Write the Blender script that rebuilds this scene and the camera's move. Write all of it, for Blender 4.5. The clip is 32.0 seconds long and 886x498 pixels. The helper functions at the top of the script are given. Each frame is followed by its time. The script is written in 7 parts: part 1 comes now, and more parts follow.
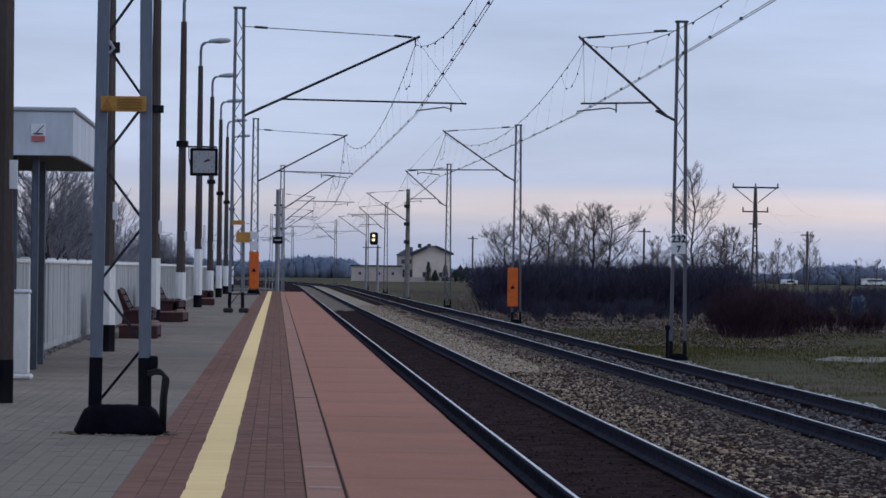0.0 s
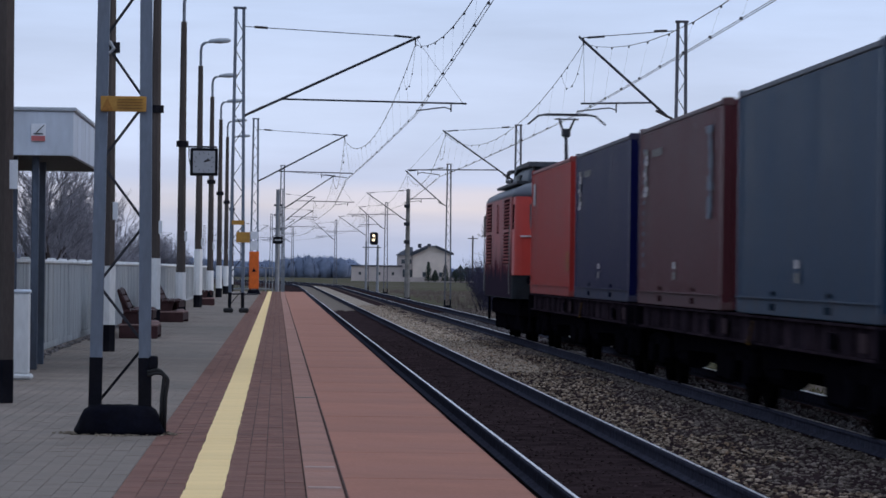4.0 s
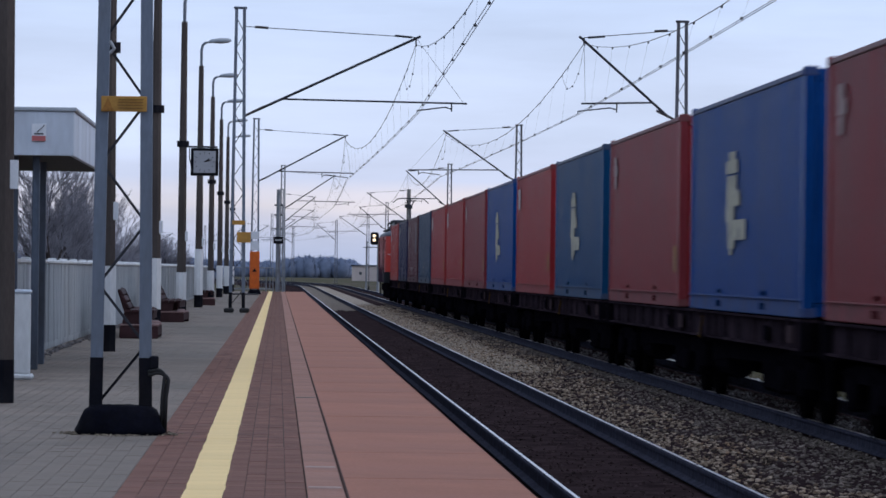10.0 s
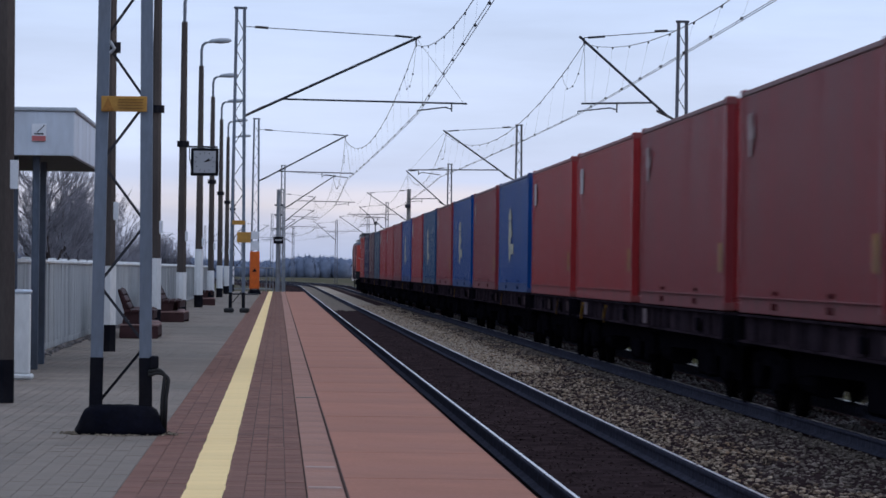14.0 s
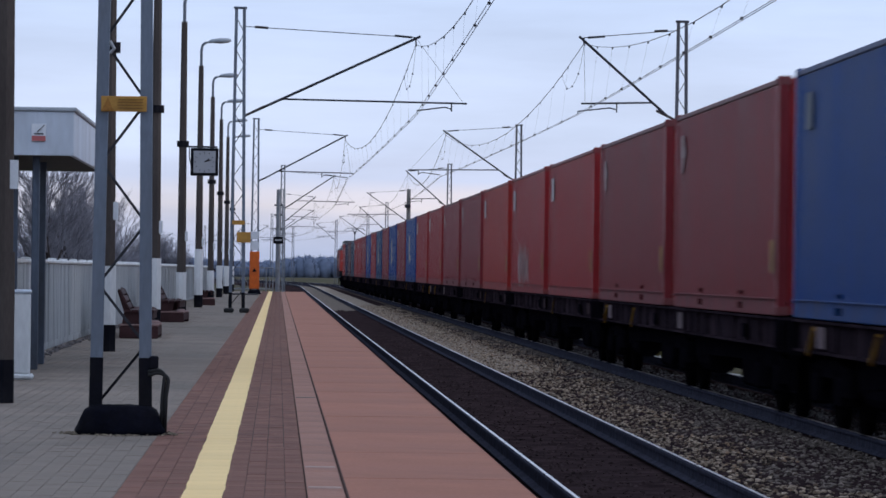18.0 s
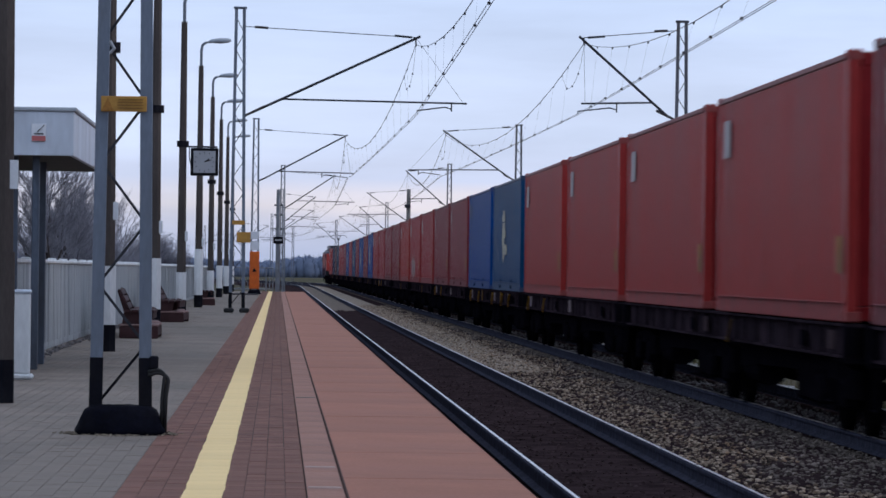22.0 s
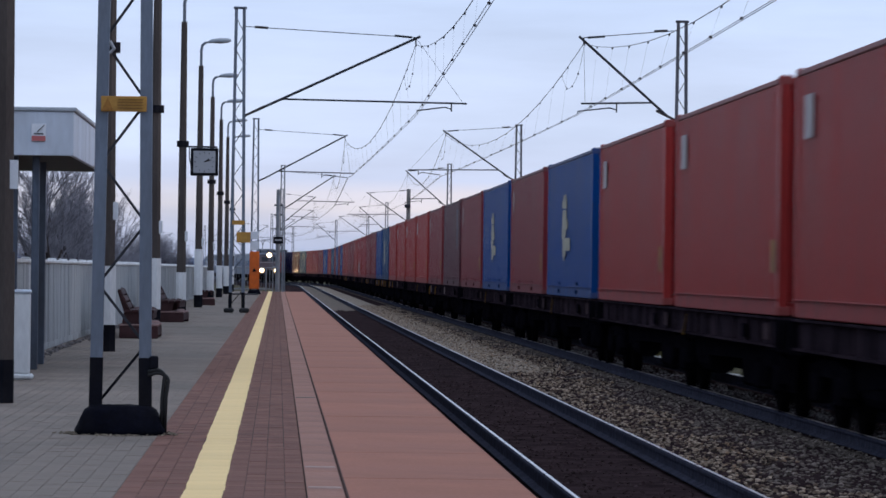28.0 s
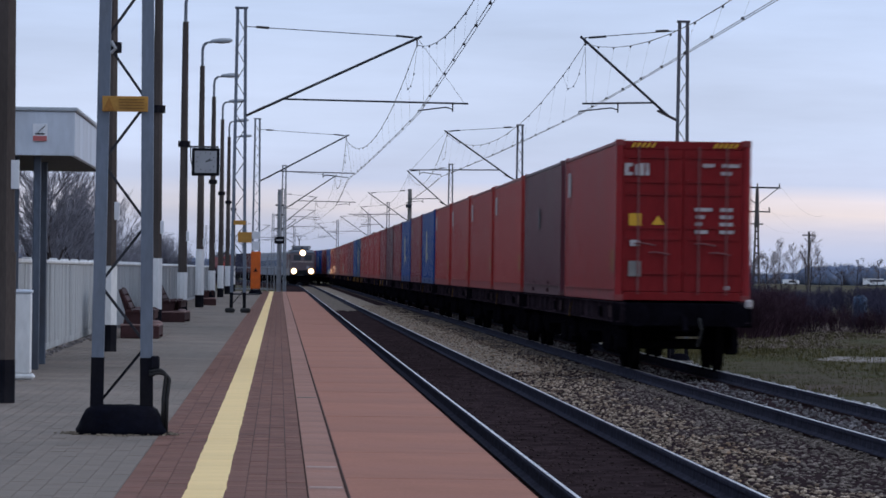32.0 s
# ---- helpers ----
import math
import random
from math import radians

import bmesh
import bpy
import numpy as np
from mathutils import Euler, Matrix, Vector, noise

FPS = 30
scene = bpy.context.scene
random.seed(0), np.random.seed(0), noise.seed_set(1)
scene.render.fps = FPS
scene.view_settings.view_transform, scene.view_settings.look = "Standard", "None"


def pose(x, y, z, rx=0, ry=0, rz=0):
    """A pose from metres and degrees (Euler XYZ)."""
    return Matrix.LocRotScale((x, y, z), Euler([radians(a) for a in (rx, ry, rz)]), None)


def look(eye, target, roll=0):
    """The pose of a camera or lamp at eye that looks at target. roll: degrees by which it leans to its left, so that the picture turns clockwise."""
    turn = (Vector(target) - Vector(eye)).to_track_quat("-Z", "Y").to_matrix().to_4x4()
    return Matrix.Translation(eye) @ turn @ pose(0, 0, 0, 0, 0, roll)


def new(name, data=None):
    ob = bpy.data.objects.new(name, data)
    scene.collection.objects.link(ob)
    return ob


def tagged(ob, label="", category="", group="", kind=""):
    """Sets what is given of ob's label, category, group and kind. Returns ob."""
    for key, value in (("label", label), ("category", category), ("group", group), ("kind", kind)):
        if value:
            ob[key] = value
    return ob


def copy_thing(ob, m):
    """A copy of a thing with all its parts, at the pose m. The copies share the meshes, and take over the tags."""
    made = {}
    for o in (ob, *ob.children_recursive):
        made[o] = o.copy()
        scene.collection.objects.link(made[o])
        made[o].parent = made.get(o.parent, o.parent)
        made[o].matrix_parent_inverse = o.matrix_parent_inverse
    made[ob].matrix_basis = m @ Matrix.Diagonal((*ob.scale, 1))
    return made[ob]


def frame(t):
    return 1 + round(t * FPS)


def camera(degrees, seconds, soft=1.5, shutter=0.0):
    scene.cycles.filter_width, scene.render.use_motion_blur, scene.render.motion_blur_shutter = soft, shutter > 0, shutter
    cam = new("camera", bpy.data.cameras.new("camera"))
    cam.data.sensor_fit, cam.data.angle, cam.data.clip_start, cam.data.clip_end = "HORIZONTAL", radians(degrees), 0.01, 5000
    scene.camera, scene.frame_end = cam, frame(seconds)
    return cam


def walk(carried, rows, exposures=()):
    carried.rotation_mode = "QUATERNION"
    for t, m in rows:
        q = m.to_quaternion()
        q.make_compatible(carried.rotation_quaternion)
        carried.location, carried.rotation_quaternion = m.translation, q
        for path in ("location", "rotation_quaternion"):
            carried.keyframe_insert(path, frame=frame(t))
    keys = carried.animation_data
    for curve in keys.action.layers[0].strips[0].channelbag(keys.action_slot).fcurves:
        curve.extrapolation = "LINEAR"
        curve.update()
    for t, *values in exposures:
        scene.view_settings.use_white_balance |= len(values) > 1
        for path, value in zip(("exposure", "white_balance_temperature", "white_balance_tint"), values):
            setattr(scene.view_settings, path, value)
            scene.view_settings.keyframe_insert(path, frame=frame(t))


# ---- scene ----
# World: x across the tracks, y along them, z = 0 at the rail tops.
EYE = (0.0, 0.0, 1.735)
YAW, PITCH, ROLL = 2.427, 0.329, 0.74


def view(turn):
    """Camera pose with a small extra turn to the left, in degrees."""
    yaw = radians(YAW - turn)
    way = Vector((math.sin(yaw), math.cos(yaw), math.tan(radians(PITCH))))
    return look(EYE, Vector(EYE) + way * 100, ROLL)


cam = camera(12.965, 32.0, soft=1.6, shutter=0.877)
walk(cam, [(0.0, view(0.0)), (6.0, view(0.0028)), (12.0, view(0.011)), (20.0, view(0.0075)), (26.0, view(0.0075)), (29.9, view(0.0056)),
           (30.5, view(0.038)), (31.0, view(0.025)), (31.5, view(0.087)), (32.0, view(0.025))],
     exposures=[(0.0, -0.10), (1.5, -0.06), (3.0, 0.05), (5.5, 0.18), (12.0, 0.23), (25.0, 0.23), (29.5, 0.24), (31.5, 0.13), (32.0, 0.10)])

# ---- light: an overcast winter dusk ----
SUN_UP, SUN_ROUND = radians(7.0), radians(100.0)
world = bpy.data.worlds.new("dusk_sky")
scene.world = world
world.use_nodes = True
wn, wl = world.node_tree.nodes, world.node_tree.links
wn.clear()
w_out = wn.new("ShaderNodeOutputWorld")
w_bg = wn.new("ShaderNodeBackground")
w_sky = wn.new("ShaderNodeTexSky")
w_sky.sky_type, w_sky.sun_disc = "NISHITA", False
w_sky.sun_elevation, w_sky.sun_rotation = SUN_UP, SUN_ROUND
w_sky.air_density, w_sky.dust_density = 1.0, 2.0
w_co = wn.new("ShaderNodeTexCoord")
w_sep = wn.new("ShaderNodeSeparateXYZ")
wl.new(w_co.outputs["Generated"], w_sep.inputs[0])
# cloud deck: brighter overhead, a thin warm gap above the horizon
w_ramp = wn.new("ShaderNodeValToRGB")
w_ramp.color_ramp.interpolation = "EASE"
STOPS = [(0.0, (0.425, 0.490, 0.690)), (0.006, (0.473, 0.530, 0.720)), (0.011, (0.598, 0.600, 0.732)), (0.0155, (0.80, 0.715, 0.736)), (0.0198, (0.775, 0.715, 0.775)), (0.0232, (0.560, 0.625, 0.820)), (0.036, (0.579, 0.670, 0.886)),
         (0.080, (0.531, 0.650, 0.906)), (0.30, (0.540, 0.660, 0.906)), (1.0, (0.618, 0.720, 0.926))]
els = w_ramp.color_ramp.elements
els[0].position, els[0].color = 0.0, (*STOPS[0][1], 1)
els[1].position, els[1].color = 1.0, (*STOPS[-1][1], 1)
for pos, col in STOPS[1:-1]:
    e = els.new(pos)
    e.color = (*col, 1)
w_map = wn.new("ShaderNodeMapping")
w_map.inputs["Scale"].default_value = (4.5, 4.5, 34.0)
w_noise = wn.new("ShaderNodeTexNoise")
w_noise.inputs["Scale"].default_value, w_noise.inputs["Detail"].default_value, w_noise.inputs["Roughness"].default_value = 1.6, 6.0, 0.55
wl.new(w_co.outputs["Generated"], w_map.inputs[0])
wl.new(w_map.outputs[0], w_noise.inputs["Vector"])
w_bend = wn.new("ShaderNodeMath")
w_bend.operation, w_bend.inputs[1].default_value, w_bend.inputs[2].default_value = "MULTIPLY_ADD", 0.007, -0.0035
wl.new(w_noise.outputs["Fac"], w_bend.inputs[0])
w_add = wn.new("ShaderNodeMath")
w_add.operation = "ADD"
wl.new(w_bend.outputs[0], w_add.inputs[0])
wl.new(w_sep.outputs["Z"], w_add.inputs[1])
wl.new(w_add.outputs[0], w_ramp.inputs[0])
w_tone = wn.new("ShaderNodeMapRange")
w_tone.inputs["From Min"].default_value, w_tone.inputs["From Max"].default_value = 0.3, 0.7
w_tone.inputs["To Min"].default_value, w_tone.inputs["To Max"].default_value = 0.88, 1.12
wl.new(w_noise.outputs["Fac"], w_tone.inputs["Value"])
w_mul = wn.new("ShaderNodeVectorMath")
w_mul.operation = "SCALE"
w_cool = wn.new("ShaderNodeValToRGB")
w_cool.color_ramp.interpolation = "EASE"
els = w_cool.color_ramp.elements
COOL = {0.011: (0.555, 0.590, 0.745), 0.0155: (0.655, 0.655, 0.760), 0.0198: (0.640, 0.660, 0.795)}
els[0].position, els[0].color = 0.0, (*STOPS[0][1], 1)
els[1].position, els[1].color = 1.0, (*STOPS[-1][1], 1)
for pos, col in STOPS[1:-1]:
    e = els.new(pos)
    e.color = (*COOL.get(pos, col), 1)
wl.new(w_add.outputs[0], w_cool.inputs[0])
w_side = wn.new("ShaderNodeMapRange")
w_side.inputs["From Min"].default_value, w_side.inputs["From Max"].default_value = -0.04, 0.11
wl.new(w_sep.outputs["X"], w_side.inputs["Value"])
w_warm = wn.new("ShaderNodeMixRGB")
wl.new(w_side.outputs[0], w_warm.inputs["Fac"])
wl.new(w_cool.outputs["Color"], w_warm.inputs["Color1"])
wl.new(w_ramp.outputs["Color"], w_warm.inputs["Color2"])
wl.new(w_warm.outputs[0], w_mul.inputs[0])
# the whole deck is brighter on the side of the set sun
w_glow = wn.new("ShaderNodeMapRange")
w_glow.inputs["From Min"].default_value, w_glow.inputs["From Max"].default_value = -1.0, 1.0
w_glow.inputs["To Min"].default_value, w_glow.inputs["To Max"].default_value = 0.83, 1.19
wl.new(w_sep.outputs["X"], w_glow.inputs["Value"])
w_both = wn.new("ShaderNodeMath")
w_both.operation = "MULTIPLY"
wl.new(w_tone.outputs[0], w_both.inputs[0])
wl.new(w_glow.outputs[0], w_both.inputs[1])
wl.new(w_both.outputs[0], w_mul.inputs["Scale"])
w_clear = wn.new("ShaderNodeVectorMath")
w_clear.operation = "SCALE"
w_clear.inputs["Scale"].default_value = 0.10
wl.new(w_sky.outputs[0], w_clear.inputs[0])
w_mix = wn.new("ShaderNodeMixRGB")
w_mix.inputs["Fac"].default_value = 0.06
wl.new(w_mul.outputs[0], w_mix.inputs["Color1"])
wl.new(w_clear.outputs[0], w_mix.inputs["Color2"])
wl.new(w_mix.outputs[0], w_bg.inputs["Color"])
w_bg.inputs["Strength"].default_value = 1.0
wl.new(w_bg.outputs[0], w_out.inputs[0])
sun = new("sun", bpy.data.lights.new("sun", "SUN"))
sun.data.energy, sun.data.angle, sun.data.color = 0.5, radians(25), (1.0, 0.90, 0.82)
sun_way = Vector((math.sin(SUN_ROUND) * math.cos(SUN_UP), math.cos(SUN_ROUND) * math.cos(SUN_UP), math.sin(SUN_UP)))
sun.matrix_world = look(sun_way * 100, (0, 0, 0))


# ---- materials ----
def mat(name, colour, rough=0.7, metal=0.0, vary=0.25, grain=3.0, fine=60.0, bump=0.15, dirt=None, dirt_amount=0.3, spec=0.4, stretch=(1, 1, 1), tint=0.0, island=0.0):
    """Procedural surface: base colour varied at two scales, stains of colour dirt, fine relief."""
    m = bpy.data.materials.new(name)
    m.use_nodes = True
    n, l = m.node_tree.nodes, m.node_tree.links
    b = n["Principled BSDF"]
    b.inputs["Metallic"].default_value = metal
    b.inputs["Specular IOR Level"].default_value = spec
    co = n.new("ShaderNodeTexCoord")
    mp = n.new("ShaderNodeMapping")
    mp.inputs["Scale"].default_value = stretch
    l.new(co.outputs["Object"], mp.inputs[0])
    big, small = n.new("ShaderNodeTexNoise"), n.new("ShaderNodeTexNoise")
    big.inputs["Scale"].default_value, big.inputs["Detail"].default_value = grain, 4.0
    small.inputs["Scale"].default_value, small.inputs["Detail"].default_value = fine, 3.0
    l.new(mp.outputs[0], big.inputs["Vector"])
    l.new(mp.outputs[0], small.inputs["Vector"])
    tone = n.new("ShaderNodeMapRange")
    tone.inputs["From Min"].default_value, tone.inputs["From Max"].default_value = 0.3, 0.7
    tone.inputs["To Min"].default_value, tone.inputs["To Max"].default_value = 1 - vary, 1 + vary
    l.new(big.outputs["Fac"], tone.inputs["Value"])
    tone2 = n.new("ShaderNodeMapRange")
    tone2.inputs["From Min"].default_value, tone2.inputs["From Max"].default_value = 0.3, 0.7
    tone2.inputs["To Min"].default_value, tone2.inputs["To Max"].default_value = 1 - vary * 0.6, 1 + vary * 0.6
    l.new(small.outputs["Fac"], tone2.inputs["Value"])
    mul = n.new("ShaderNodeMath")
    mul.operation = "MULTIPLY"
    l.new(tone.outputs[0], mul.inputs[0])
    l.new(tone2.outputs[0], mul.inputs[1])
    last = mul.outputs[0]
    if tint or island:
        info = n.new("ShaderNodeObjectInfo") if tint else n.new("ShaderNodeNewGeometry")
        rnd = n.new("ShaderNodeMapRange")
        amount = tint or island
        rnd.inputs["To Min"].default_value, rnd.inputs["To Max"].default_value = 1 - amount, 1 + amount
        l.new(info.outputs["Random" if tint else "Random Per Island"], rnd.inputs["Value"])
        m2 = n.new("ShaderNodeMath")
        m2.operation = "MULTIPLY"
        l.new(last, m2.inputs[0])
        l.new(rnd.outputs[0], m2.inputs[1])
        last = m2.outputs[0]
    sc = n.new("ShaderNodeVectorMath")
    sc.operation = "SCALE"
    sc.inputs[0].default_value = colour
    l.new(last, sc.inputs["Scale"])
    top = sc.outputs[0]
    if dirt:
        st = n.new("ShaderNodeTexNoise")
        st.inputs["Scale"].default_value, st.inputs["Detail"].default_value, st.inputs["Roughness"].default_value = grain * 0.6, 6.0, 0.65
        l.new(mp.outputs[0], st.inputs["Vector"])
        rg = n.new("ShaderNodeMapRange")
        rg.inputs["From Min"].default_value, rg.inputs["From Max"].default_value = 0.45, 0.75
        rg.inputs["To Max"].default_value = dirt_amount * 2
        l.new(st.outputs["Fac"], rg.inputs["Value"])
        mx = n.new("ShaderNodeMixRGB")
        mx.inputs["Color2"].default_value = (*dirt, 1)
        l.new(rg.outputs[0], mx.inputs["Fac"])
        l.new(top, mx.inputs["Color1"])
        top = mx.outputs[0]
    l.new(top, b.inputs["Base Color"])
    rr = n.new("ShaderNodeMapRange")
    rr.inputs["To Min"].default_value, rr.inputs["To Max"].default_value = max(0.05, rough - 0.12), min(1.0, rough + 0.12)
    l.new(big.outputs["Fac"], rr.inputs["Value"])
    l.new(rr.outputs[0], b.inputs["Roughness"])
    if bump:
        bp = n.new("ShaderNodeBump")
        bp.inputs["Strength"].default_value, bp.inputs["Distance"].default_value = bump, 0.01
        l.new(small.outputs["Fac"], bp.inputs["Height"])
        l.new(bp.outputs[0], b.inputs["Normal"])
    return m


def glow(name, colour, strength):
    m = bpy.data.materials.new(name)
    m.use_nodes = True
    b = m.node_tree.nodes["Principled BSDF"]
    b.inputs["Base Color"].default_value = (0.8, 0.8, 0.8, 1)
    b.inputs["Emission Color"].default_value = (*colour, 1)
    b.inputs["Emission Strength"].default_value = strength
    return m


def glass(name, colour=(0.05, 0.06, 0.07)):
    m = bpy.data.materials.new(name)
    m.use_nodes = True
    b = m.node_tree.nodes["Principled BSDF"]
    b.inputs["Base Color"].default_value = (*colour, 1)
    b.inputs["Roughness"].default_value = 0.06
    b.inputs["Specular IOR Level"].default_value = 0.6
    return m


SLAB_RED = mat("red_concrete_slab", (0.372, 0.168, 0.116), 0.8, vary=0.18, grain=0.9, fine=40, dirt=(0.20, 0.11, 0.095), dirt_amount=0.33, tint=0.045, spec=0.06)
EDGING = mat("pink_concrete_block", (0.34, 0.180, 0.135), 0.85, vary=0.2, grain=4, fine=50, dirt=(0.12, 0.08, 0.08), tint=0.07, spec=0.09)
PAVER_RED = mat("dark_red_paver", (0.196, 0.098, 0.075), 0.85, vary=0.25, grain=6, fine=70, dirt=(0.115, 0.068, 0.058), tint=0.12, spec=0.08)
PAVER_RED_FAR = mat("dark_red_paver_field", (0.196, 0.098, 0.075), 0.85, vary=0.25, grain=6, fine=70, dirt=(0.115, 0.068, 0.058), island=0.12, spec=0.08)
PAVER_GREY = mat("grey_paver", (0.194, 0.156, 0.128), 0.9, vary=0.24, grain=0.7, fine=50, dirt=(0.128, 0.108, 0.090), dirt_amount=0.45, tint=0.06, spec=0.28)
PAVER_GREY_FAR = mat("grey_paver_field", (0.194, 0.156, 0.128), 0.9, vary=0.24, grain=0.7, fine=50, dirt=(0.128, 0.108, 0.090), dirt_amount=0.45, island=0.06, spec=0.28)
SEAM = mat("dark_seam_filler", (0.060, 0.038, 0.034), 0.95, vary=0.4, grain=9, spec=0.0)
JOINT = mat("grey_joint_sand", (0.185, 0.156, 0.134), 0.88, vary=0.3, grain=8, spec=0.28)
JOINT_RED = mat("dark_brown_joint_sand", (0.088, 0.058, 0.050), 0.9, vary=0.3, grain=8, spec=0.05)
YELLOW_LINE = mat("worn_yellow_paint", (0.90, 0.650, 0.310), 0.75, vary=0.07, grain=3, fine=60, dirt=(0.45, 0.33, 0.17), dirt_amount=0.18, tint=0.03, spec=0.09)
CONCRETE = mat("weathered_concrete", (0.20, 0.19, 0.18), 0.9, vary=0.25, grain=2, fine=40, dirt=(0.08, 0.075, 0.07), spec=0.03)
POLE_CONCRETE = mat("brown_grey_pole_concrete", (0.078, 0.066, 0.062), 0.9, vary=0.2, grain=3, fine=60, dirt=(0.035, 0.03, 0.03), stretch=(1, 1, 0.2), spec=0.03)
WHITE_PAINT = mat("weathered_white_paint", (0.68, 0.69, 0.70), 0.8, vary=0.1, grain=2, fine=30, dirt=(0.36, 0.36, 0.35), dirt_amount=0.3, stretch=(1, 1, 0.3), spec=0.1)
FENCE_PAINT = mat("stained_whitewashed_concrete", (0.375, 0.395, 0.410), 0.85, vary=0.16, grain=2.2, fine=26, dirt=(0.20, 0.20, 0.195), dirt_amount=0.5, stretch=(1, 1, 0.16), tint=0.10, spec=0.06)
BLACK_PAINT = mat("black_paint", (0.0075, 0.0078, 0.0120), 0.7, vary=0.3, grain=5, dirt=(0.030, 0.027, 0.028), dirt_amount=0.2, spec=0.05)
TAR = mat("black_tar_coat", (0.0046, 0.0050, 0.0092), 0.85, vary=0.4, grain=7, fine=40, bump=0.4, dirt=(0.015, 0.0135, 0.014), dirt_amount=0.2, spec=0.02)
BLACK_RUBBER = mat("black_rubber", (0.013, 0.013, 0.014), 0.7, vary=0.3)
STEEL_BLUE = mat("blue_grey_painted_steel", (0.135, 0.165, 0.215), 0.55, 0.1, vary=0.15, grain=3, fine=40, dirt=(0.10, 0.09, 0.085), dirt_amount=0.25, stretch=(1, 1, 0.3))
STEEL_GREY = mat("grey_galvanised_steel", (0.20, 0.215, 0.24), 0.5, 0.4, vary=0.15, grain=4, fine=40, dirt=(0.1, 0.09, 0.085))
STEEL_WORN = mat("worn_grey_mast_steel", (0.105, 0.108, 0.128), 0.55, 0.2, vary=0.2, grain=3, fine=40, dirt=(0.055, 0.046, 0.046), dirt_amount=0.4, stretch=(1, 1, 0.25))
STEEL_DARK = mat("dark_weathered_steel", (0.035, 0.037, 0.045), 0.6, 0.3, vary=0.3, grain=6, spec=0.2)
LAMP_GREY = mat("pale_grey_lamp_housing", (0.33, 0.36, 0.40), 0.5, vary=0.1)
ROOF_PANEL = mat("pale_grey_sheet_panel", (0.53, 0.58, 0.66), 0.55, 0.1, vary=0.08, grain=1.5, fine=20, dirt=(0.25, 0.27, 0.3), dirt_amount=0.2, stretch=(1, 1, 0.3))
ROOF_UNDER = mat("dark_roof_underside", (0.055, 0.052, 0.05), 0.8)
SIGN_YELLOW = mat("faded_yellow_sign", (0.42, 0.215, 0.040), 0.6, vary=0.15, grain=6, dirt=(0.25, 0.13, 0.04))
SIGN_WHITE = mat("white_sign_enamel", (0.62, 0.64, 0.68), 0.5, vary=0.08)
SIGN_RED = mat("red_sign_enamel", (0.42, 0.11, 0.11), 0.5, vary=0.1)
ORANGE = mat("orange_painted_sheet", (0.62, 0.125, 0.02), 0.6, vary=0.12, grain=5, dirt=(0.35, 0.08, 0.03), spec=0.2)
BENCH_TOP = mat("worn_pinkish_brown_wood", (0.27, 0.175, 0.165), 0.8, vary=0.25, grain=6, stretch=(1, 0.2, 1), tint=0.12, spec=0.1)
BENCH_BROWN = mat("red_brown_painted_wood", (0.046, 0.021, 0.022), 0.7, vary=0.25, grain=6, stretch=(1, 0.2, 1), tint=0.15, spec=0.15)
RAIL_SIDE = mat("dark_rail_steel", (0.040, 0.042, 0.060), 0.7, 0.0, vary=0.3, grain=8, dirt=(0.030, 0.022, 0.022), dirt_amount=0.2, spec=0.0)
RAIL_TOP = mat("polished_rail_head", (0.62, 0.59, 0.585), 0.30, 1.0, vary=0.06, grain=4, bump=0.03)
SLEEPER = mat("dark_concrete_sleeper", (0.026, 0.022, 0.022), 0.9, vary=0.3, grain=4, dirt=(0.02, 0.018, 0.017), spec=0.03)
BED_DARK = mat("oily_dark_ballast", (0.0365, 0.0245, 0.0262), 0.95, vary=0.45, grain=3, fine=28, bump=0.9, dirt=(0.016, 0.012, 0.013), spec=0.0)
STONE = mat("pale_ballast_stone", (0.315, 0.256, 0.203), 0.9, vary=0.2, grain=6, fine=50, island=0.2, spec=0.03)
sn, sl = STONE.node_tree.nodes, STONE.node_tree.links
s_old = sn["Principled BSDF"].inputs["Base Color"].links[0].from_socket
s_geo, s_ramp, s_mul = sn.new("ShaderNodeNewGeometry"), sn.new("ShaderNodeValToRGB"), sn.new("ShaderNodeMixRGB")
s_ramp.color_ramp.interpolation = "CONSTANT"
s_els = s_ramp.color_ramp.elements
s_els[0].position, s_els[0].color = 0.0, (0.16, 0.15, 0.16, 1)
s_els[1].position, s_els[1].color = 0.13, (0.62, 0.56, 0.54, 1)
for s_at, s_col in ((0.40, (1.0, 0.97, 0.93, 1)), (0.80, (1.35, 1.33, 1.30, 1)), (0.93, (0.85, 0.72, 0.62, 1))):
    s_new = s_els.new(s_at)
    s_new.color = s_col
s_mul.blend_type, s_mul.inputs["Fac"].default_value = "MULTIPLY", 1.0
sl.new(s_geo.outputs["Random Per Island"], s_ramp.inputs[0])
sl.new(s_old, s_mul.inputs["Color1"])
sl.new(s_ramp.outputs[0], s_mul.inputs["Color2"])
sl.new(s_mul.outputs[0], sn["Principled BSDF"].inputs["Base Color"])
STONE_FIELD = mat("pale_ballast_field", (0.295, 0.240, 0.188), 0.95, vary=0.35, grain=5, fine=22, bump=0.8, dirt=(0.05, 0.04, 0.036), dirt_amount=0.35, spec=0.08)
STONE_BASE = mat("grey_brown_ballast_grit", (0.205, 0.170, 0.140), 0.95, vary=0.4, grain=5, fine=24, bump=0.9, dirt=(0.045, 0.037, 0.034), dirt_amount=0.4, spec=0.0)
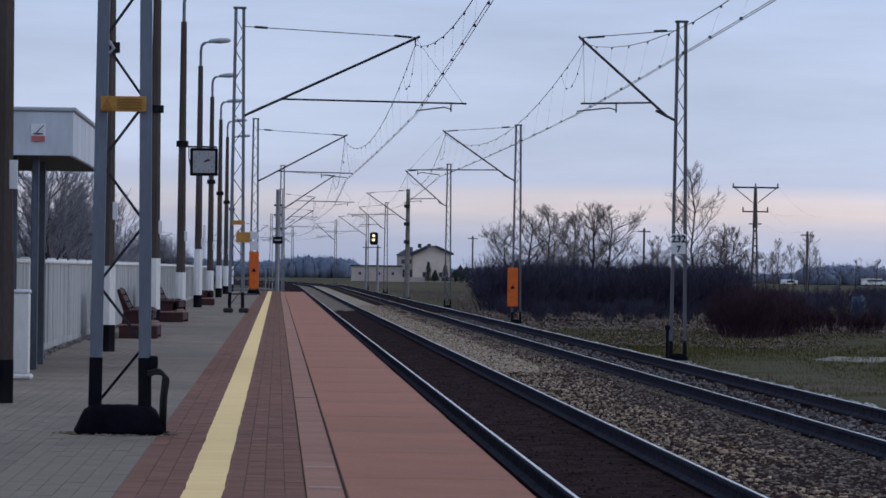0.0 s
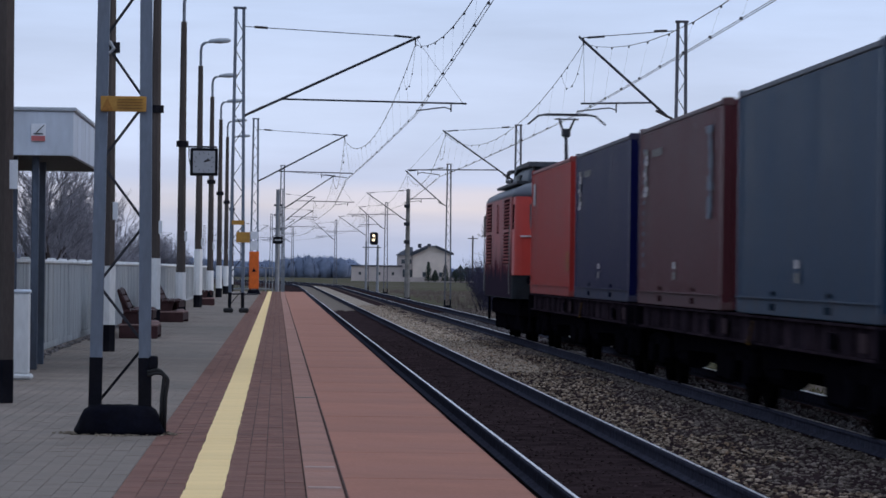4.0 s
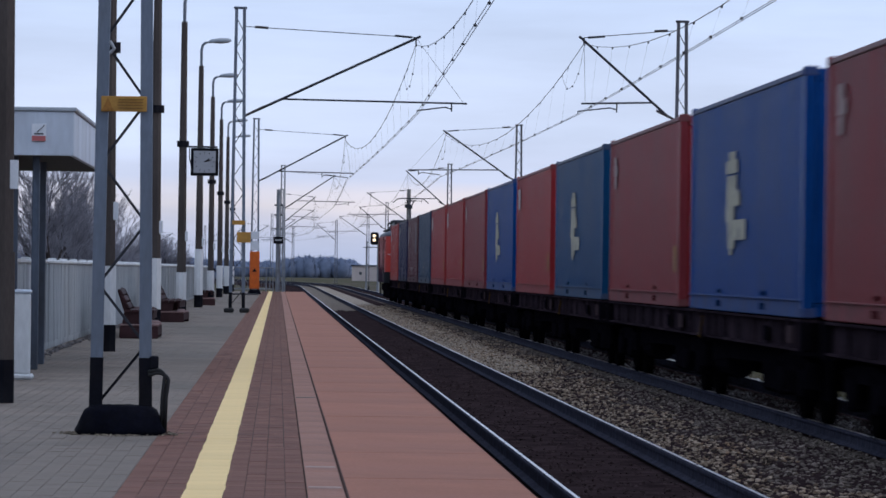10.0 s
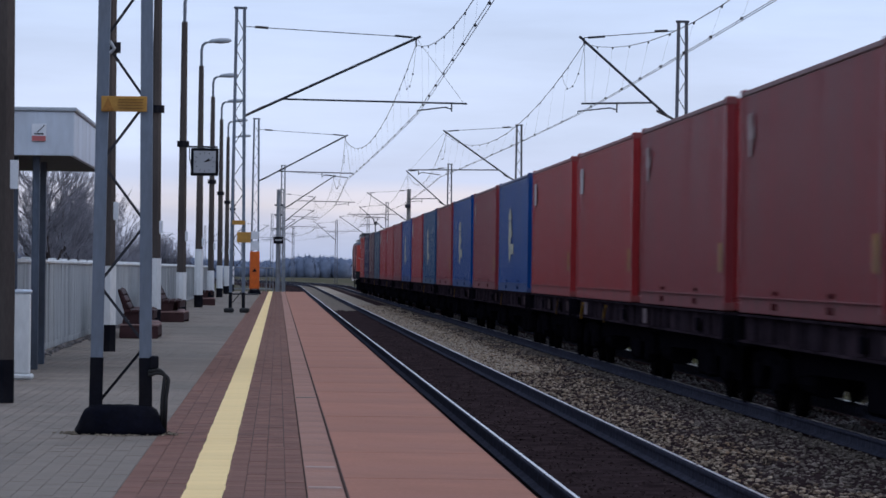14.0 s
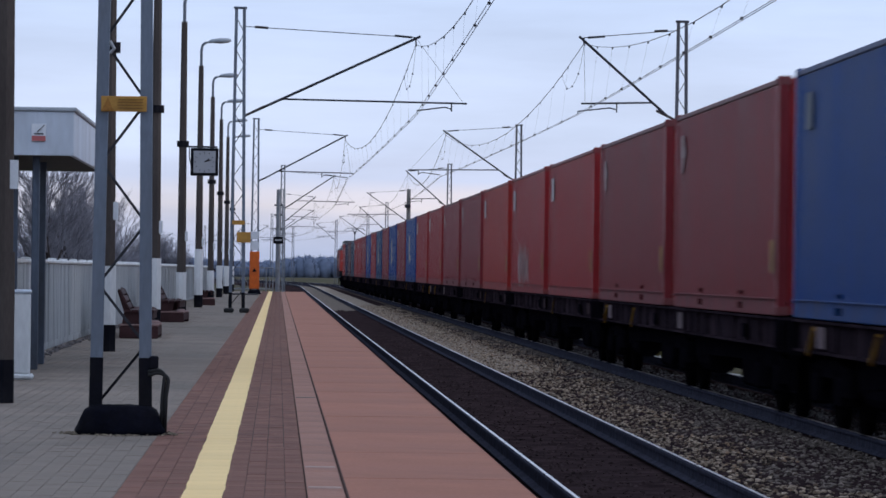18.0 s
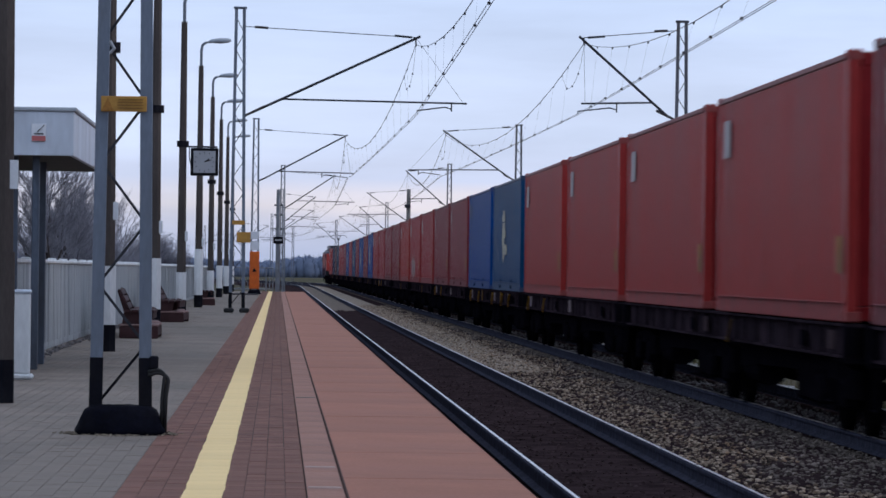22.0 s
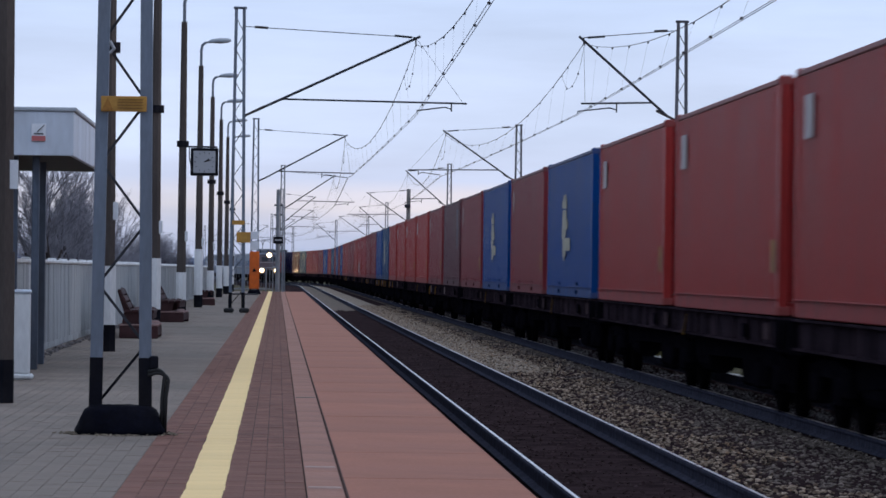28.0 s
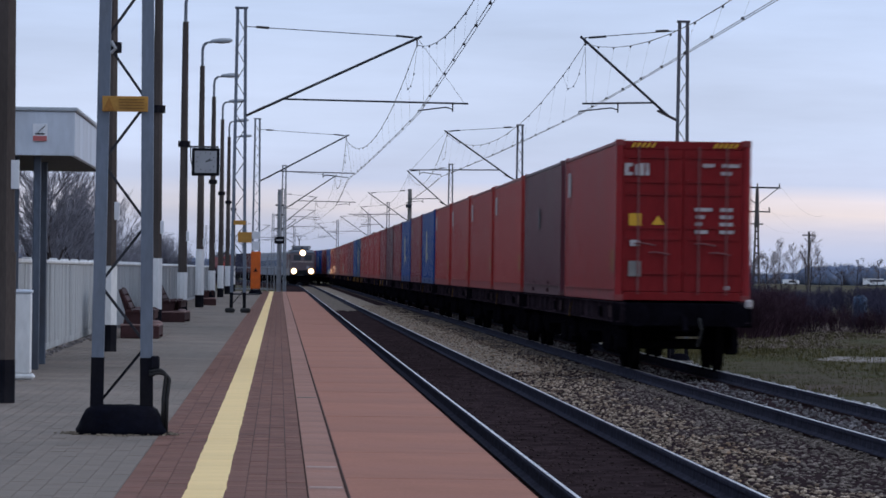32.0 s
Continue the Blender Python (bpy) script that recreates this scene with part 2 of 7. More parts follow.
STONE_BROWN = mat("brown_ballast_grit", (0.114, 0.094, 0.084), 0.95, vary=0.4, grain=4, fine=24, bump=0.9, dirt=(0.032, 0.026, 0.025), dirt_amount=0.4, spec=0.0)
MORTAR = mat("pale_mortar", (0.36, 0.25, 0.215), 0.9, vary=0.15, grain=6)
STONE_DUSTY = mat("dusty_brown_ballast_field", (0.172, 0.137, 0.110), 0.95, vary=0.35, grain=4, fine=22, bump=0.8, dirt=(0.03, 0.025, 0.024), dirt_amount=0.35, spec=0.08)
STONE_DARK = mat("brown_stained_ballast_stone", (0.168, 0.139, 0.122), 0.9, vary=0.25, grain=6, fine=50, island=0.5, spec=0.03)
STONE_INNER = mat("grey_stained_ballast_stone", (0.150, 0.138, 0.140), 0.9, vary=0.25, grain=6, fine=50, island=0.5, spec=0.0)
STONE_WHITE = mat("fresh_white_ballast_stone", (0.34, 0.33, 0.33), 0.9, vary=0.15, grain=6, fine=50, island=0.4, spec=0.03)
TWIG = mat("grey_brown_bare_twigs", (0.150, 0.128, 0.132), 0.95, vary=0.3, grain=2, tint=0.2, spec=0.03)
TWIG_PALE = mat("pale_grey_bare_twigs", (0.200, 0.196, 0.225), 0.95, vary=0.3, grain=2, tint=0.2, spec=0.0)
TWIG_DARK = mat("dark_thicket_twigs", (0.044, 0.041, 0.066), 0.95, vary=0.3, grain=2, tint=0.2, spec=0.03)
TWIG_RED = mat("reddish_shrub_twigs", (0.042, 0.024, 0.034), 0.95, vary=0.3, grain=2, tint=0.15, spec=0.03)
BARK = mat("grey_bark", (0.046, 0.038, 0.038), 0.95, vary=0.3, grain=5, spec=0.03)
CONIFER = mat("dark_green_needles", (0.022, 0.036, 0.026), 0.9, vary=0.3, grain=2)
DRY_GRASS = mat("dry_winter_grass", (0.142, 0.114, 0.100), 0.95, vary=0.25, grain=0.35, fine=3, island=0.09, spec=0.0)
GREEN_GRASS = mat("short_green_grass", (0.086, 0.079, 0.035), 0.95, vary=0.3, grain=1, island=0.35, spec=0.03)
# the blue of distance haze is put into this base colour
FAR_WOOD = mat("hazed_far_wood", (0.150, 0.182, 0.262), 0.95, vary=0.3, grain=0.05, fine=0.6, bump=0, spec=0.03)
WALL_CREAM = mat("cream_rendered_wall", (0.62, 0.53, 0.47), 0.9, vary=0.08, grain=0.5, dirt=(0.5, 0.43, 0.38))
WALL_TAN = mat("tan_block_wall", (0.43, 0.37, 0.35), 0.9, vary=0.1, grain=0.5)
ROOF_DARK = mat("dark_slate_roof", (0.045, 0.050, 0.066), 0.8, vary=0.2, grain=1)
PANE = glass("dark_window_pane")
WOOD_POLE = mat("grey_timber_pole", (0.075, 0.068, 0.066), 0.9, vary=0.25, grain=4, stretch=(1, 1, 0.1))
TANK_BLUE = mat("faded_blue_plastic", (0.024, 0.055, 0.11), 0.6, vary=0.15)
CLOCK_FACE = mat("pale_clock_face", (0.30, 0.31, 0.335), 0.4, vary=0.05)
WIRE = mat("dark_copper_wire", (0.045, 0.042, 0.045), 0.6, 0.4, vary=0.2)
INSULATOR = mat("dark_glazed_insulator", (0.03, 0.022, 0.022), 0.3, vary=0.2)

# ground: green verge, dry grass further out
GROUND = bpy.data.materials.new("winter_field")
GROUND.use_nodes = True
gn, gl = GROUND.node_tree.nodes, GROUND.node_tree.links
g_co = gn.new("ShaderNodeTexCoord")
g_big, g_mid, g_fine = (gn.new("ShaderNodeTexNoise") for _ in range(3))
for node, scale in ((g_big, 0.035), (g_mid, 0.5), (g_fine, 9.0)):
    node.inputs["Scale"].default_value, node.inputs["Detail"].default_value = scale, 5.0
    gl.new(g_co.outputs["Object"], node.inputs["Vector"])
g_ramp = gn.new("ShaderNodeValToRGB")
ge = g_ramp.color_ramp.elements
ge[0].position, ge[0].color = 0.42, (0.058, 0.058, 0.027, 1)
ge[1].position, ge[1].color = 0.62, (0.105, 0.084, 0.070, 1)
g_mix = gn.new("ShaderNodeMath")
g_mix.operation, g_mix.inputs[1].default_value = "MULTIPLY_ADD", 0.45
gl.new(g_mid.outputs["Fac"], g_mix.inputs[0])
g_half = gn.new("ShaderNodeMath")
g_half.operation, g_half.inputs[1].default_value = "MULTIPLY", 0.55
gl.new(g_big.outputs["Fac"], g_half.inputs[0])
gl.new(g_half.outputs[0], g_mix.inputs[2])
gl.new(g_mix.outputs[0], g_ramp.inputs[0])
g_tone = gn.new("ShaderNodeMapRange")
g_tone.inputs["To Min"].default_value, g_tone.inputs["To Max"].default_value = 0.55, 1.45
gl.new(g_fine.outputs["Fac"], g_tone.inputs["Value"])
g_sc = gn.new("ShaderNodeVectorMath")
g_sc.operation = "SCALE"
gl.new(g_ramp.outputs[0], g_sc.inputs[0])
gl.new(g_tone.outputs[0], g_sc.inputs["Scale"])
gb = gn["Principled BSDF"]
gl.new(g_sc.outputs[0], gb.inputs["Base Color"])
gb.inputs["Roughness"].default_value = 0.95
gb.inputs["Specular IOR Level"].default_value = 0.03
g_bp = gn.new("ShaderNodeBump")
g_bp.inputs["Strength"].default_value, g_bp.inputs["Distance"].default_value = 0.6, 0.05
gl.new(g_fine.outputs["Fac"], g_bp.inputs["Height"])
gl.new(g_bp.outputs[0], gb.inputs["Normal"])


# ---- mesh building ----
class Geo:
    """Collects corners and faces for one mesh."""

    def __init__(self):
        self.v, self.f = [], []

    def add(self, verts, faces):
        k = len(self.v)
        self.v.extend(tuple(p) for p in verts)
        self.f.extend(tuple(i + k for i in q) for q in faces)
        return self

    def box(self, c, s, bev=0.0, m=None):
        """A box of size s round c, its edges bevelled by bev."""
        h = [a / 2 for a in s]
        if bev <= 0:
            vs = [Vector((sx * h[0], sy * h[1], sz * h[2])) for sx in (-1, 1) for sy in (-1, 1) for sz in (-1, 1)]
            fs = [(0, 1, 3, 2), (4, 6, 7, 5), (0, 4, 5, 1), (2, 3, 7, 6), (0, 2, 6, 4), (1, 5, 7, 3)]
        else:
            bev = min(bev, min(h) * 0.95)
            vs, at = [], {}
            for sx in (-1, 1):
                for sy in (-1, 1):
                    for sz in (-1, 1):
                        for ax in range(3):
                            p = [sx * h[0], sy * h[1], sz * h[2]]
                            for o in range(3):
                                if o != ax:
                                    p[o] -= (sx, sy, sz)[o] * bev
                            at[sx, sy, sz, ax] = len(vs)
                            vs.append(Vector(p))
            fs = []
            for ax in range(3):
                o1, o2 = [a for a in range(3) if a != ax]
                for s0 in (-1, 1):
                    ring = []
                    for a, b in ((-1, -1), (1, -1), (1, 1), (-1, 1)):
                        k = [0, 0, 0]
                        k[ax], k[o1], k[o2] = s0, a, b
                        ring.append(at[k[0], k[1], k[2], ax])
                    fs.append(ring)
            for ax in range(3):
                o1, o2 = [a for a in range(3) if a != ax]
                for a in (-1, 1):
                    for b in (-1, 1):
                        k, j = [0, 0, 0], [0, 0, 0]
                        k[o1], k[o2], k[ax] = a, b, -1
                        j[o1], j[o2], j[ax] = a, b, 1
                        fs.append((at[(*k, o1)], at[(*j, o1)], at[(*j, o2)], at[(*k, o2)]))
            for sx in (-1, 1):
                for sy in (-1, 1):
                    for sz in (-1, 1):
                        fs.append(tuple(at[sx, sy, sz, ax] for ax in range(3)))
        vs = [(m @ p if m else p) + Vector(c) for p in vs]
        return self.add(vs, fs)

    def tube(self, pts, r, n=6, r_end=None, caps=True):
        """A tube along a line of points, tapering from r to r_end."""
        pts = [Vector(p) for p in pts]
        r_end = r if r_end is None else r_end
        vs, fs, up = [], [], None
        for i, p in enumerate(pts):
            d = (pts[min(i + 1, len(pts) - 1)] - pts[max(i - 1, 0)]).normalized()
            if up is None:
                up = Vector((0, 0, 1)) if abs(d.z) < 0.9 else Vector((0, 1, 0))
            a = d.cross(up).normalized()
            b = a.cross(d).normalized()
            up = b
            rr = r + (r_end - r) * i / max(1, len(pts) - 1)
            for k in range(n):
                t = 2 * math.pi * (k + 0.5) / n
                vs.append(p + (a * math.cos(t) + b * math.sin(t)) * rr)
        for i in range(len(pts) - 1):
            for k in range(n):
                j = (k + 1) % n
                fs.append((i * n + k, i * n + j, (i + 1) * n + j, (i + 1) * n + k))
        if caps:
            fs.append(tuple(reversed(range(n))))
            fs.append(tuple((len(pts) - 1) * n + k for k in range(n)))
        return self.add(vs, fs)

    def spike(self, p, q, r):
        """A thin three-sided twig from p to its tip q."""
        d = (Vector(q) - Vector(p)).normalized()
        a = d.cross(Vector((0.3, 0.2, 1.0))).normalized() * r
        b = d.cross(a)
        p = Vector(p)
        return self.add([p + a, p - a * 0.5 + b * 0.87, p - a * 0.5 - b * 0.87, q], [(0, 1, 3), (1, 2, 3), (2, 0, 3)])

    def prism(self, outline, y0, y1, m=None):
        """An outline in x and z, drawn out from y0 to y1."""
        n = len(outline)
        vs = [Vector((x, y, z)) for y in (y0, y1) for x, z in outline]
        fs = [tuple(range(n)), tuple(reversed(range(n, 2 * n)))]
        fs += [(k, k + n, (k + 1) % n + n, (k + 1) % n) for k in range(n)]
        return self.add([m @ p for p in vs] if m else vs, fs)

    def loft(self, rings, caps=True):
        """Skins rings of equal length."""
        n = len(rings[0])
        vs = [p for ring in rings for p in ring]
        fs = [(i * n + k, i * n + (k + 1) % n, (i + 1) * n + (k + 1) % n, (i + 1) * n + k) for i in range(len(rings) - 1) for k in range(n)]
        if caps:
            fs += [tuple(reversed(range(n))), tuple((len(rings) - 1) * n + k for k in range(n))]
        return self.add(vs, fs)

    def mesh(self, name, material, smooth=False):
        me = bpy.data.meshes.new(name)
        me.from_pydata([tuple(p) for p in self.v], [], self.f)
        bm = bmesh.new()
        bm.from_mesh(me)
        bmesh.ops.recalc_face_normals(bm, faces=bm.faces)
        bm.to_mesh(me)
        bm.free()
        if smooth:
            me.shade_smooth()
        if material:
            me.materials.append(material)
        return me


def part(name, geo, material, parent=None, label="", m=None, smooth=False):
    """One mesh object under a thing or a part. geo may also be a finished mesh."""
    me = geo if isinstance(geo, bpy.types.Mesh) else geo.mesh(name, material, smooth)
    ob = new(name, me)
    if parent is not None:
        ob.parent = parent
    if m is not None:
        ob.matrix_basis = m
    if label:
        ob["label"] = label
    return ob


def thing(name, label, category, group="", kind="", m=None):
    ob = new(name)
    ob.empty_display_size = 0.2
    if m is not None:
        ob.matrix_basis = m
    return tagged(ob, label, category, group, kind)


# ---- the two tracks: straight, then bending left ----
NEAR_X, FAR_X = 3.088, 7.218
BEND_Y, BEND_R, BEND_X = 413.0, 1645.0, 5.15


def on_track(x, s, z=0.0):
    """Pose on the line at offset x, s metres along it."""
    r = BEND_R + x - BEND_X
    if s <= BEND_Y:
        return pose(x, s, z)
    a = (s - BEND_Y) / r
    return pose(BEND_X - BEND_R + r * math.cos(a), BEND_Y + r * math.sin(a), z, 0, 0, math.degrees(a))


LINE_S = [-720, -200, -40, 0, 20, 40, 60, 80, 100, 140, 200, 280, 413] + list(range(425, 1000, 15))


def sweep(geo, outline, x, closed=True, stations=None):
    """Draws an outline in x and z along the line at offset x."""
    rings = [[on_track(x, s) @ Vector((a, 0, b)) for a, b in outline] for s in (stations or LINE_S)]
    if closed:
        return geo.loft(rings)
    n = len(outline)
    vs = [p for ring in rings for p in ring]
    fs = [(i * n + k, i * n + k + 1, (i + 1) * n + k + 1, (i + 1) * n + k) for i in range(len(rings) - 1) for k in range(n - 1)]
    return geo.add(vs, fs)


# ---- ground and line ----
DEEP = 1.065  # depth scale of the line

def raw(name, verts, faces, material, label="", category="", kind="stuff", group=""):
    me = bpy.data.meshes.new(name)
    me.from_pydata(verts, [], faces)
    me.materials.append(material)
    ob = new(name, me)
    return tagged(ob, label, category, group, kind)


GROUND_Z = -0.62
g = Geo()
xs = [-3000, -900, -300, -120, -60, -30, -12, -4, 2, 9, 12, 16, 22, 30, 45, 70, 110, 180, 320, 900, 3000]
ys = [-850, -300, -60, 0, 30, 60, 80, 100, 120, 140, 160, 185, 210, 240, 290, 360, 460, 600, 800, 1100, 1700, 4500]
gv, gf = [], []
rg = random.Random(4)
for yy in ys:
    for xx in xs:
        lift = rg.uniform(-0.10, 0.10) if 11 < xx < 200 and 20 < yy < 500 and not (14 < xx < 32 and 90 < yy < 125) else 0.0
        gv.append((xx, yy, GROUND_Z + lift))
for i in range(len(ys) - 1):
    for k in range(len(xs) - 1):
        a = i * len(xs) + k
        gf.append((a, a + 1, a + 1 + len(xs), a + len(xs)))
raw("ground", gv, gf, GROUND, "flat winter field of dull green and dry brown grass", "ground", "structure")

pale = part("pale_ballast_strip", sweep(Geo(), [(4.12, -0.20), (4.25, -0.186), (5.30, -0.186), (5.55, -0.195)], 0, False, [75, 100, 140, 200, 280, 413] + list(range(425, 1000, 15))), STONE_FIELD)
near = part("pale_ballast_base", sweep(Geo(), [(4.12, -0.21), (4.25, -0.196), (5.25, -0.196), (5.45, -0.20)], 0, False, [-40, 20, 60, 76]), STONE_BASE)
tagged(near, "grey-brown ballast grit under the stones between the tracks", "ballast", kind="structure")
brown = part("stained_ballast_base", sweep(Geo(), [(5.45, -0.200), (6.0, -0.200), (6.40, -0.208)], 0, False, [-40, 20, 60, 100, 140, 200, 280, 413] + list(range(425, 1000, 15))), STONE_BROWN)
tagged(brown, "brown stained ballast grit beside the far rails", "ballast", kind="structure")
tagged(pale, "pale dusty ballast between the two tracks", "ballast", kind="structure")
dust = Geo()
for k in range(17):
    x0 = 2.41 + 0.08 * k
    start = 186.0 + 9.0 * noise.noise(Vector((k * 0.55, 3.1, 0.0))) + 3.5 * noise.noise(Vector((k * 1.9, 8.2, 0.0)))
    vs = []
    for at in [start, start + 6, 205, 240, 280, 340, 413] + list(range(425, 1000, 15)):
        vs += [on_track(x0, at, -0.197).translation, on_track(x0 + 0.081, at, -0.197).translation]
    dust.add(vs, [(2 * i, 2 * i + 1, 2 * i + 3, 2 * i + 2) for i in range(len(vs) // 2 - 1)])
dusty = part("dusty_ballast_strip", dust, STONE_DUSTY)
tagged(dusty, "pale dusty ballast between the far rails of the platform track", "ballast", kind="structure")
bed = part("track_bed", sweep(Geo(), [(0.5, -0.70), (1.42, -0.26), (2.2, -0.215), (4.0, -0.205), (4.4, -0.19), (5.9, -0.19), (6.3, -0.21), (8.2, -0.215), (8.9, -0.25), (9.9, -0.70)], 0, False), BED_DARK)
tagged(bed, "dark oily ballast bed under both railway tracks", "ballast", kind="structure")

RAIL = [(-0.075, -0.172), (0.075, -0.172), (0.075, -0.160), (0.012, -0.135), (0.009, -0.050), (0.036, -0.040), (0.036, -0.012), (0.030, -0.004), (-0.030, -0.004), (-0.036, -0.012),
        (-0.036, -0.040), (-0.009, -0.050), (-0.012, -0.135), (-0.075, -0.160)]
HEAD = [(-0.012, -0.004), (0.018, -0.004), (0.018, 0.0), (-0.012, 0.0)]
SLEEPER_MESH = Geo().box((0, 0, 0), (2.5, 0.26, 0.06), 0.015).mesh("sleeper", SLEEPER)
for tx, side in ((NEAR_X, "beside the platform"), (FAR_X, "beyond the pale ballast")):
    track = thing("railway_track", "straight railway track with dark rails and polished heads " + side, "railway track", "the two tracks", "structure")
    for dx in (-0.7535, 0.7535):
        rail = part("rail", sweep(Geo(), [(a + dx, b) for a, b in RAIL], tx), RAIL_SIDE, track, "dark steel rail")
        part("running_surface", sweep(Geo(), [(a + dx, b) for a, b in HEAD], tx), RAIL_TOP, rail, "polished rail head")
    for k in range(95):
        part("sleeper", SLEEPER_MESH, None, track, m=pose(tx, 34 + 0.6 * k, -0.256))

# loose ballast
ICO_V = []
phi = (1 + 5 ** 0.5) / 2
for a, b in ((1, phi), (-1, phi), (1, -phi), (-1, -phi)):
    ICO_V += [(0, a, b), (a, b, 0), (b, 0, a)]
ICO_V = np.array(ICO_V) / np.linalg.norm(ICO_V[0])
ICO_F = []
for i in range(12):
    for j in range(i + 1, 12):
        for k in range(j + 1, 12):
            if all(abs(np.linalg.norm(ICO_V[p] - ICO_V[q]) - 1.0515) < 0.02 for p, q in ((i, j), (j, k), (i, k))):
                n = np.cross(ICO_V[j] - ICO_V[i], ICO_V[k] - ICO_V[i])
                ICO_F.append((i, j, k) if np.dot(n, ICO_V[i]) > 0 else (i, k, j))


def stones(name, spots, size, material, label, seed, flat=0.6):
    """Joined rough stones at spots (x, y, z)."""
    r = np.random.RandomState(seed)
    n = len(spots)
    s = r.uniform(size[0], size[1], (n, 1)) * r.uniform(0.7, 1.3, (n, 3)) / 2
    s[:, 2] *= flat / 0.8
    ang = r.uniform(0, 2 * np.pi, n)
    base = ICO_V[None] * r.uniform(0.62, 1.3, (n, 12, 1)) * s[:, None, :]
    c, w = np.cos(ang)[:, None], np.sin(ang)[:, None]
    x = base[:, :, 0] * c - base[:, :, 1] * w
    y = base[:, :, 0] * w + base[:, :, 1] * c
    v = np.stack([x, y, base[:, :, 2]], 2) + np.array(spots)[:, None, :]
    f = (np.array(ICO_F)[None] + 12 * np.arange(n)[:, None, None]).reshape(-1, 3)
    return raw(name, v.reshape(-1, 3).tolist(), f.tolist(), material, label, "ballast")


def strew(n, x0, x1, y0, y1, z, seed, bias=1.6):
    r = np.random.RandomState(seed)
    x = r.uniform(x0, x1, n)
    y = (y0 + (y1 - y0) * r.uniform(0, 1, n) ** bias) * DEEP
    zz = z(x) if callable(z) else np.full(n, z)
    return np.stack([x, y, zz + r.uniform(-0.012, 0.012, n)], 1)


def ragged(spots, way, seed):
    """Keeps the spots on one side (way 1 or -1) of a ragged border between pale and stained stones."""
    keep = []
    for p in spots:
        patch = noise.noise(Vector((p[0] * 1.3, p[1] * 0.30, seed))) + 0.6 * noise.noise(Vector((p[0] * 4.0, p[1] * 0.9, seed + 5)))
        if (patch * 0.85 + (4.95 + min(0.9, max(0.0, (p[1] - 36) * 0.022)) - p[0]) * 0.8) * way > 0:
            keep.append(p)
    return np.array(keep)


stones("pale_ballast", ragged(strew(23000, 4.12, 6.35, 24, 200, -0.180, 1), 1, 2.0), (0.022, 0.062), STONE, "pale angular ballast stones lying between the tracks", 2, 0.42)
stones("stained_ballast", ragged(strew(17000, 4.12, 6.40, 24, 150, -0.186, 3), -1, 2.0), (0.024, 0.06), STONE_DARK, "brown stained ballast stones towards the far rails", 4, 0.42)
stones("bed_ballast", np.concatenate([strew(3800, 2.50, 3.72, 28, 110, -0.210, 21), strew(1500, 1.45, 2.25, 26, 110, -0.225, 22)]), (0.018, 0.042), mat("dark_brown_bed_stone", (0.046, 0.0310, 0.0315), 0.95, vary=0.3, grain=6, island=0.45, spec=0.03), "dark brown oily ballast stones in the platform track", 23)
stones("shoulder_ballast", strew(4200, 8.15, 9.05, 40, 220, lambda x: -0.19 - 0.04 * (x - 8.15), 5), (0.04, 0.09), STONE_WHITE, "clean whitish ballast stones along the outer rail", 6)
stones("inner_ballast", strew(4200, 6.6, 7.85, 38, 170, -0.195, 7), (0.03, 0.07), STONE_INNER, "brown ballast stones between the far rails", 8)


# ---- platform ----
TOP = 0.60
X_EDGE, X_J2, X_J1, X_YR, X_YL, X_GREY, X_BACK = 1.335, 0.361, 0.157, -0.262, -0.462, -0.80, -3.35
P0, P1 = -30.0, 199.2
platform = thing("platform", "station platform with red slabs, yellow safety line and grey pavers", "platform", kind="structure")
part("platform_body", Geo().box(((X_EDGE - 0.06 + X_BACK) / 2, (P0 + P1) / 2, (TOP - 0.09 - 0.72) / 2), (X_EDGE - 0.06 - X_BACK, P1 - P0, TOP - 0.09 + 0.72), 0.02), CONCRETE, platform)
for x0, x1, filler in ((X_BACK + 0.01, X_GREY, JOINT), (X_GREY, X_EDGE - 0.11, JOINT_RED)):
    part("joint_bed", Geo().box(((x0 + x1) / 2, (P0 + P1) / 2, TOP - 0.0376), (x1 - x0, P1 - P0 - 0.04, 0.07), 0.0), filler, platform)
for x in (X_J1, X_J2):
    part("open_seam", Geo().box((x, (P0 + P1) / 2, TOP - 0.012), (0.0095, P1 - P0 - 0.06, 0.02)), SEAM, platform, "dark open seam beside the edging blocks")

# ---- lattice masts and overhead line ----
LACE = 0.415


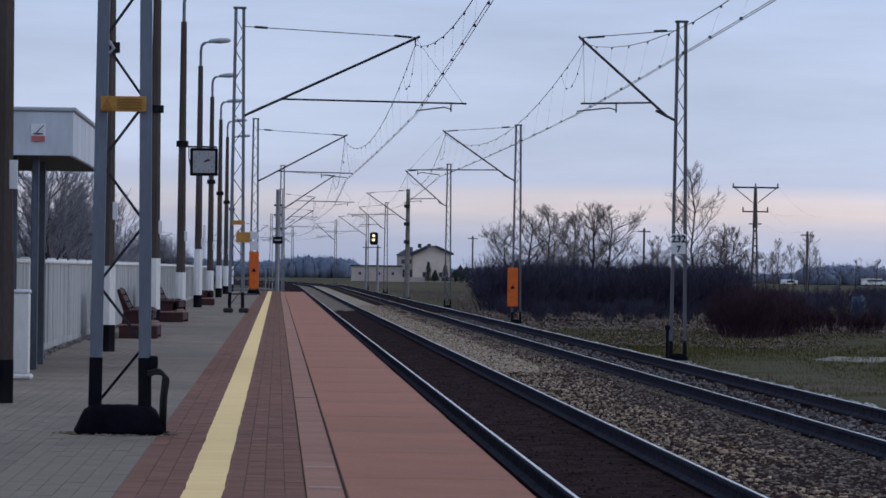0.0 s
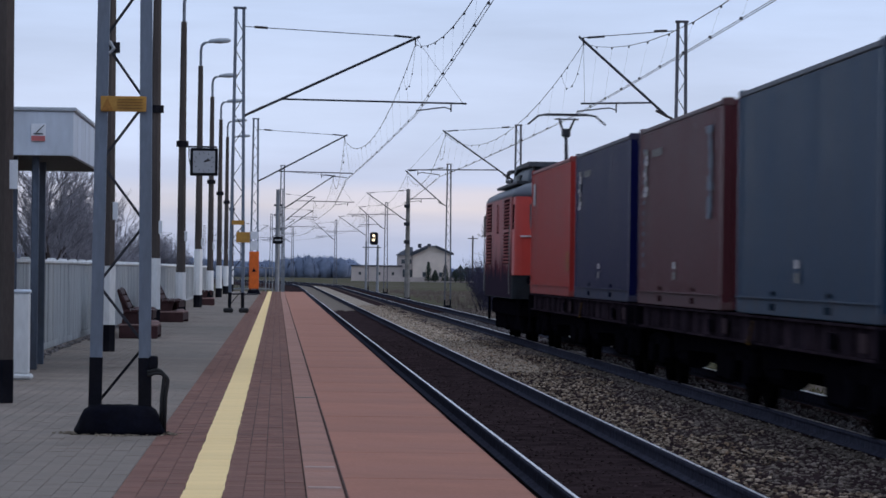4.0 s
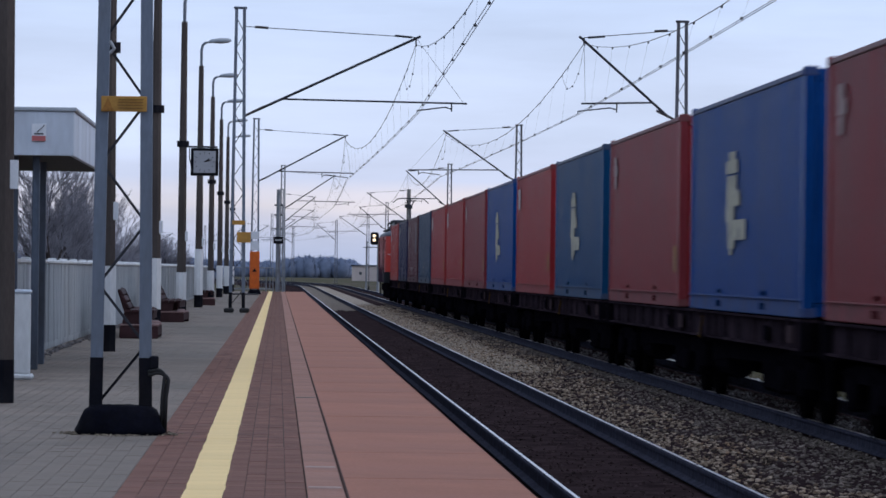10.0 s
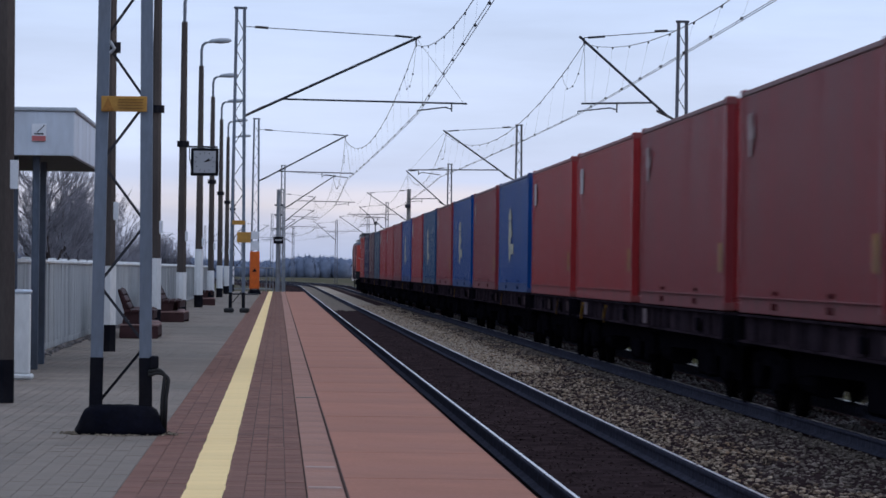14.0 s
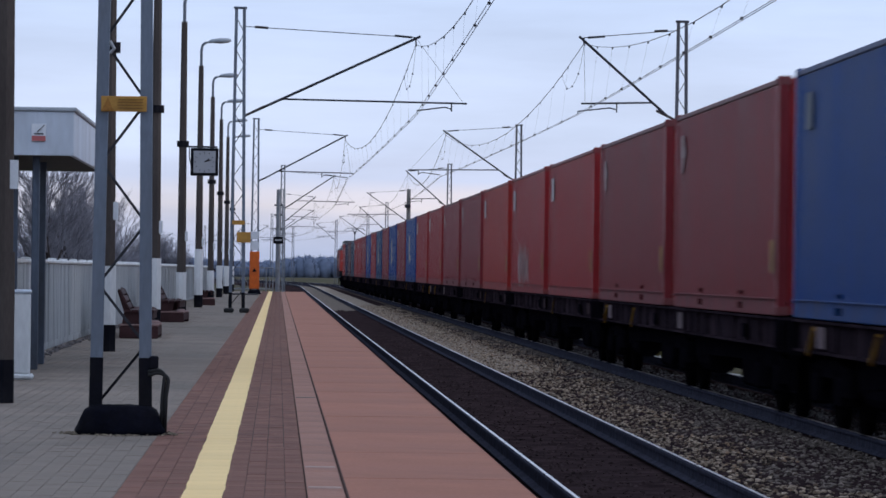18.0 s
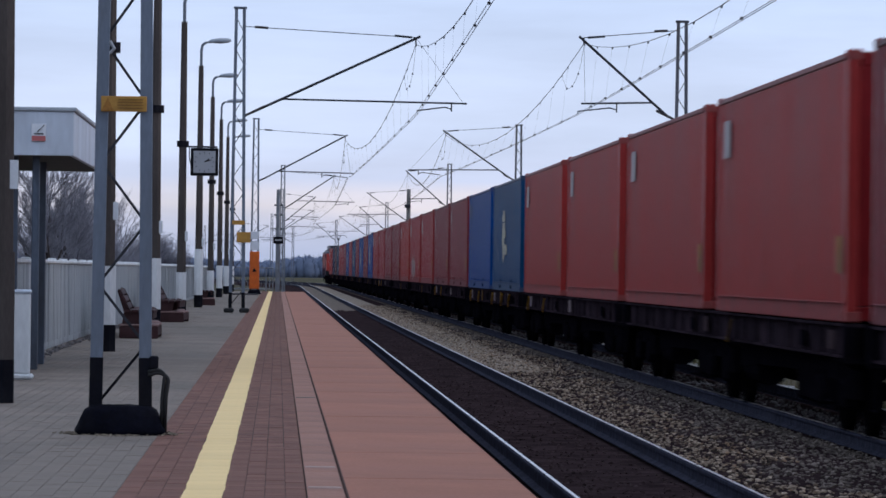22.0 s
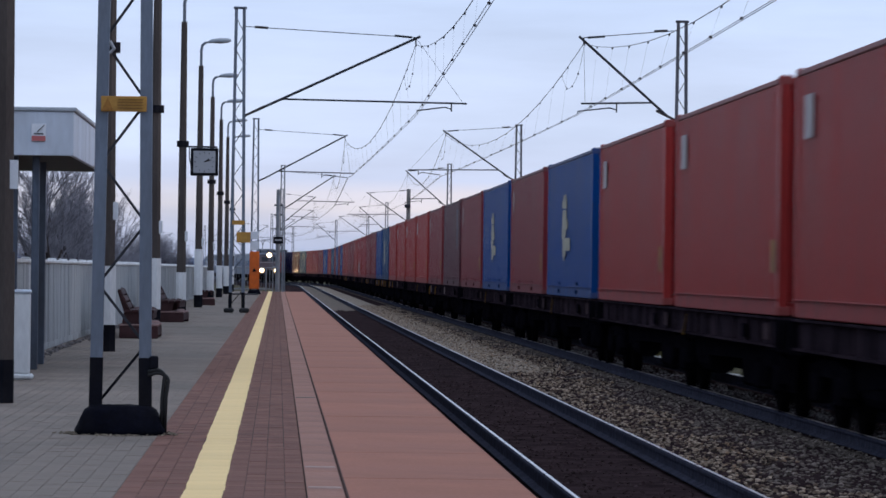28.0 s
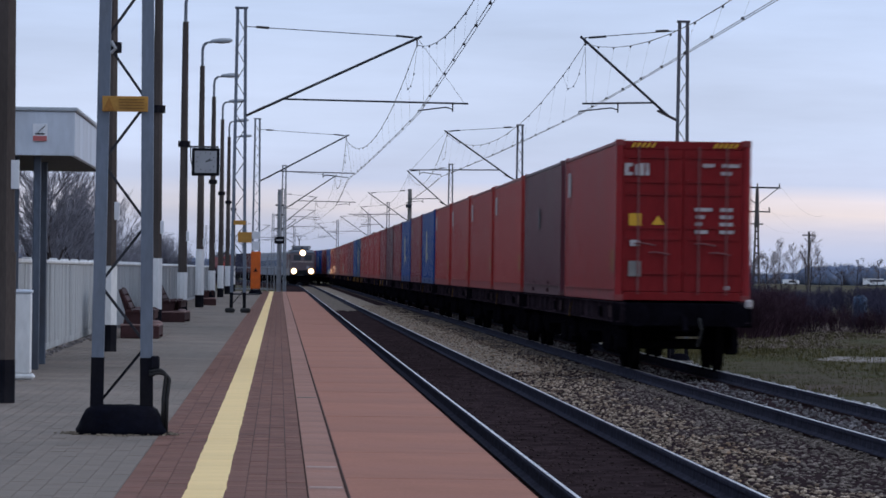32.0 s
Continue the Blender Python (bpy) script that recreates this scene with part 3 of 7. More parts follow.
def lattice_mast(label, height, base_w, top_w, side, reach_x, mast_x, z0, wires, painted=True, steel=None):
    """Lattice mast with a bracket arm towards +x (side 1) or -x (side -1). Its foot is at z0; offsets in world heights."""
    steel = steel or STEEL_BLUE
    t = thing("catenary_mast", label, "mast", "overhead line masts")

    def w_at(z):
        return base_w + (top_w - base_w) * (z - z0) / (height - z0)
    for s in (-1, 1):
        lo = z0 + (0.52 if painted else 0.0)
        leg = Geo()
        leg.tube([(s * w_at(lo) / 2, 0, lo), (s * top_w / 2, 0, height)], 0.058, 4)
        part("leg", leg, steel, t)
        if painted:
            part("leg_foot", Geo().tube([(s * w_at(z0) / 2, 0, z0 + 0.12), (s * w_at(lo) / 2, 0, lo)], 0.062, 4), BLACK_PAINT, t, "black painted mast foot")
    z, s = z0 + 0.19, -1
    while z + LACE < height:
        part("lacing_bar", Geo().tube([(s * w_at(z) / 2, 0.02, z), (-s * w_at(z + LACE) / 2, 0.02, z + LACE)], 0.013, 4), BLACK_PAINT if z < z0 + 0.5 and painted else STEEL_DARK if painted else steel, t)
        z, s = z + LACE, -s
    part("top_plate", Geo().box((0, 0, height), (top_w + 0.14, 0.12, 0.06), 0.01), steel, t)
    # bracket arm
    tip, strut_z = (reach_x - mast_x, 0, 7.80), 5.68
    m_edge = side * top_w / 2
    arm = part("bracket_arm", Geo().tube([(m_edge + side * 0.25, 0, strut_z + 0.12), (tip[0] + side * 0.12, 0, tip[2] + 0.03)], 0.034, 6), STEEL_DARK, t, "dark steel bracket tube")
    part("insulator", Geo().tube([(m_edge, 0, strut_z), (m_edge + side * 0.55, 0, strut_z + 0.27)], 0.036, 8), INSULATOR, arm)
    part("tie_rod", Geo().tube([(m_edge, 0, 8.02), (tip[0], 0, tip[2])], 0.011, 5), STEEL_DARK, t)
    part("tie_insulator", Geo().tube([(m_edge + side * 0.28, 0, 8.01), (m_edge + side * 0.62, 0, 7.99)], 0.035, 8), INSULATOR, t)
    part("tie_fitting", Geo().tube([(tip[0] - side * 0.55, 0, 7.84), (tip[0] - side * 0.1, 0, 7.80)], 0.028, 6), STEEL_DARK, t)
    k = (6.15 - strut_z - 0.12) / (tip[2] - strut_z)
    rx = m_edge + side * 0.25 + (tip[0] - m_edge) * k
    end, drop, hold = (v - mast_x for v in wires)
    tube = part("registration_tube", Geo().tube([(rx, 0, 6.15), (end, 0, 6.10)], 0.024, 6), STEEL_DARK, t)
    part("drop_bracket", Geo().tube([(drop, 0, 6.13), (drop, 0, 5.88)], 0.02, 5), STEEL_DARK, tube)
    way = 1 if hold > drop else -1
    part("steady_arm", Geo().tube([(drop, 0, 5.95), (drop + way * 0.18, 0, 6.0), (hold, 0, 5.90), (hold, 0, 5.83)], 0.018, 5), STEEL_DARK, tube)
    part("stay_wire", Geo().tube([tip, (end - math.copysign(0.1, end), 0, 6.12)], 0.006, 4), WIRE, t)
    return t


def mast_base(t, z0, w=0.60):
    """Rounded concrete plinth, tarred black."""
    rings = []
    for z, k in ((0.0, 1.03), (0.03, 1.04), (0.06, 0.97), (0.12, 0.90), (0.165, 0.80), (0.19, 0.68), (0.198, 0.40)):
        ring = []
        for i in range(24):
            a = 2 * math.pi * i / 24
            ca, sa = math.cos(a), math.sin(a)
            k2 = k * (1 + 0.055 * noise.noise(Vector((ca * 2.6, sa * 2.6, z * 14))))
            ring.append((math.copysign(abs(ca) ** 0.5, ca) * w / 2 * k2, math.copysign(abs(sa) ** 0.5, sa) * 0.24 * k2, z0 + z * (1 + 0.07 * noise.noise(Vector((ca * 3, sa * 3, 4.0))))))
        rings.append(ring)
    part("mast_plinth", Geo().loft(rings), TAR, t, "tarred rounded concrete plinth", smooth=True)


LM_X, RM_X = -1.06, 10.33
PLAT_L = "blue-grey lattice catenary mast with black foot standing on the platform"
mast_l = lattice_mast(PLAT_L, 8.5, 0.34, 0.20, 1, 2.94, LM_X, TOP, (3.30, 1.92, 3.08))
mast_base(mast_l, TOP)
mast_l.matrix_basis = pose(LM_X, 25.0 * DEEP, 0)
mast_l3 = copy_thing(mast_l, pose(LM_X, 165.0 * DEEP, 0))
mast_l2 = lattice_mast(PLAT_L, 8.5, 0.34, 0.20, 1, 3.50, LM_X, TOP, (4.85, 4.45, 3.55))
mast_l2.matrix_basis = pose(LM_X, 95.0 * DEEP, 0)
FAR_L = "grey lattice catenary mast beside the line beyond the platform"
mast_far = lattice_mast(FAR_L, 8.4, 0.36, 0.2, 1, 3.50, 0.25, GROUND_Z, (4.85, 4.45, 3.55), False, STEEL_GREY)
mast_far.matrix_basis = pose(0.25, 235.0 * DEEP, 0)
mast_far2 = lattice_mast(FAR_L, 8.4, 0.36, 0.2, 1, 2.94, 0.25, GROUND_Z, (3.30, 1.92, 3.08), False, STEEL_GREY)
mast_far2.matrix_basis = pose(0.25, 305.0 * DEEP, 0)
for s, ob in ((375, mast_far), (443, mast_far2), (508, mast_far), (572, mast_far2), (640, mast_far)):
    copy_thing(ob, on_track(0.25, s * DEEP))
RIGHT_L = "grey lattice catenary mast beyond the far track"
mast_r = lattice_mast(RIGHT_L, 8.25, 0.36, 0.20, -1, 7.79, RM_X, -0.5, (7.74, 8.66, 7.65), True, STEEL_WORN)
mast_base(mast_r, -0.5, 0.55)
mast_r.matrix_basis = pose(RM_X, 94.0 * DEEP, 0)
mast_r2 = lattice_mast(RIGHT_L, 8.1, 0.36, 0.20, -1, 7.17, RM_X, -0.5, (5.55, 6.0, 6.94), True, STEEL_WORN)
mast_base(mast_r2, -0.5, 0.55)
mast_r2.matrix_basis = pose(RM_X, 158.0 * DEEP, 0)
for ob in (mast_r, mast_r2):
    part("mast_footing", Geo().box((0, 0, -0.6), (0.7, 0.6, 0.25), 0.04), CONCRETE, ob)
for s, ob in ((30, mast_r2), (222, mast_r), (286, mast_r2), (350, mast_r), (414, mast_r2), (478, mast_r), (542, mast_r2), (606, mast_r), (670, mast_r2)):
    ob = copy_thing(ob, on_track(RM_X - 0.2 * (s == 286), s * DEEP))
    if s == 286:
        part("concrete_shaft", Geo().tube([(0, -0.02, -0.6), (0, -0.02, 8.1)], 0.22, 8, 0.16), CONCRETE, ob, "pale concrete shaft round the mast")
        for z in (4.0, 5.4, 6.8):
            part("switch_box", Geo().box((-0.08, -0.2, z), (0.46, 0.34, 0.28), 0.03), STEEL_DARK, ob, "dark switch gear box")


def letters(text, size, material, name, parent, m, label=""):
    cu = bpy.data.curves.new(name, "FONT")
    cu.body, cu.size, cu.extrude, cu.align_x, cu.align_y = text, size, 0.003, "CENTER", "CENTER"
    cu.offset = size * 0.035
    tmp = bpy.data.objects.new(name, cu)
    scene.collection.objects.link(tmp)
    bpy.context.view_layer.update()
    me = bpy.data.meshes.new_from_object(tmp)
    bpy.data.objects.remove(tmp)
    bpy.data.curves.remove(cu)
    me.materials.clear()
    me.materials.append(material)
    return part(name, me, None, parent, label, m)


plate = part("number_plate_board", Geo().box((-0.02, -0.07, 2.52), (0.37, 0.012, 0.52), 0.004), SIGN_WHITE, mast_r, "white enamel mast board")
for k, digit in enumerate("232"):
    letters(digit, 0.25, BLACK_PAINT, "numeral", plate, pose(-0.145 + 0.125 * k, -0.08, 2.64, 90, 0, 0), "black numeral")
letters("7", 0.22, BLACK_PAINT, "numeral", plate, pose(-0.02, -0.08, 2.38, 90, 0, 0), "black numeral")
mast_post = thing("marker_post", "short black steel marker post beside the mast", "post", m=pose(9.95, 99.0, GROUND_Z))
part("post", Geo().tube([(0, 0, 0), (0, 0, 0.95)], 0.05, 6), BLACK_PAINT, mast_post)
part("cap", Geo().box((0, 0, 1.0), (0.14, 0.1, 0.12), 0.02), BLACK_PAINT, mast_post)

for owner, dx, z0, z1 in ((mast_l3, 0.0, 0.84, 2.52), (mast_r2, -0.17, 0.25, 1.93)):
    box = part("orange_cover", Geo().box((dx, -0.12, (z0 + z1) / 2), (0.44, 0.12, z1 - z0), 0.02), ORANGE, owner, "bright orange sheet cover with a dark triangle")
    part("dark_triangle", Geo().prism([(dx - 0.10, (z0 + z1) / 2 - 0.07), (dx + 0.10, (z0 + z1) / 2 - 0.07), (dx, (z0 + z1) / 2 + 0.10)], -0.194, -0.182), BLACK_PAINT, box)
part("sign_board", Geo().box((0.0, -0.12, 2.78), (0.34, 0.015, 0.40), 0.004), SIGN_WHITE, mast_l3, "pale enamel plate")
part("sign_board", Geo().box((0.0, -0.13, 3.25), (0.34, 0.015, 0.34), 0.004), SIGN_WHITE, mast_l3, "pale enamel plate")
part("yellow_board", Geo().box((0.02, -0.12, 2.93), (0.32, 0.015, 0.11), 0.004), SIGN_YELLOW, mast_l2, "faded yellow warning board")
part("yellow_board", Geo().box((0.16, -0.14, 2.55), (0.36, 0.015, 0.27), 0.004), SIGN_YELLOW, mast_l2, "yellow warning board")
part("feet_rail", Geo().tube([(-0.2, -0.02, 1.08), (0.55, -0.02, 1.08)], 0.02, 5), STEEL_DARK, mast_l2)
for s in (-1, 1):
    part("shoe", Geo().box((s * 0.2, -0.25, TOP + 0.06), (0.26, 0.2, 0.12), 0.03), BLACK_RUBBER, mast_l2)

# near mast: warning board, cable, junction box
board = part("warning_board", Geo().box((0.0, -0.075, 2.845), (0.31, 0.014, 0.105), 0.003), SIGN_YELLOW, mast_l, "weathered orange-yellow warning board")
part("triangle", Geo().prism([(-0.15, 2.80), (-0.07, 2.80), (-0.11, 2.885)], -0.088, -0.084), mat("dull_orange_print", (0.30, 0.13, 0.02), 0.6), board)
for k in range(4):
    part("print_line", Geo().box((0.045, -0.086, 2.875 - 0.02 * k), (0.17, 0.006, 0.007)), mat("dull_brown_print", (0.20, 0.10, 0.02), 0.6) if k == 0 else bpy.data.materials["dull_brown_print"], board)
part("junction_box", Geo().box((0.225, -0.03, 1.09), (0.06, 0.08, 0.09), 0.01), BLACK_PAINT, mast_l, "small dark junction box")
for k, (dx, dz) in enumerate(((0.0, 0.0), (0.025, -0.02))):
    pts = [(0.19, -0.05, 1.03 + dz)]
    for i in range(9):
        a = math.pi * (0.75 - 0.75 * i / 8)
        pts.append((0.245 + 0.055 * math.cos(a) + dx * i / 8, -0.06, 0.99 + 0.05 * math.sin(a) + dz))
    pts += [(0.305 + dx - 0.02, -0.06, 0.85), (0.30 + dx - 0.02, -0.06, 0.60)]
    part("cable", Geo().tube(pts, 0.013, 6), BLACK_RUBBER, mast_l, smooth=True)
part("tie_band", Geo().tube([(-0.10, -0.05, 3.27), (-0.07, -0.07, 3.22), (-0.10, -0.06, 3.19)], 0.012, 5), CLOCK_FACE, mast_l, "pale rag tied round the leg")


rs = np.random.RandomState(77)
ang = rs.uniform(0, 6.283, 420)
stones("plinth_soil", np.stack([LM_X + np.cos(ang) * rs.normal(0.33, 0.05, 420), 25.0 * DEEP + np.sin(ang) * rs.normal(0.27, 0.06, 420), np.full(420, TOP + 0.003)], 1), (0.008, 0.03), mat("brown_soil_crumbs", (0.190, 0.155, 0.120), 0.95, vary=0.3, grain=9, island=0.4, spec=0.03), "brown soil crumbs round the foot of the mast", 78)


# ---- overhead wires ----
def catenary(tops, lows, ys, label, hang=7.64, first=None):
    """Spans between the supports ys; tops and lows: the offsets that alternate from mast to mast."""
    t = thing("overhead_line", label, "overhead wire", "overhead lines")
    for i in range(len(ys) - 1):
        a, b = ys[i] * DEEP, ys[i + 1] * DEEP
        top, low = [], []
        l0 = first if first is not None and i == 0 else lows[i % 2]
        for k in range(15):
            u = k / 14
            s = a + (b - a) * u
            top.append(on_track(tops[i % 2] * (1 - u) + tops[(i + 1) % 2] * u, s) @ Vector((0, 0, hang - (hang - 6.32) * 4 * u * (1 - u))))
            low.append(on_track(l0 * (1 - u) + lows[(i + 1) % 2] * u, s) @ Vector((0, 0, 5.82 - 0.06 * 4 * u * (1 - u))))
        part("messenger_wire", Geo().tube(top, 0.009, 4), WIRE, t)
        for d in (-0.028, 0.028):
            part("contact_wire", Geo().tube([(p.x + d, p.y, p.z) for p in low], 0.0065, 4), WIRE, t)
        for k in range(1, 14):
            hanger = part("dropper", Geo().tube([top[k], low[k]], 0.0017, 3), WIRE, t)
            if a < 200:
                part("clamp", Geo().box(top[k] + Vector((0, 0, -0.02)), (0.035, 0.07, 0.05), 0.008), STEEL_DARK, hanger)
                part("clamp", Geo().box(low[k] + Vector((0, 0, 0.02)), (0.05, 0.08, 0.045), 0.008), STEEL_DARK, hanger)
        if i:
            # stitch wire slung under the messenger on both sides of the support
            p, q = before[0].lerp(before[1], 0.95), top[1].lerp(top[2], 0.4)
            sling = [p.lerp(q, u / 8) for u in range(9)]
            for u in range(9):
                sling[u].z = p.z + (q.z - p.z) * u / 8 - (0.5 * (p.z + q.z) - 6.72) * (1 - abs(u / 4 - 1) ** 2.4)
            stitch = part("stitch_wire", Geo().tube(sling, 0.0045, 3), WIRE, t)
            if a < 200:
                for u in (0, 2, 4, 6, 8):
                    part("clamp", Geo().box(sling[u] + Vector((0, 0, -0.02)), (0.035, 0.07, 0.05), 0.008), STEEL_DARK, stitch)
            part("suspension_link", Geo().tube([top[0], (top[0].x, top[0].y, 7.80)], 0.022, 5), INSULATOR, t)
        before = (top[-2], top[-1])
    return t


catenary((2.94, 3.50), (3.05, 3.55), [25, 95, 165, 235, 305, 375, 443, 508, 572, 640], "copper catenary and twin contact wires above the platform track", 7.61, 2.80)
catenary((7.17, 7.79), (6.94, 7.65), [30, 94, 158, 222, 286, 350, 414, 478, 542, 606, 670], "copper catenary and twin contact wires above the far track")

# ---- platform furniture ----
LAMP_X = -2.30
lamp = thing("street_lamp", "brown-grey concrete platform lamp post with white and black foot", "lamp post", "platform lamps")
part("black_foot", Geo().tube([(0, 0, 0), (0, 0, 0.36)], 0.135, 8), BLACK_PAINT, lamp)
part("white_foot", Geo().tube([(0, 0, 0.36), (0, 0, 1.25)], 0.132, 8), WHITE_PAINT, lamp, "white painted lower post")
part("post", Geo().tube([(0, 0, 1.25), (0, 0, 7.0)], 0.115, 8, 0.075), POLE_CONCRETE, lamp, "tapered concrete post")
part("top_pipe", Geo().tube([(0, 0, 6.9), (0, 0, 7.45), (0.03, 0, 7.6), (0.12, 0, 7.68)], 0.045, 6), STEEL_BLUE, lamp)
part("lamp_arm", Geo().tube([(0.1, 0, 7.68), (0.35, 0, 7.70)], 0.028, 6), STEEL_GREY, lamp)
part("lamp_head", Geo().loft([[(x, w * math.cos(a), 7.71 + x * 0.05 + h * math.sin(a)) for a in [2 * math.pi * k / 10 for k in range(10)]]
                              for x, w, h in ((0.22, 0.03, 0.03), (0.3, 0.08, 0.06), (0.55, 0.12, 0.085), (0.78, 0.10, 0.07), (0.86, 0.04, 0.03))]), LAMP_GREY, lamp, "pale grey lamp head", smooth=True)
part("collar", Geo().tube([(0, 0, 4.02), (0, 0, 4.16)], 0.15, 10), BLACK_PAINT, lamp, "black collar with loudspeaker")
part("notice", Geo().box((0.11, -0.06, 1.89), (0.07, 0.02, 0.24), 0.004), SIGN_WHITE, lamp, "small white plate")
lamp.matrix_basis = pose(LAMP_X, 32.4, TOP)
lamps = [lamp] + [copy_thing(lamp, pose(LAMP_X, 32.4 + 20.2 * k, TOP)) for k in range(1, 9)]
for owner, high in zip(lamps[1:6], (1.15, 1.31, 1.03, 1.69, 1.06)):
    for o in owner.children:
        if o.name.startswith("white_foot"):
            o.data = Geo().tube([(0, 0, 0.36), (0, 0, high)], 0.132, 8).mesh("white_foot", WHITE_PAINT)
        elif o.name.startswith("post"):
            o.data = Geo().tube([(0, 0, high), (0, 0, 7.0)], 0.115, 8, 0.075).mesh("post", POLE_CONCRETE)
for o in lamp.children:
    if o.name.startswith("white_foot"):
        o.data = o.data.copy()
        o.data.materials[0] = POLE_CONCRETE
        o["label"] = "unpainted concrete lower post"
tagged(lamp, "brown-grey concrete platform lamp post with a black foot")

clock = thing("platform_clock", "square station clock with pale face hung from a lamp post", "clock", m=pose(-1.78, 92.9, 4.265))
part("case", Geo().box((0, 0, 0), (0.66, 0.14, 0.66), 0.02), BLACK_PAINT, clock, "black metal case")
face = part("face", Geo().box((0, -0.075, 0), (0.52, 0.01, 0.52), 0.003), CLOCK_FACE, clock, "pale clock face")
for k in range(12):
    a = math.radians(30 * k)
    part("hour_mark", Geo().box((0.22 * math.sin(a), -0.083, 0.22 * math.cos(a)), (0.012, 0.006, 0.035), 0, Matrix.Rotation(a, 3, "Y")), BLACK_PAINT, face)
part("pointer", Geo().tube([(0, -0.085, 0), (0.16, -0.085, 0.05)], 0.012, 4), BLACK_PAINT, face)
part("pointer", Geo().tube([(0, -0.085, 0), (0.11, -0.085, 0.075)], 0.015, 4), BLACK_PAINT, face)
part("hanger", Geo().tube([(-0.52, 0, 0.36), (0.30, 0, 0.36)], 0.022, 5), STEEL_DARK, clock)
part("hanger_rod", Geo().tube([(-0.36, 0, 0.36), (-0.36, 0, 0.1), (-0.30, 0, -0.2)], 0.014, 5), STEEL_DARK, clock)

# shelter
POST_BLUE = mat("dull_dark_blue_post_paint", (0.082, 0.102, 0.138), 0.6, vary=0.2, grain=3, fine=40, dirt=(0.05, 0.045, 0.045), dirt_amount=0.3, stretch=(1, 1, 0.3), spec=0.15)
shelter = thing("platform_shelter", "open platform shelter with a deep pale grey sheet-metal roof", "shelter", m=pose(0, 0, 0))
SX0, SX1, SY0, SY1 = -5.2, -2.24, 42.6, 49.6
part("front_fascia", Geo().box(((SX0 + SX1) / 2, SY0, 3.18), (SX1 - SX0, 0.05, 0.48), 0.006), ROOF_PANEL, shelter)
part("back_fascia", Geo().box(((SX0 + SX1) / 2, SY1, 3.18), (SX1 - SX0, 0.05, 0.48), 0.006), ROOF_PANEL, shelter)
for k in range(8):
    y0 = SY0 + 0.03 + (SY1 - SY0 - 0.06) * k / 8
    y1 = SY0 + 0.03 + (SY1 - SY0 - 0.06) * (k + 1) / 8
    part("side_panel", Geo().box((SX1 - 0.025, (y0 + y1) / 2, 3.18), (0.05, y1 - y0 - 0.02, 0.48), 0.008), ROOF_PANEL, shelter)
part("roof_trim", Geo().box(((SX0 + SX1) / 2, (SY0 + SY1) / 2, 3.445), (SX1 - SX0 + 0.06, SY1 - SY0 + 0.1, 0.045), 0.01), LAMP_GREY, shelter, "pale roof edge")
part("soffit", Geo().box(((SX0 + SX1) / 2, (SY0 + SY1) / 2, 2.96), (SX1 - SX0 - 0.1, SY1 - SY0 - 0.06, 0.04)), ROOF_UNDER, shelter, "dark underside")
for px, py, pw in ((-2.665, 42.95, 0.08), (-2.735, 45.3, 0.085), (-2.885, 42.95, 0.05), (-4.9, 43.2, 0.1), (-4.9, 48.8, 0.1)):
    part("column", Geo().box((px, py, (TOP + 2.95) / 2), (pw, pw, 2.95 - TOP), 0.008), POST_BLUE, shelter, "dark blue-grey steel column")
sign = part("notice_sign", Geo().box((-2.62, SY0 - 0.035, 3.19), (0.16, 0.01, 0.19), 0.003), SIGN_WHITE, shelter, "small white and red pictogram sign")
part("red_band", Geo().box((-2.62, SY0 - 0.044, 3.125), (0.15, 0.008, 0.055)), SIGN_RED, sign)
part("dark_bar", Geo().box((-2.62, SY0 - 0.044, 3.175), (0.10, 0.008, 0.014)), BLACK_PAINT, sign)
part("slanted_bar", Geo().tube([(-2.64, SY0 - 0.045, 3.19), (-2.56, SY0 - 0.045, 3.27)], 0.005, 4), BLACK_PAINT, sign)

bin_post = thing("service_cabinet", "slim pale grey service cabinet with a flared foot", "cabinet", m=pose(-2.56, 39.1, TOP))
part("body", Geo().box((0, 0, 0.46), (0.19, 0.17, 0.80), 0.012), WHITE_PAINT, bin_post)
part("foot", Geo().box((0, 0, 0.03), (0.26, 0.24, 0.06), 0.02), WHITE_PAINT, bin_post)
part("lid", Geo().box((0, 0, 0.88), (0.21, 0.19, 0.04), 0.012), ROOF_PANEL, bin_post)

# fence of upright concrete pales
fence = thing("fence", "long white-painted fence of upright concrete slats behind the platform", "fence")
PALE = Geo().box((0, 0, 0.60), (0.05, 0.163, 1.16), 0.007).mesh("slat", FENCE_PAINT)
FX = -3.16
for k in range(300):
    part("slat", PALE, None, fence, m=pose(FX + random.uniform(-0.008, 0.008), 38 + 0.165 * k, TOP + random.uniform(-0.006, 0.006), 0, random.uniform(-0.25, 0.25), random.uniform(-1.2, 1.2)))
gfar = Geo()
for k in range(570):
    gfar.box((FX + random.uniform(-0.008, 0.008), 87.5 + 0.165 * k, TOP + 0.6), (0.05, 0.162, 1.16))
tagged(part("slats", gfar, FENCE_PAINT, fence), kind="stuff")
for k in range(50):
    part("fence_post", Geo().box((0, 0, 0.62), (0.12, 0.12, 1.26), 0.012).mesh("fence_post", WHITE_PAINT) if k == 0 else bpy.data.meshes["fence_post"], None, fence, m=pose(FX - 0.035, 38 + 2.88 * k, TOP))
part("top_rail", Geo().box((FX, 110, TOP + 1.20), (0.11, 144, 0.05), 0.01), WHITE_PAINT, fence)
part("bottom_rail", Geo().box((FX, 110, TOP + 0.05), (0.058, 144, 0.10), 0.01), FENCE_PAINT, fence)
r_ = np.random.RandomState(12)
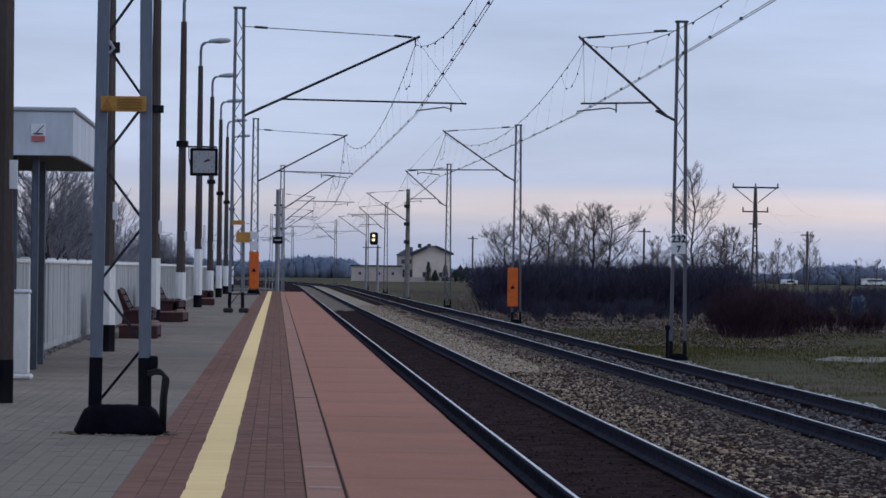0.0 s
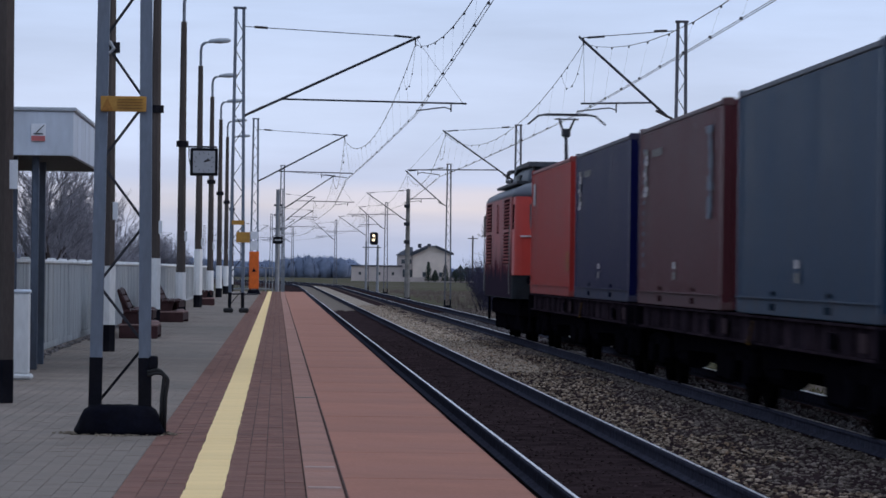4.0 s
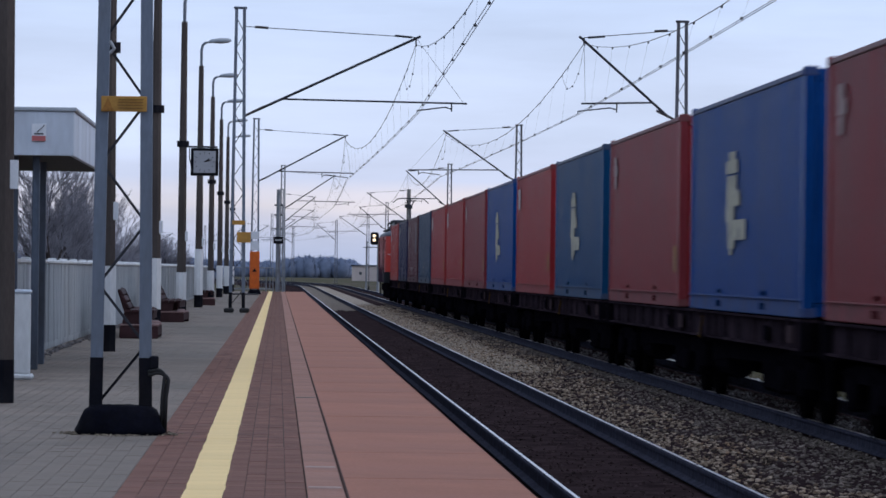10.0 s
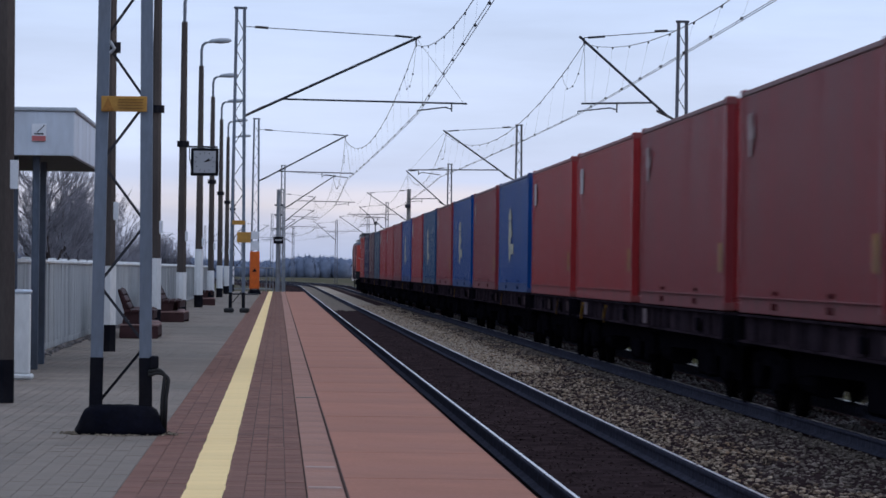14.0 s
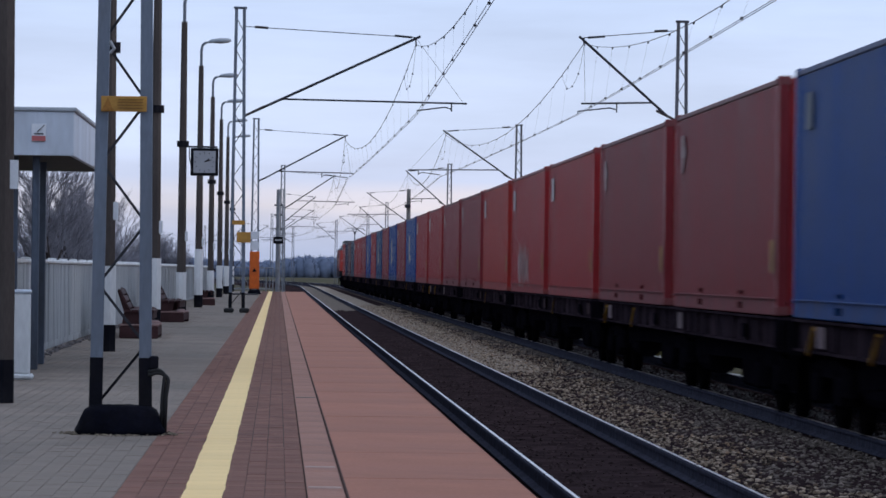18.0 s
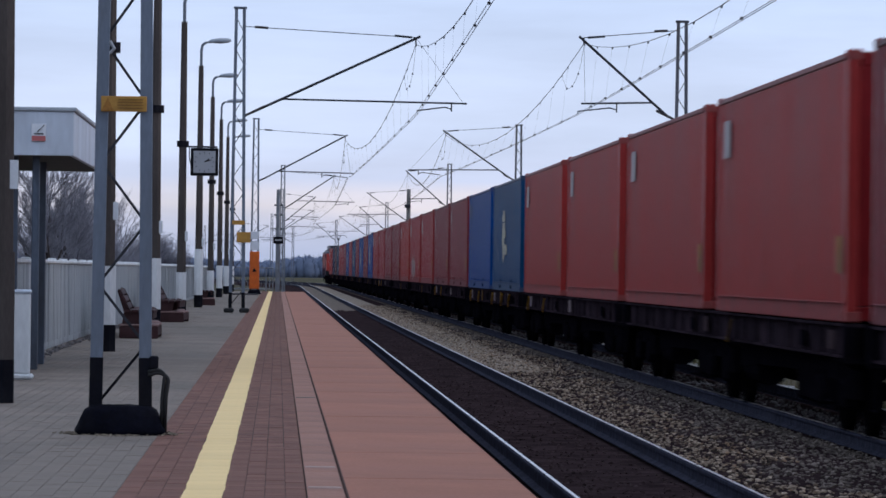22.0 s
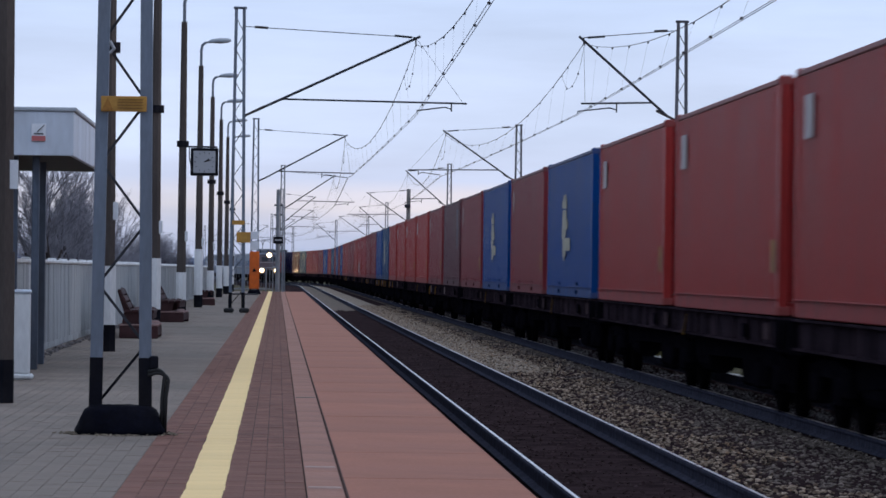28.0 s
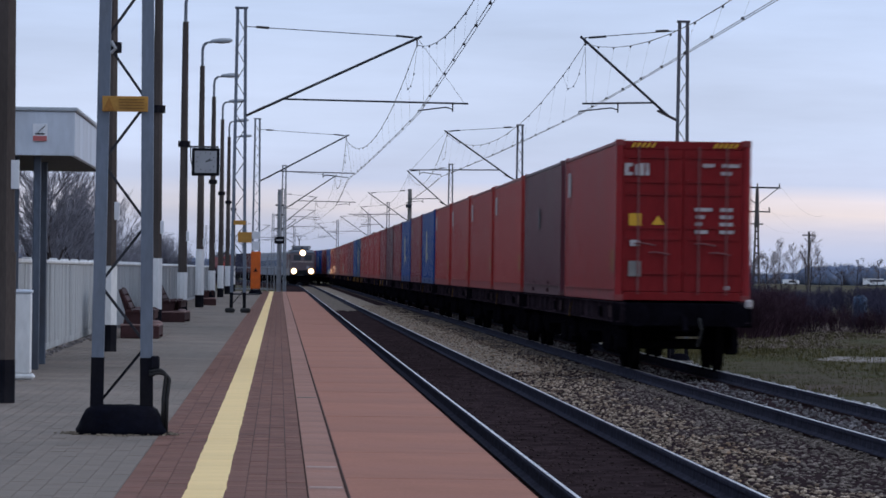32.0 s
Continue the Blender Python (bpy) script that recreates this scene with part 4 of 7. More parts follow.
stones("loose_rubble", np.stack([FX + 0.12 + np.abs(r_.normal(0, 0.06, 500)), r_.uniform(38, 110, 500), np.full(500, TOP + 0.01)], 1), (0.03, 0.08), STONE_INNER, "grey soil and rubble along the foot of the fence", 13)

# benches
bench = thing("platform_bench", "red-brown slatted platform bench on dark block supports", "bench", "platform benches")
for yy in (-0.9, 0.9):
    part("base_block", Geo().box((0.0, yy, 0.10), (0.62, 0.12, 0.20), 0.015), BENCH_BROWN, bench, "dark brown base block")
    part("support", Geo().prism([(-0.27, 0.20), (0.06, 0.20), (0.10, 0.40), (-0.12, 0.42), (-0.30, 0.78), (-0.35, 0.76), (-0.24, 0.42)], yy - 0.04, yy + 0.04), BENCH_BROWN, bench, "dark brown end support")
part("foot_board", Geo().box((0.0, 0, 0.215), (0.62, 1.94, 0.03), 0.008), BENCH_TOP, bench, "worn pale-brown lower board")
part("front_board", Geo().box((0.29, 0, 0.12), (0.03, 1.9, 0.15), 0.008), BENCH_BROWN, bench)
for k in range(4):
    part("seat_slat", Geo().box((-0.19 + 0.125 * k, 0, 0.435), (0.105, 1.96, 0.05), 0.008), BENCH_BROWN, bench)
part("seat_rail", Geo().box((0.20, 0, 0.36), (0.05, 1.9, 0.10), 0.008), BENCH_BROWN, bench, "dark brown front rail under the seat")
for k in range(3):
    part("back_slat", Geo().box((-0.20 - 0.055 * k, 0, 0.52 + 0.11 * k), (0.035, 1.96, 0.10), 0.008, Matrix.Rotation(radians(-26), 3, "Y")), BENCH_BROWN, bench)
bench.matrix_basis = pose(-2.21, 63.4, TOP)
for k, (x, y) in enumerate(((-2.32, 66.6), (-2.23, 82.5), (-2.34, 85.6), (-2.24, 120.6))):
    copy_thing(bench, pose(x, y, TOP, 0, 0, (3, -2, 2, 1)[k]))

# platform end: steel barrier and a pole with a dark sign
barrier = thing("end_barrier", "grey tubular steel barrier closing the platform end", "railing", m=pose(0, 198.6, TOP))
for x in (-2.9, -1.7, -0.6, -0.25):
    part("post", Geo().tube([(x, 0, 0), (x, 0, 1.22)], 0.035, 6), STEEL_GREY, barrier)
for z in (0.12, 1.2):
    part("rail", Geo().tube([(-2.9, 0, z), (-0.25, 0, z)], 0.03, 6), STEEL_GREY, barrier)
for k in range(18):
    part("bar", Geo().tube([(-2.8 + 0.14 * k, 0, 0.12), (-2.8 + 0.14 * k, 0, 1.2)], 0.008, 4), STEEL_GREY, barrier)
pole = thing("signal_pole", "grey steel pole with a dark sign box at the platform end", "pole", m=pose(-0.02, 198.9, TOP))
part("post", Geo().tube([(0, 0, 0), (0, 0, 5.2)], 0.13, 8, 0.11), STEEL_GREY, pole)
sb = part("sign_box", Geo().box((0.02, -0.18, 2.62), (0.50, 0.16, 0.36), 0.03), BLACK_PAINT, pole, "dark sign box")
part("print_bar", Geo().box((0.02, -0.265, 2.62), (0.34, 0.008, 0.08)), CLOCK_FACE, sb)
for z in (3.2, 3.9, 4.4):
    part("bracket", Geo().box((0.0, 0, z), (0.42, 0.1, 0.08), 0.01), STEEL_DARK, pole)


# ---- signal ----
def signal(x, y, lit):
    t = thing("railway_signal", "tall railway signal with black head" + (" and two lit yellow-white lamps" if lit else ""), "signal", m=pose(x, y, GROUND_Z))
    part("mast_tube", Geo().tube([(0, 0, 0), (0, 0, 5.0)], 0.16, 8, 0.12), STEEL_GREY, t)
    part("mast_tube", Geo().tube([(-1.2, 0, 0), (-1.2, 0, 5.4)], 0.12, 8, 0.10), STEEL_GREY, t)
    head = part("head", Geo().box((-0.40, -0.2, 5.66), (0.86, 0.3, 1.30), 0.22), BLACK_PAINT, t, "black signal head")
    part("platform_grid", Geo().box((-0.6, 0.1, 4.75), (1.9, 0.7, 0.08), 0.01), STEEL_DARK, t)
    for z in (5.96, 5.52):
        part("lens", Geo().tube([(-0.45, -0.36, z), (-0.45, -0.40, z)], 0.15, 12), glow("warm_signal_lamp", (1.0, 0.74, 0.42), 1.5) if lit else PANE, head, "lit warm signal lens" if lit else "")
        part("hood", Geo().tube([(-0.45, -0.36, z + 0.22), (-0.45, -0.70, z + 0.20)], 0.05, 6), BLACK_PAINT, head)
    return t


signal(10.35, 404, True)
# ---- lineside right ----
path = thing("dirt_path", "pale worn dirt path crossing the grass", "path", kind="structure")
part("path_surface", Geo().box((19.4, 108.6, GROUND_Z - 0.02), (8.4, 6.0, 0.12), 0.04, Matrix.Rotation(radians(-14), 3, "Z")), mat("pale_trodden_earth", (0.20, 0.175, 0.155), 0.95, vary=0.2, grain=1), path)

tank = thing("water_barrel", "faded blue plastic barrel standing in the shrubs", "barrel", m=pose(28.4, 189.6, GROUND_Z))
part("body", Geo().loft([[(r * math.cos(2 * math.pi * k / 14), r * math.sin(2 * math.pi * k / 14), z) for k in range(14)] for z, r in ((0, .30), (.05, .34), (.45, .36), (.5, .34), (.9, .36), (1.3, .34), (1.38, .28))]), TANK_BLUE, tank, smooth=True)
part("lid", Geo().tube([(0, 0, 1.38), (0, 0, 1.46)], 0.2, 12), TANK_BLUE, tank)

pylon = thing("power_pole", "timber power-line pole with steel cross-arms", "power pole", m=pose(52.3, 426, GROUND_Z))
for s in (-1, 1):
    part("pole_leg", Geo().tube([(s * 0.36, 0, 0), (s * 0.13, 0, 8.0)], 0.13, 7, 0.11), WOOD_POLE, pylon)
part("pole_top", Geo().tube([(0, 0, 7.6), (0, 0, 12.1)], 0.30, 8, 0.17), WOOD_POLE, pylon, "dark stout upper pole")
for k in range(9):
    part("rung", Geo().box((0, 0, 0.8 + 0.80 * k), (0.86 - 0.055 * k, 0.16, 0.17), 0.02), WOOD_POLE, pylon)
part("top_arm", Geo().box((0, 0, 12.0), (5.1, 0.16, 0.18), 0.02), STEEL_DARK, pylon)
for s in (-1, 1):
    part("arm_brace", Geo().tube([(s * 2.3, 0, 11.95), (s * 0.25, 0, 10.3)], 0.06, 4), STEEL_DARK, pylon)
    part("pin_insulator", Geo().tube([(s * 2.45, 0, 12.05), (s * 2.45, 0, 12.45)], 0.08, 6), INSULATOR, pylon)
    part("pin_insulator", Geo().tube([(s * 1.35, 0, 9.4), (s * 1.35, 0, 9.85)], 0.08, 6), INSULATOR, pylon)
part("pin_insulator", Geo().tube([(0, 0, 12.05), (0, 0, 12.45)], 0.08, 6), INSULATOR, pylon)
part("low_arm", Geo().box((0, 0, 9.35), (2.9, 0.14, 0.15), 0.02), STEEL_DARK, pylon)
part("low_arm", Geo().box((0, 0, 8.0), (1.4, 0.14, 0.12), 0.02), STEEL_DARK, pylon)
for x, y, h in ((42.5, 850, 10.2), (64.2, 682, 10.4), (87.1, 639, 9.7)):
    t = thing("telegraph_pole", "far wooden telegraph pole with a short cross-arm", "pole", "telegraph poles", m=pose(x, y, GROUND_Z))
    part("post", Geo().tube([(0, 0, 0), (0, 0, h)], 0.2, 6), WOOD_POLE, t)
    part("cross_arm", Geo().box((0, 0, h - 0.6), (2.2, 0.15, 0.2), 0.02), WOOD_POLE, t)
for dz, dx in ((12.3, -2.4), (12.3, 2.4), (9.7, -1.35), (9.7, 1.35)):
    wire = Geo()
    for (x0, y0), (x1, y1) in (((52.3, 426), (87.1, 639)),):
        wire.tube([(x0 + dx + (x1 - x0) * u, y0 + (y1 - y0) * u, GROUND_Z + dz - 5 * u * (1 - u)) for u in [k / 8 for k in range(9)]], 0.007, 3)
    tagged(part("power_wire", wire, WIRE), "thin dark power-line wire", "wire", "power lines")


# ---- buildings ----
def window(parent, x, y, z, w, h):
    fr = part("window", Geo().box((x, y, z), (w, 0.12, h), 0.02), WALL_TAN, parent, "dull window frame")
    part("pane", Geo().box((x, y - 0.05, z), (w - 0.25, 0.08, h - 0.25)), PANE, fr)


house = thing("house", "cream two-storey house with dark hipped roof", "house", m=pose(32.0, 852, GROUND_Z))
part("wall", Geo().box((1.6, 3, 3.1), (8.2, 8, 6.2), 0.03), WALL_CREAM, house, "cream rendered gable wall")
part("wall", Geo().box((-4.0, 4.2, 2.9), (3.4, 8, 5.8), 0.03), WALL_TAN, house)
part("gable", Geo().prism([(-2.5, 6.2), (5.7, 6.2), (2.6, 7.7), (0.6, 7.7)], -1.0, 6.9), WALL_CREAM, house)
part("roof", Geo().add([(-2.9, -1.4, 6.35), (0.6, -1.4, 7.95), (2.6, -1.4, 7.95), (6.2, -1.4, 6.35), (-2.9, 7.4, 6.35), (0.6, 7.4, 7.95), (2.6, 7.4, 7.95), (6.2, 7.4, 6.35),
                        (-2.9, -1.4, 6.1), (0.6, -1.4, 7.7), (2.6, -1.4, 7.7), (6.2, -1.4, 6.1)],
                       [(0, 1, 5, 4), (1, 2, 6, 5), (2, 3, 7, 6), (0, 8, 9, 1), (1, 9, 10, 2), (2, 10, 11, 3), (0, 4, 7, 3, 11, 8)][:6]), ROOF_DARK, house)
part("roof", Geo().add([(-6.1, -0.2, 5.8), (-2.4, -0.2, 5.8), (-2.4, 8.6, 5.8), (-6.1, 8.6, 5.8), (-3.2, 3.0, 7.6), (-2.4, 3.0, 7.6), (-3.2, 6.0, 7.6), (-2.4, 6.0, 7.6)],
                       [(0, 1, 5, 4), (0, 4, 6, 3), (3, 6, 7, 2), (4, 5, 7, 6), (0, 3, 2, 1)]), ROOF_DARK, house)
part("verge_board", Geo().prism([(2.5, 8.05), (6.4, 6.40), (6.4, 5.85), (2.5, 7.45)], -1.75, -1.45), ROOF_DARK, house, "dark deep eave")
part("verge_board", Geo().prism([(0.7, 8.05), (-3.0, 6.40), (-3.0, 5.55), (0.7, 7.30)], -1.75, -1.45), ROOF_DARK, house, "dark deep eave")
for x in (0.9, 3.0):
    part("chimney", Geo().box((x - 1.8, 3, 7.9), (0.8, 0.7, 0.9), 0.05), ROOF_DARK, house)
window(house, -4.6, 0.2, 4.4, 1.0, 1.2)
window(house, -3.1, 0.2, 4.4, 1.0, 1.2)
window(house, -3.6, 0.2, 1.6, 2.4, 2.4)
window(house, 0.0, -1.0, 1.6, 0.9, 1.3)
window(house, 3.6, -1.0, 1.6, 0.9, 1.3)
shed = thing("outbuilding", "long low tan outbuilding with a flat roof", "building", m=pose(21.6, 852, GROUND_Z))
part("wall", Geo().box((0, 3, 1.65), (10.8, 6, 3.3), 0.03), WALL_TAN, shed)
part("roof", Geo().box((0, 3, 3.4), (11.3, 6.5, 0.28), 0.03), ROOF_DARK, shed)
for x in (-3.6, 0.6, 3.6):
    window(shed, x, 0.0, 1.7, 0.8, 0.9)
wall_low = thing("garden_wall", "low pale garden wall before the house", "wall", m=pose(34, 841, GROUND_Z))
part("wall_panel", Geo().box((0, 0, 0.5), (30, 0.3, 1.0), 0.02), WALL_TAN, wall_low)

# far vans on the road
for x, y, ln, h in ((127.8, 970, 4.1, 1.45), (149.0, 970, 6.0, 1.95)):
    van = thing("white_van", "white delivery van far off on the road", "van", "vans on the road", m=pose(x, y, GROUND_Z))
    part("body", Geo().prism([(-ln / 2, 0.4), (ln / 2, 0.4), (ln / 2, 1.2), (ln / 2 - 0.5, 1.3), (ln / 2 - 1.1, h), (-ln / 2, h)], -1.0, 1.0), mat("white_car_paint", (0.75, 0.76, 0.78), 0.35, vary=0.04) if "white_car_paint" not in bpy.data.materials else bpy.data.materials["white_car_paint"], van)
    part("window_band", Geo().box((0.3, -1.01, h - 0.55), (ln - 2.2, 0.03, 0.5)), PANE, van)
    for s in (-1, 1):
        part("wheel", Geo().tube([(s * ln * 0.32, -1.0, 0.35), (s * ln * 0.32, -0.75, 0.35)], 0.35, 10), BLACK_RUBBER, van)


# ---- bare trees and thickets ----
def bare_tree(name, seed, height, spread, twig_mat, levels=5, stems=1, label="", kids=3, rise=0.12):
    r = random.Random(seed)
    t = thing(name, label, "tree" if stems == 1 else "shrub", "bare trees" if stems == 1 else "bare shrubs")
    trunk, crown = Geo(), Geo()

    def grow(p, d, ln, rad, lev):
        mid = p + d * ln * 0.5 + Vector((r.uniform(-1, 1), r.uniform(-1, 1), 0)) * ln * 0.11
        end = p + d * ln
        if lev >= levels:
            crown.spike(p, end, rad)
            for k in range(3 if stems == 1 else 5):
                side = Vector((r.uniform(-1, 1), r.uniform(-1, 1), r.uniform(-0.3, 0.9)))
                q = p + d * ln * r.uniform(0.1, 0.8)
                crown.spike(q, q + (d + side * 0.8).normalized() * ln * r.uniform(0.4, 0.8), max(0.0045, rad * 0.55))
            return
        (trunk if lev < 2 and stems == 1 else crown).tube([p, mid, end], rad, 5 if lev < 2 else 3, rad * 0.62, caps=False)
        for k in range(kids if lev else kids + 1):
            u = r.uniform(0.35, 1.0)
            q = p + d * ln * u
            ax = Vector((r.uniform(-1, 1), r.uniform(-1, 1), r.uniform(-0.45, 0.4))).normalized()
            nd = (d + ax * spread * r.uniform(0.6, 1.2)).normalized()
            nd.z = max(nd.z, -0.08) + rise
            grow(q, nd.normalized(), ln * r.uniform(0.50, 0.78), max(0.006, rad * 0.55), lev + 1)
        grow(end, (d + Vector((r.uniform(-.2, .2), r.uniform(-.2, .2), .15))).normalized(), ln * 0.66, rad * 0.62, lev + 1)
    if stems == 1:
        grow(Vector((0, 0, 0)), Vector((r.uniform(-.05, .05), r.uniform(-.05, .05), 1)).normalized(), height * 0.36, height * 0.014, 0)
        part("trunk", trunk, BARK, t)
        part("crown", crown, twig_mat, t, "bare twigs")
    else:
        for k in range(stems):
            a = r.uniform(0, 6.283)
            grow(Vector((math.cos(a) * r.uniform(0, 0.7), math.sin(a) * r.uniform(0, 0.7), 0)), Vector((math.cos(a) * 0.35, math.sin(a) * 0.35, 1)).normalized(), height * 0.42 * r.uniform(0.6, 1.05), height * 0.007, levels - 2)
        part("crown", crown, twig_mat, t, "bare stems")
    return t


def limbed_tree(seed, height, spread, limbs, twigs, label, clumps=0, thick=0.0060):
    """Leafless tree: one trunk, limbs along it that curve upwards, side branches and twigs on each."""
    r = random.Random(seed)
    t = thing("bare_tree", label, "tree", "bare trees")
    trunk, crown, clump = Geo(), Geo(), Geo()
    ends = []
    line = [Vector((0, 0, 0))]
    for k in range(1, 8):
        line.append(Vector((line[-1].x + r.uniform(-.03, .03) * height, line[-1].y + r.uniform(-.03, .03) * height, height * 0.88 * k / 7)))
    trunk.tube(line, height * thick * 3.2, 6, height * 0.003, caps=False)

    def bough(p, d, ln, rad, lev):
        if lev >= 2:
            q = p + (d + Vector((0, 0, 0.15))).normalized() * ln
            crown.spike(p, q, max(0.0065, rad * 0.7))
            ends.append(q)
            for k in range(5):
                u = r.uniform(0.15, 0.95)
                side = Vector((r.uniform(-1, 1), r.uniform(-1, 1), r.uniform(-0.4, 0.9)))
                at = p.lerp(q, u)
                crown.spike(at, at + (d * 0.6 + side).normalized() * ln * r.uniform(0.35, 0.75), 0.0042)
            return
        pts, q, way = [p], p, d
        for k in range(4):
            way = (way + Vector((r.uniform(-.3, .3), r.uniform(-.3, .3), 0.10 + r.uniform(-.12, .2)))).normalized()
            q = q + way * ln / 4
            pts.append(q)
        (trunk if lev == 0 else crown).tube(pts, rad, 4 if lev == 0 else 3, max(0.007, rad * 0.35), caps=False)
        for k in range(twigs[lev]):
            u = r.uniform(0.6, 3.99)
            i = int(u)
            at = pts[i].lerp(pts[i + 1], u - i)
            along = (pts[i + 1] - pts[i]).normalized()
            side = Vector((r.uniform(-1, 1), r.uniform(-1, 1), r.uniform(-0.5, 0.9))).normalized()
            bough(at, (along * 0.7 + side * 0.8).normalized(), ln * r.uniform(0.32, 0.6) * (1.15 - 0.12 * u), max(0.009, rad * 0.42), lev + 1)
    for k in range(limbs):
        u = 0.24 + 0.74 * (k + r.random()) / limbs
        i = min(6, int(u * 7))
        at = line[i].lerp(line[i + 1], min(1.0, u * 7 - i))
        a = k * 2.4 + r.uniform(-.5, .5)
        lean = r.uniform(0.25, 0.85)
        ln = height * spread * (0.35 + 1.0 * math.sin(math.pi * min(1.0, 0.22 + 0.78 * u)) ** 0.8) * r.uniform(0.75, 1.15)
        bough(at, Vector((math.cos(a), math.sin(a), lean)).normalized(), ln, height * thick, 0)
    for k in range(clumps):
        c = r.choice(ends)
        for j in range(46):
            d = Vector((r.gauss(0, 1), r.gauss(0, 1), r.gauss(0, 1))).normalized() * r.uniform(0.2, 0.36)
            clump.tube([c, c + d], 0.010, 3, 0.006, caps=False)
    part("trunk", trunk, BARK, t, "dark trunk and limbs")
    part("crown", crown, TWIG, t, "bare twigs")
    if clumps:
        part("mistletoe", clump, TWIG_DARK, t, "round dark twig clumps")
    return t


FIELD_TREE = "leafless grey-brown tree with fine twigs at the field edge"
tree_kinds = [limbed_tree(11, 6.6, 0.33, 12, (9, 7), FIELD_TREE, 4), limbed_tree(12, 6.2, 0.37, 11, (10, 7), FIELD_TREE, 3), limbed_tree(13, 7.0, 0.30, 13, (9, 7), FIELD_TREE, 2), limbed_tree(14, 6.0, 0.38, 11, (9, 8), FIELD_TREE)]
slim_kinds = [limbed_tree(71 + k, 9.0, 0.19, 24, (8, 4), "slender leafless young tree with sparse branches", thick=0.0030) for k in range(2)]
hedge_kinds = [bare_tree("bare_tree", 31 + k, 6.4, 0.8, TWIG_PALE, 5, 1, "grey leafless tree behind the platform fence", rise=0.16) for k in range(3)]
shrub_kinds = [bare_tree("bare_shrub", 41 + k, 3.0, 0.8, TWIG_DARK, 4, 26, "dense dark leafless shrub", 3) for k in range(4)]
red_shrub = bare_tree("bare_shrub", 61, 2.35, 0.8, TWIG_RED, 4, 46, "low dense reddish leafless shrub", 3)


def put(kind, x, y, k=1.0, kz=None, turn=0.0):
    if kind.get("placed"):
        ob = copy_thing(kind, pose(x, y * DEEP, GROUND_Z, 0, 0, turn))
    else:
        kind["placed"] = 1
        ob = kind
        ob.matrix_basis = pose(x, y * DEEP, GROUND_Z, 0, 0, turn)
    ob.scale = (k, k, kz or k)
    return ob


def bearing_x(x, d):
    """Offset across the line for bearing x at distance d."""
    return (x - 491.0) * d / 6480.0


rt = random.Random(21)
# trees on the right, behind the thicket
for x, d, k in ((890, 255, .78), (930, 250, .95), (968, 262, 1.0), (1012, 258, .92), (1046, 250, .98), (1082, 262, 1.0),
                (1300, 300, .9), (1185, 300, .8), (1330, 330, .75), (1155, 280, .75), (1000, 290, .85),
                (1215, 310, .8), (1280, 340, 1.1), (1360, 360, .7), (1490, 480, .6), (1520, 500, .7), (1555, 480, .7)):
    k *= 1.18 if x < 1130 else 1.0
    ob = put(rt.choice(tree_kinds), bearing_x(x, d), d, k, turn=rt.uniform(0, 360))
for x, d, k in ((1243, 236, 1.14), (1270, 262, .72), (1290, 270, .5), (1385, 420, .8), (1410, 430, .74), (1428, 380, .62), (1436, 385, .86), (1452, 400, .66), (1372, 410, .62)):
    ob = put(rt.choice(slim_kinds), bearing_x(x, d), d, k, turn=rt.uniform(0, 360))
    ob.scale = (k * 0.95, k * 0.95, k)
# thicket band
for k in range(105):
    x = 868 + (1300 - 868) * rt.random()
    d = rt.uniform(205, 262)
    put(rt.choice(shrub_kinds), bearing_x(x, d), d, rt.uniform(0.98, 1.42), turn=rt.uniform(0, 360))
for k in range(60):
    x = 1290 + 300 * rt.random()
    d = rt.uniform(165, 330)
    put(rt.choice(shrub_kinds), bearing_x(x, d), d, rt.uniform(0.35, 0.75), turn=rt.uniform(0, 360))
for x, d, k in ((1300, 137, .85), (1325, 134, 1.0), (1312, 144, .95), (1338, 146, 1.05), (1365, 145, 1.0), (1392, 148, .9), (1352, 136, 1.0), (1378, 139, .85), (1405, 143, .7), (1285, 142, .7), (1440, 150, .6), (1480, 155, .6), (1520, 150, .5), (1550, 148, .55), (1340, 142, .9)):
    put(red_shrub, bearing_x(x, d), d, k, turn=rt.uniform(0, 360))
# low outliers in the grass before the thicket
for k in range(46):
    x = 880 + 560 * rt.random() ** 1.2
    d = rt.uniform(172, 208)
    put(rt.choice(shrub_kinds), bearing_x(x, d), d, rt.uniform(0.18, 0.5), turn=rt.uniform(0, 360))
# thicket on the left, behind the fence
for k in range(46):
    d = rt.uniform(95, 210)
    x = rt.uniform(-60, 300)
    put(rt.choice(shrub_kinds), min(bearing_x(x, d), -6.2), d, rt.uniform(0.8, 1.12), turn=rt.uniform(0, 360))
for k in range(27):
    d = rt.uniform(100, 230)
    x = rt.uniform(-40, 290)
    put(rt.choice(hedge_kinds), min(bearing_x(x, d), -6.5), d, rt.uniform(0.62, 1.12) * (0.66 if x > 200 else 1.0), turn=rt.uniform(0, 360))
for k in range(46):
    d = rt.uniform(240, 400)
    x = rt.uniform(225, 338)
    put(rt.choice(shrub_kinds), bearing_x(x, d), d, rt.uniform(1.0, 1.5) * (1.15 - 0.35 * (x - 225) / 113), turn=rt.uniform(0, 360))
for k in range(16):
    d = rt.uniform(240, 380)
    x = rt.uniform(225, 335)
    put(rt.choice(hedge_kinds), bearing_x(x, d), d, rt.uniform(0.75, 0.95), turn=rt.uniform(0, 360))


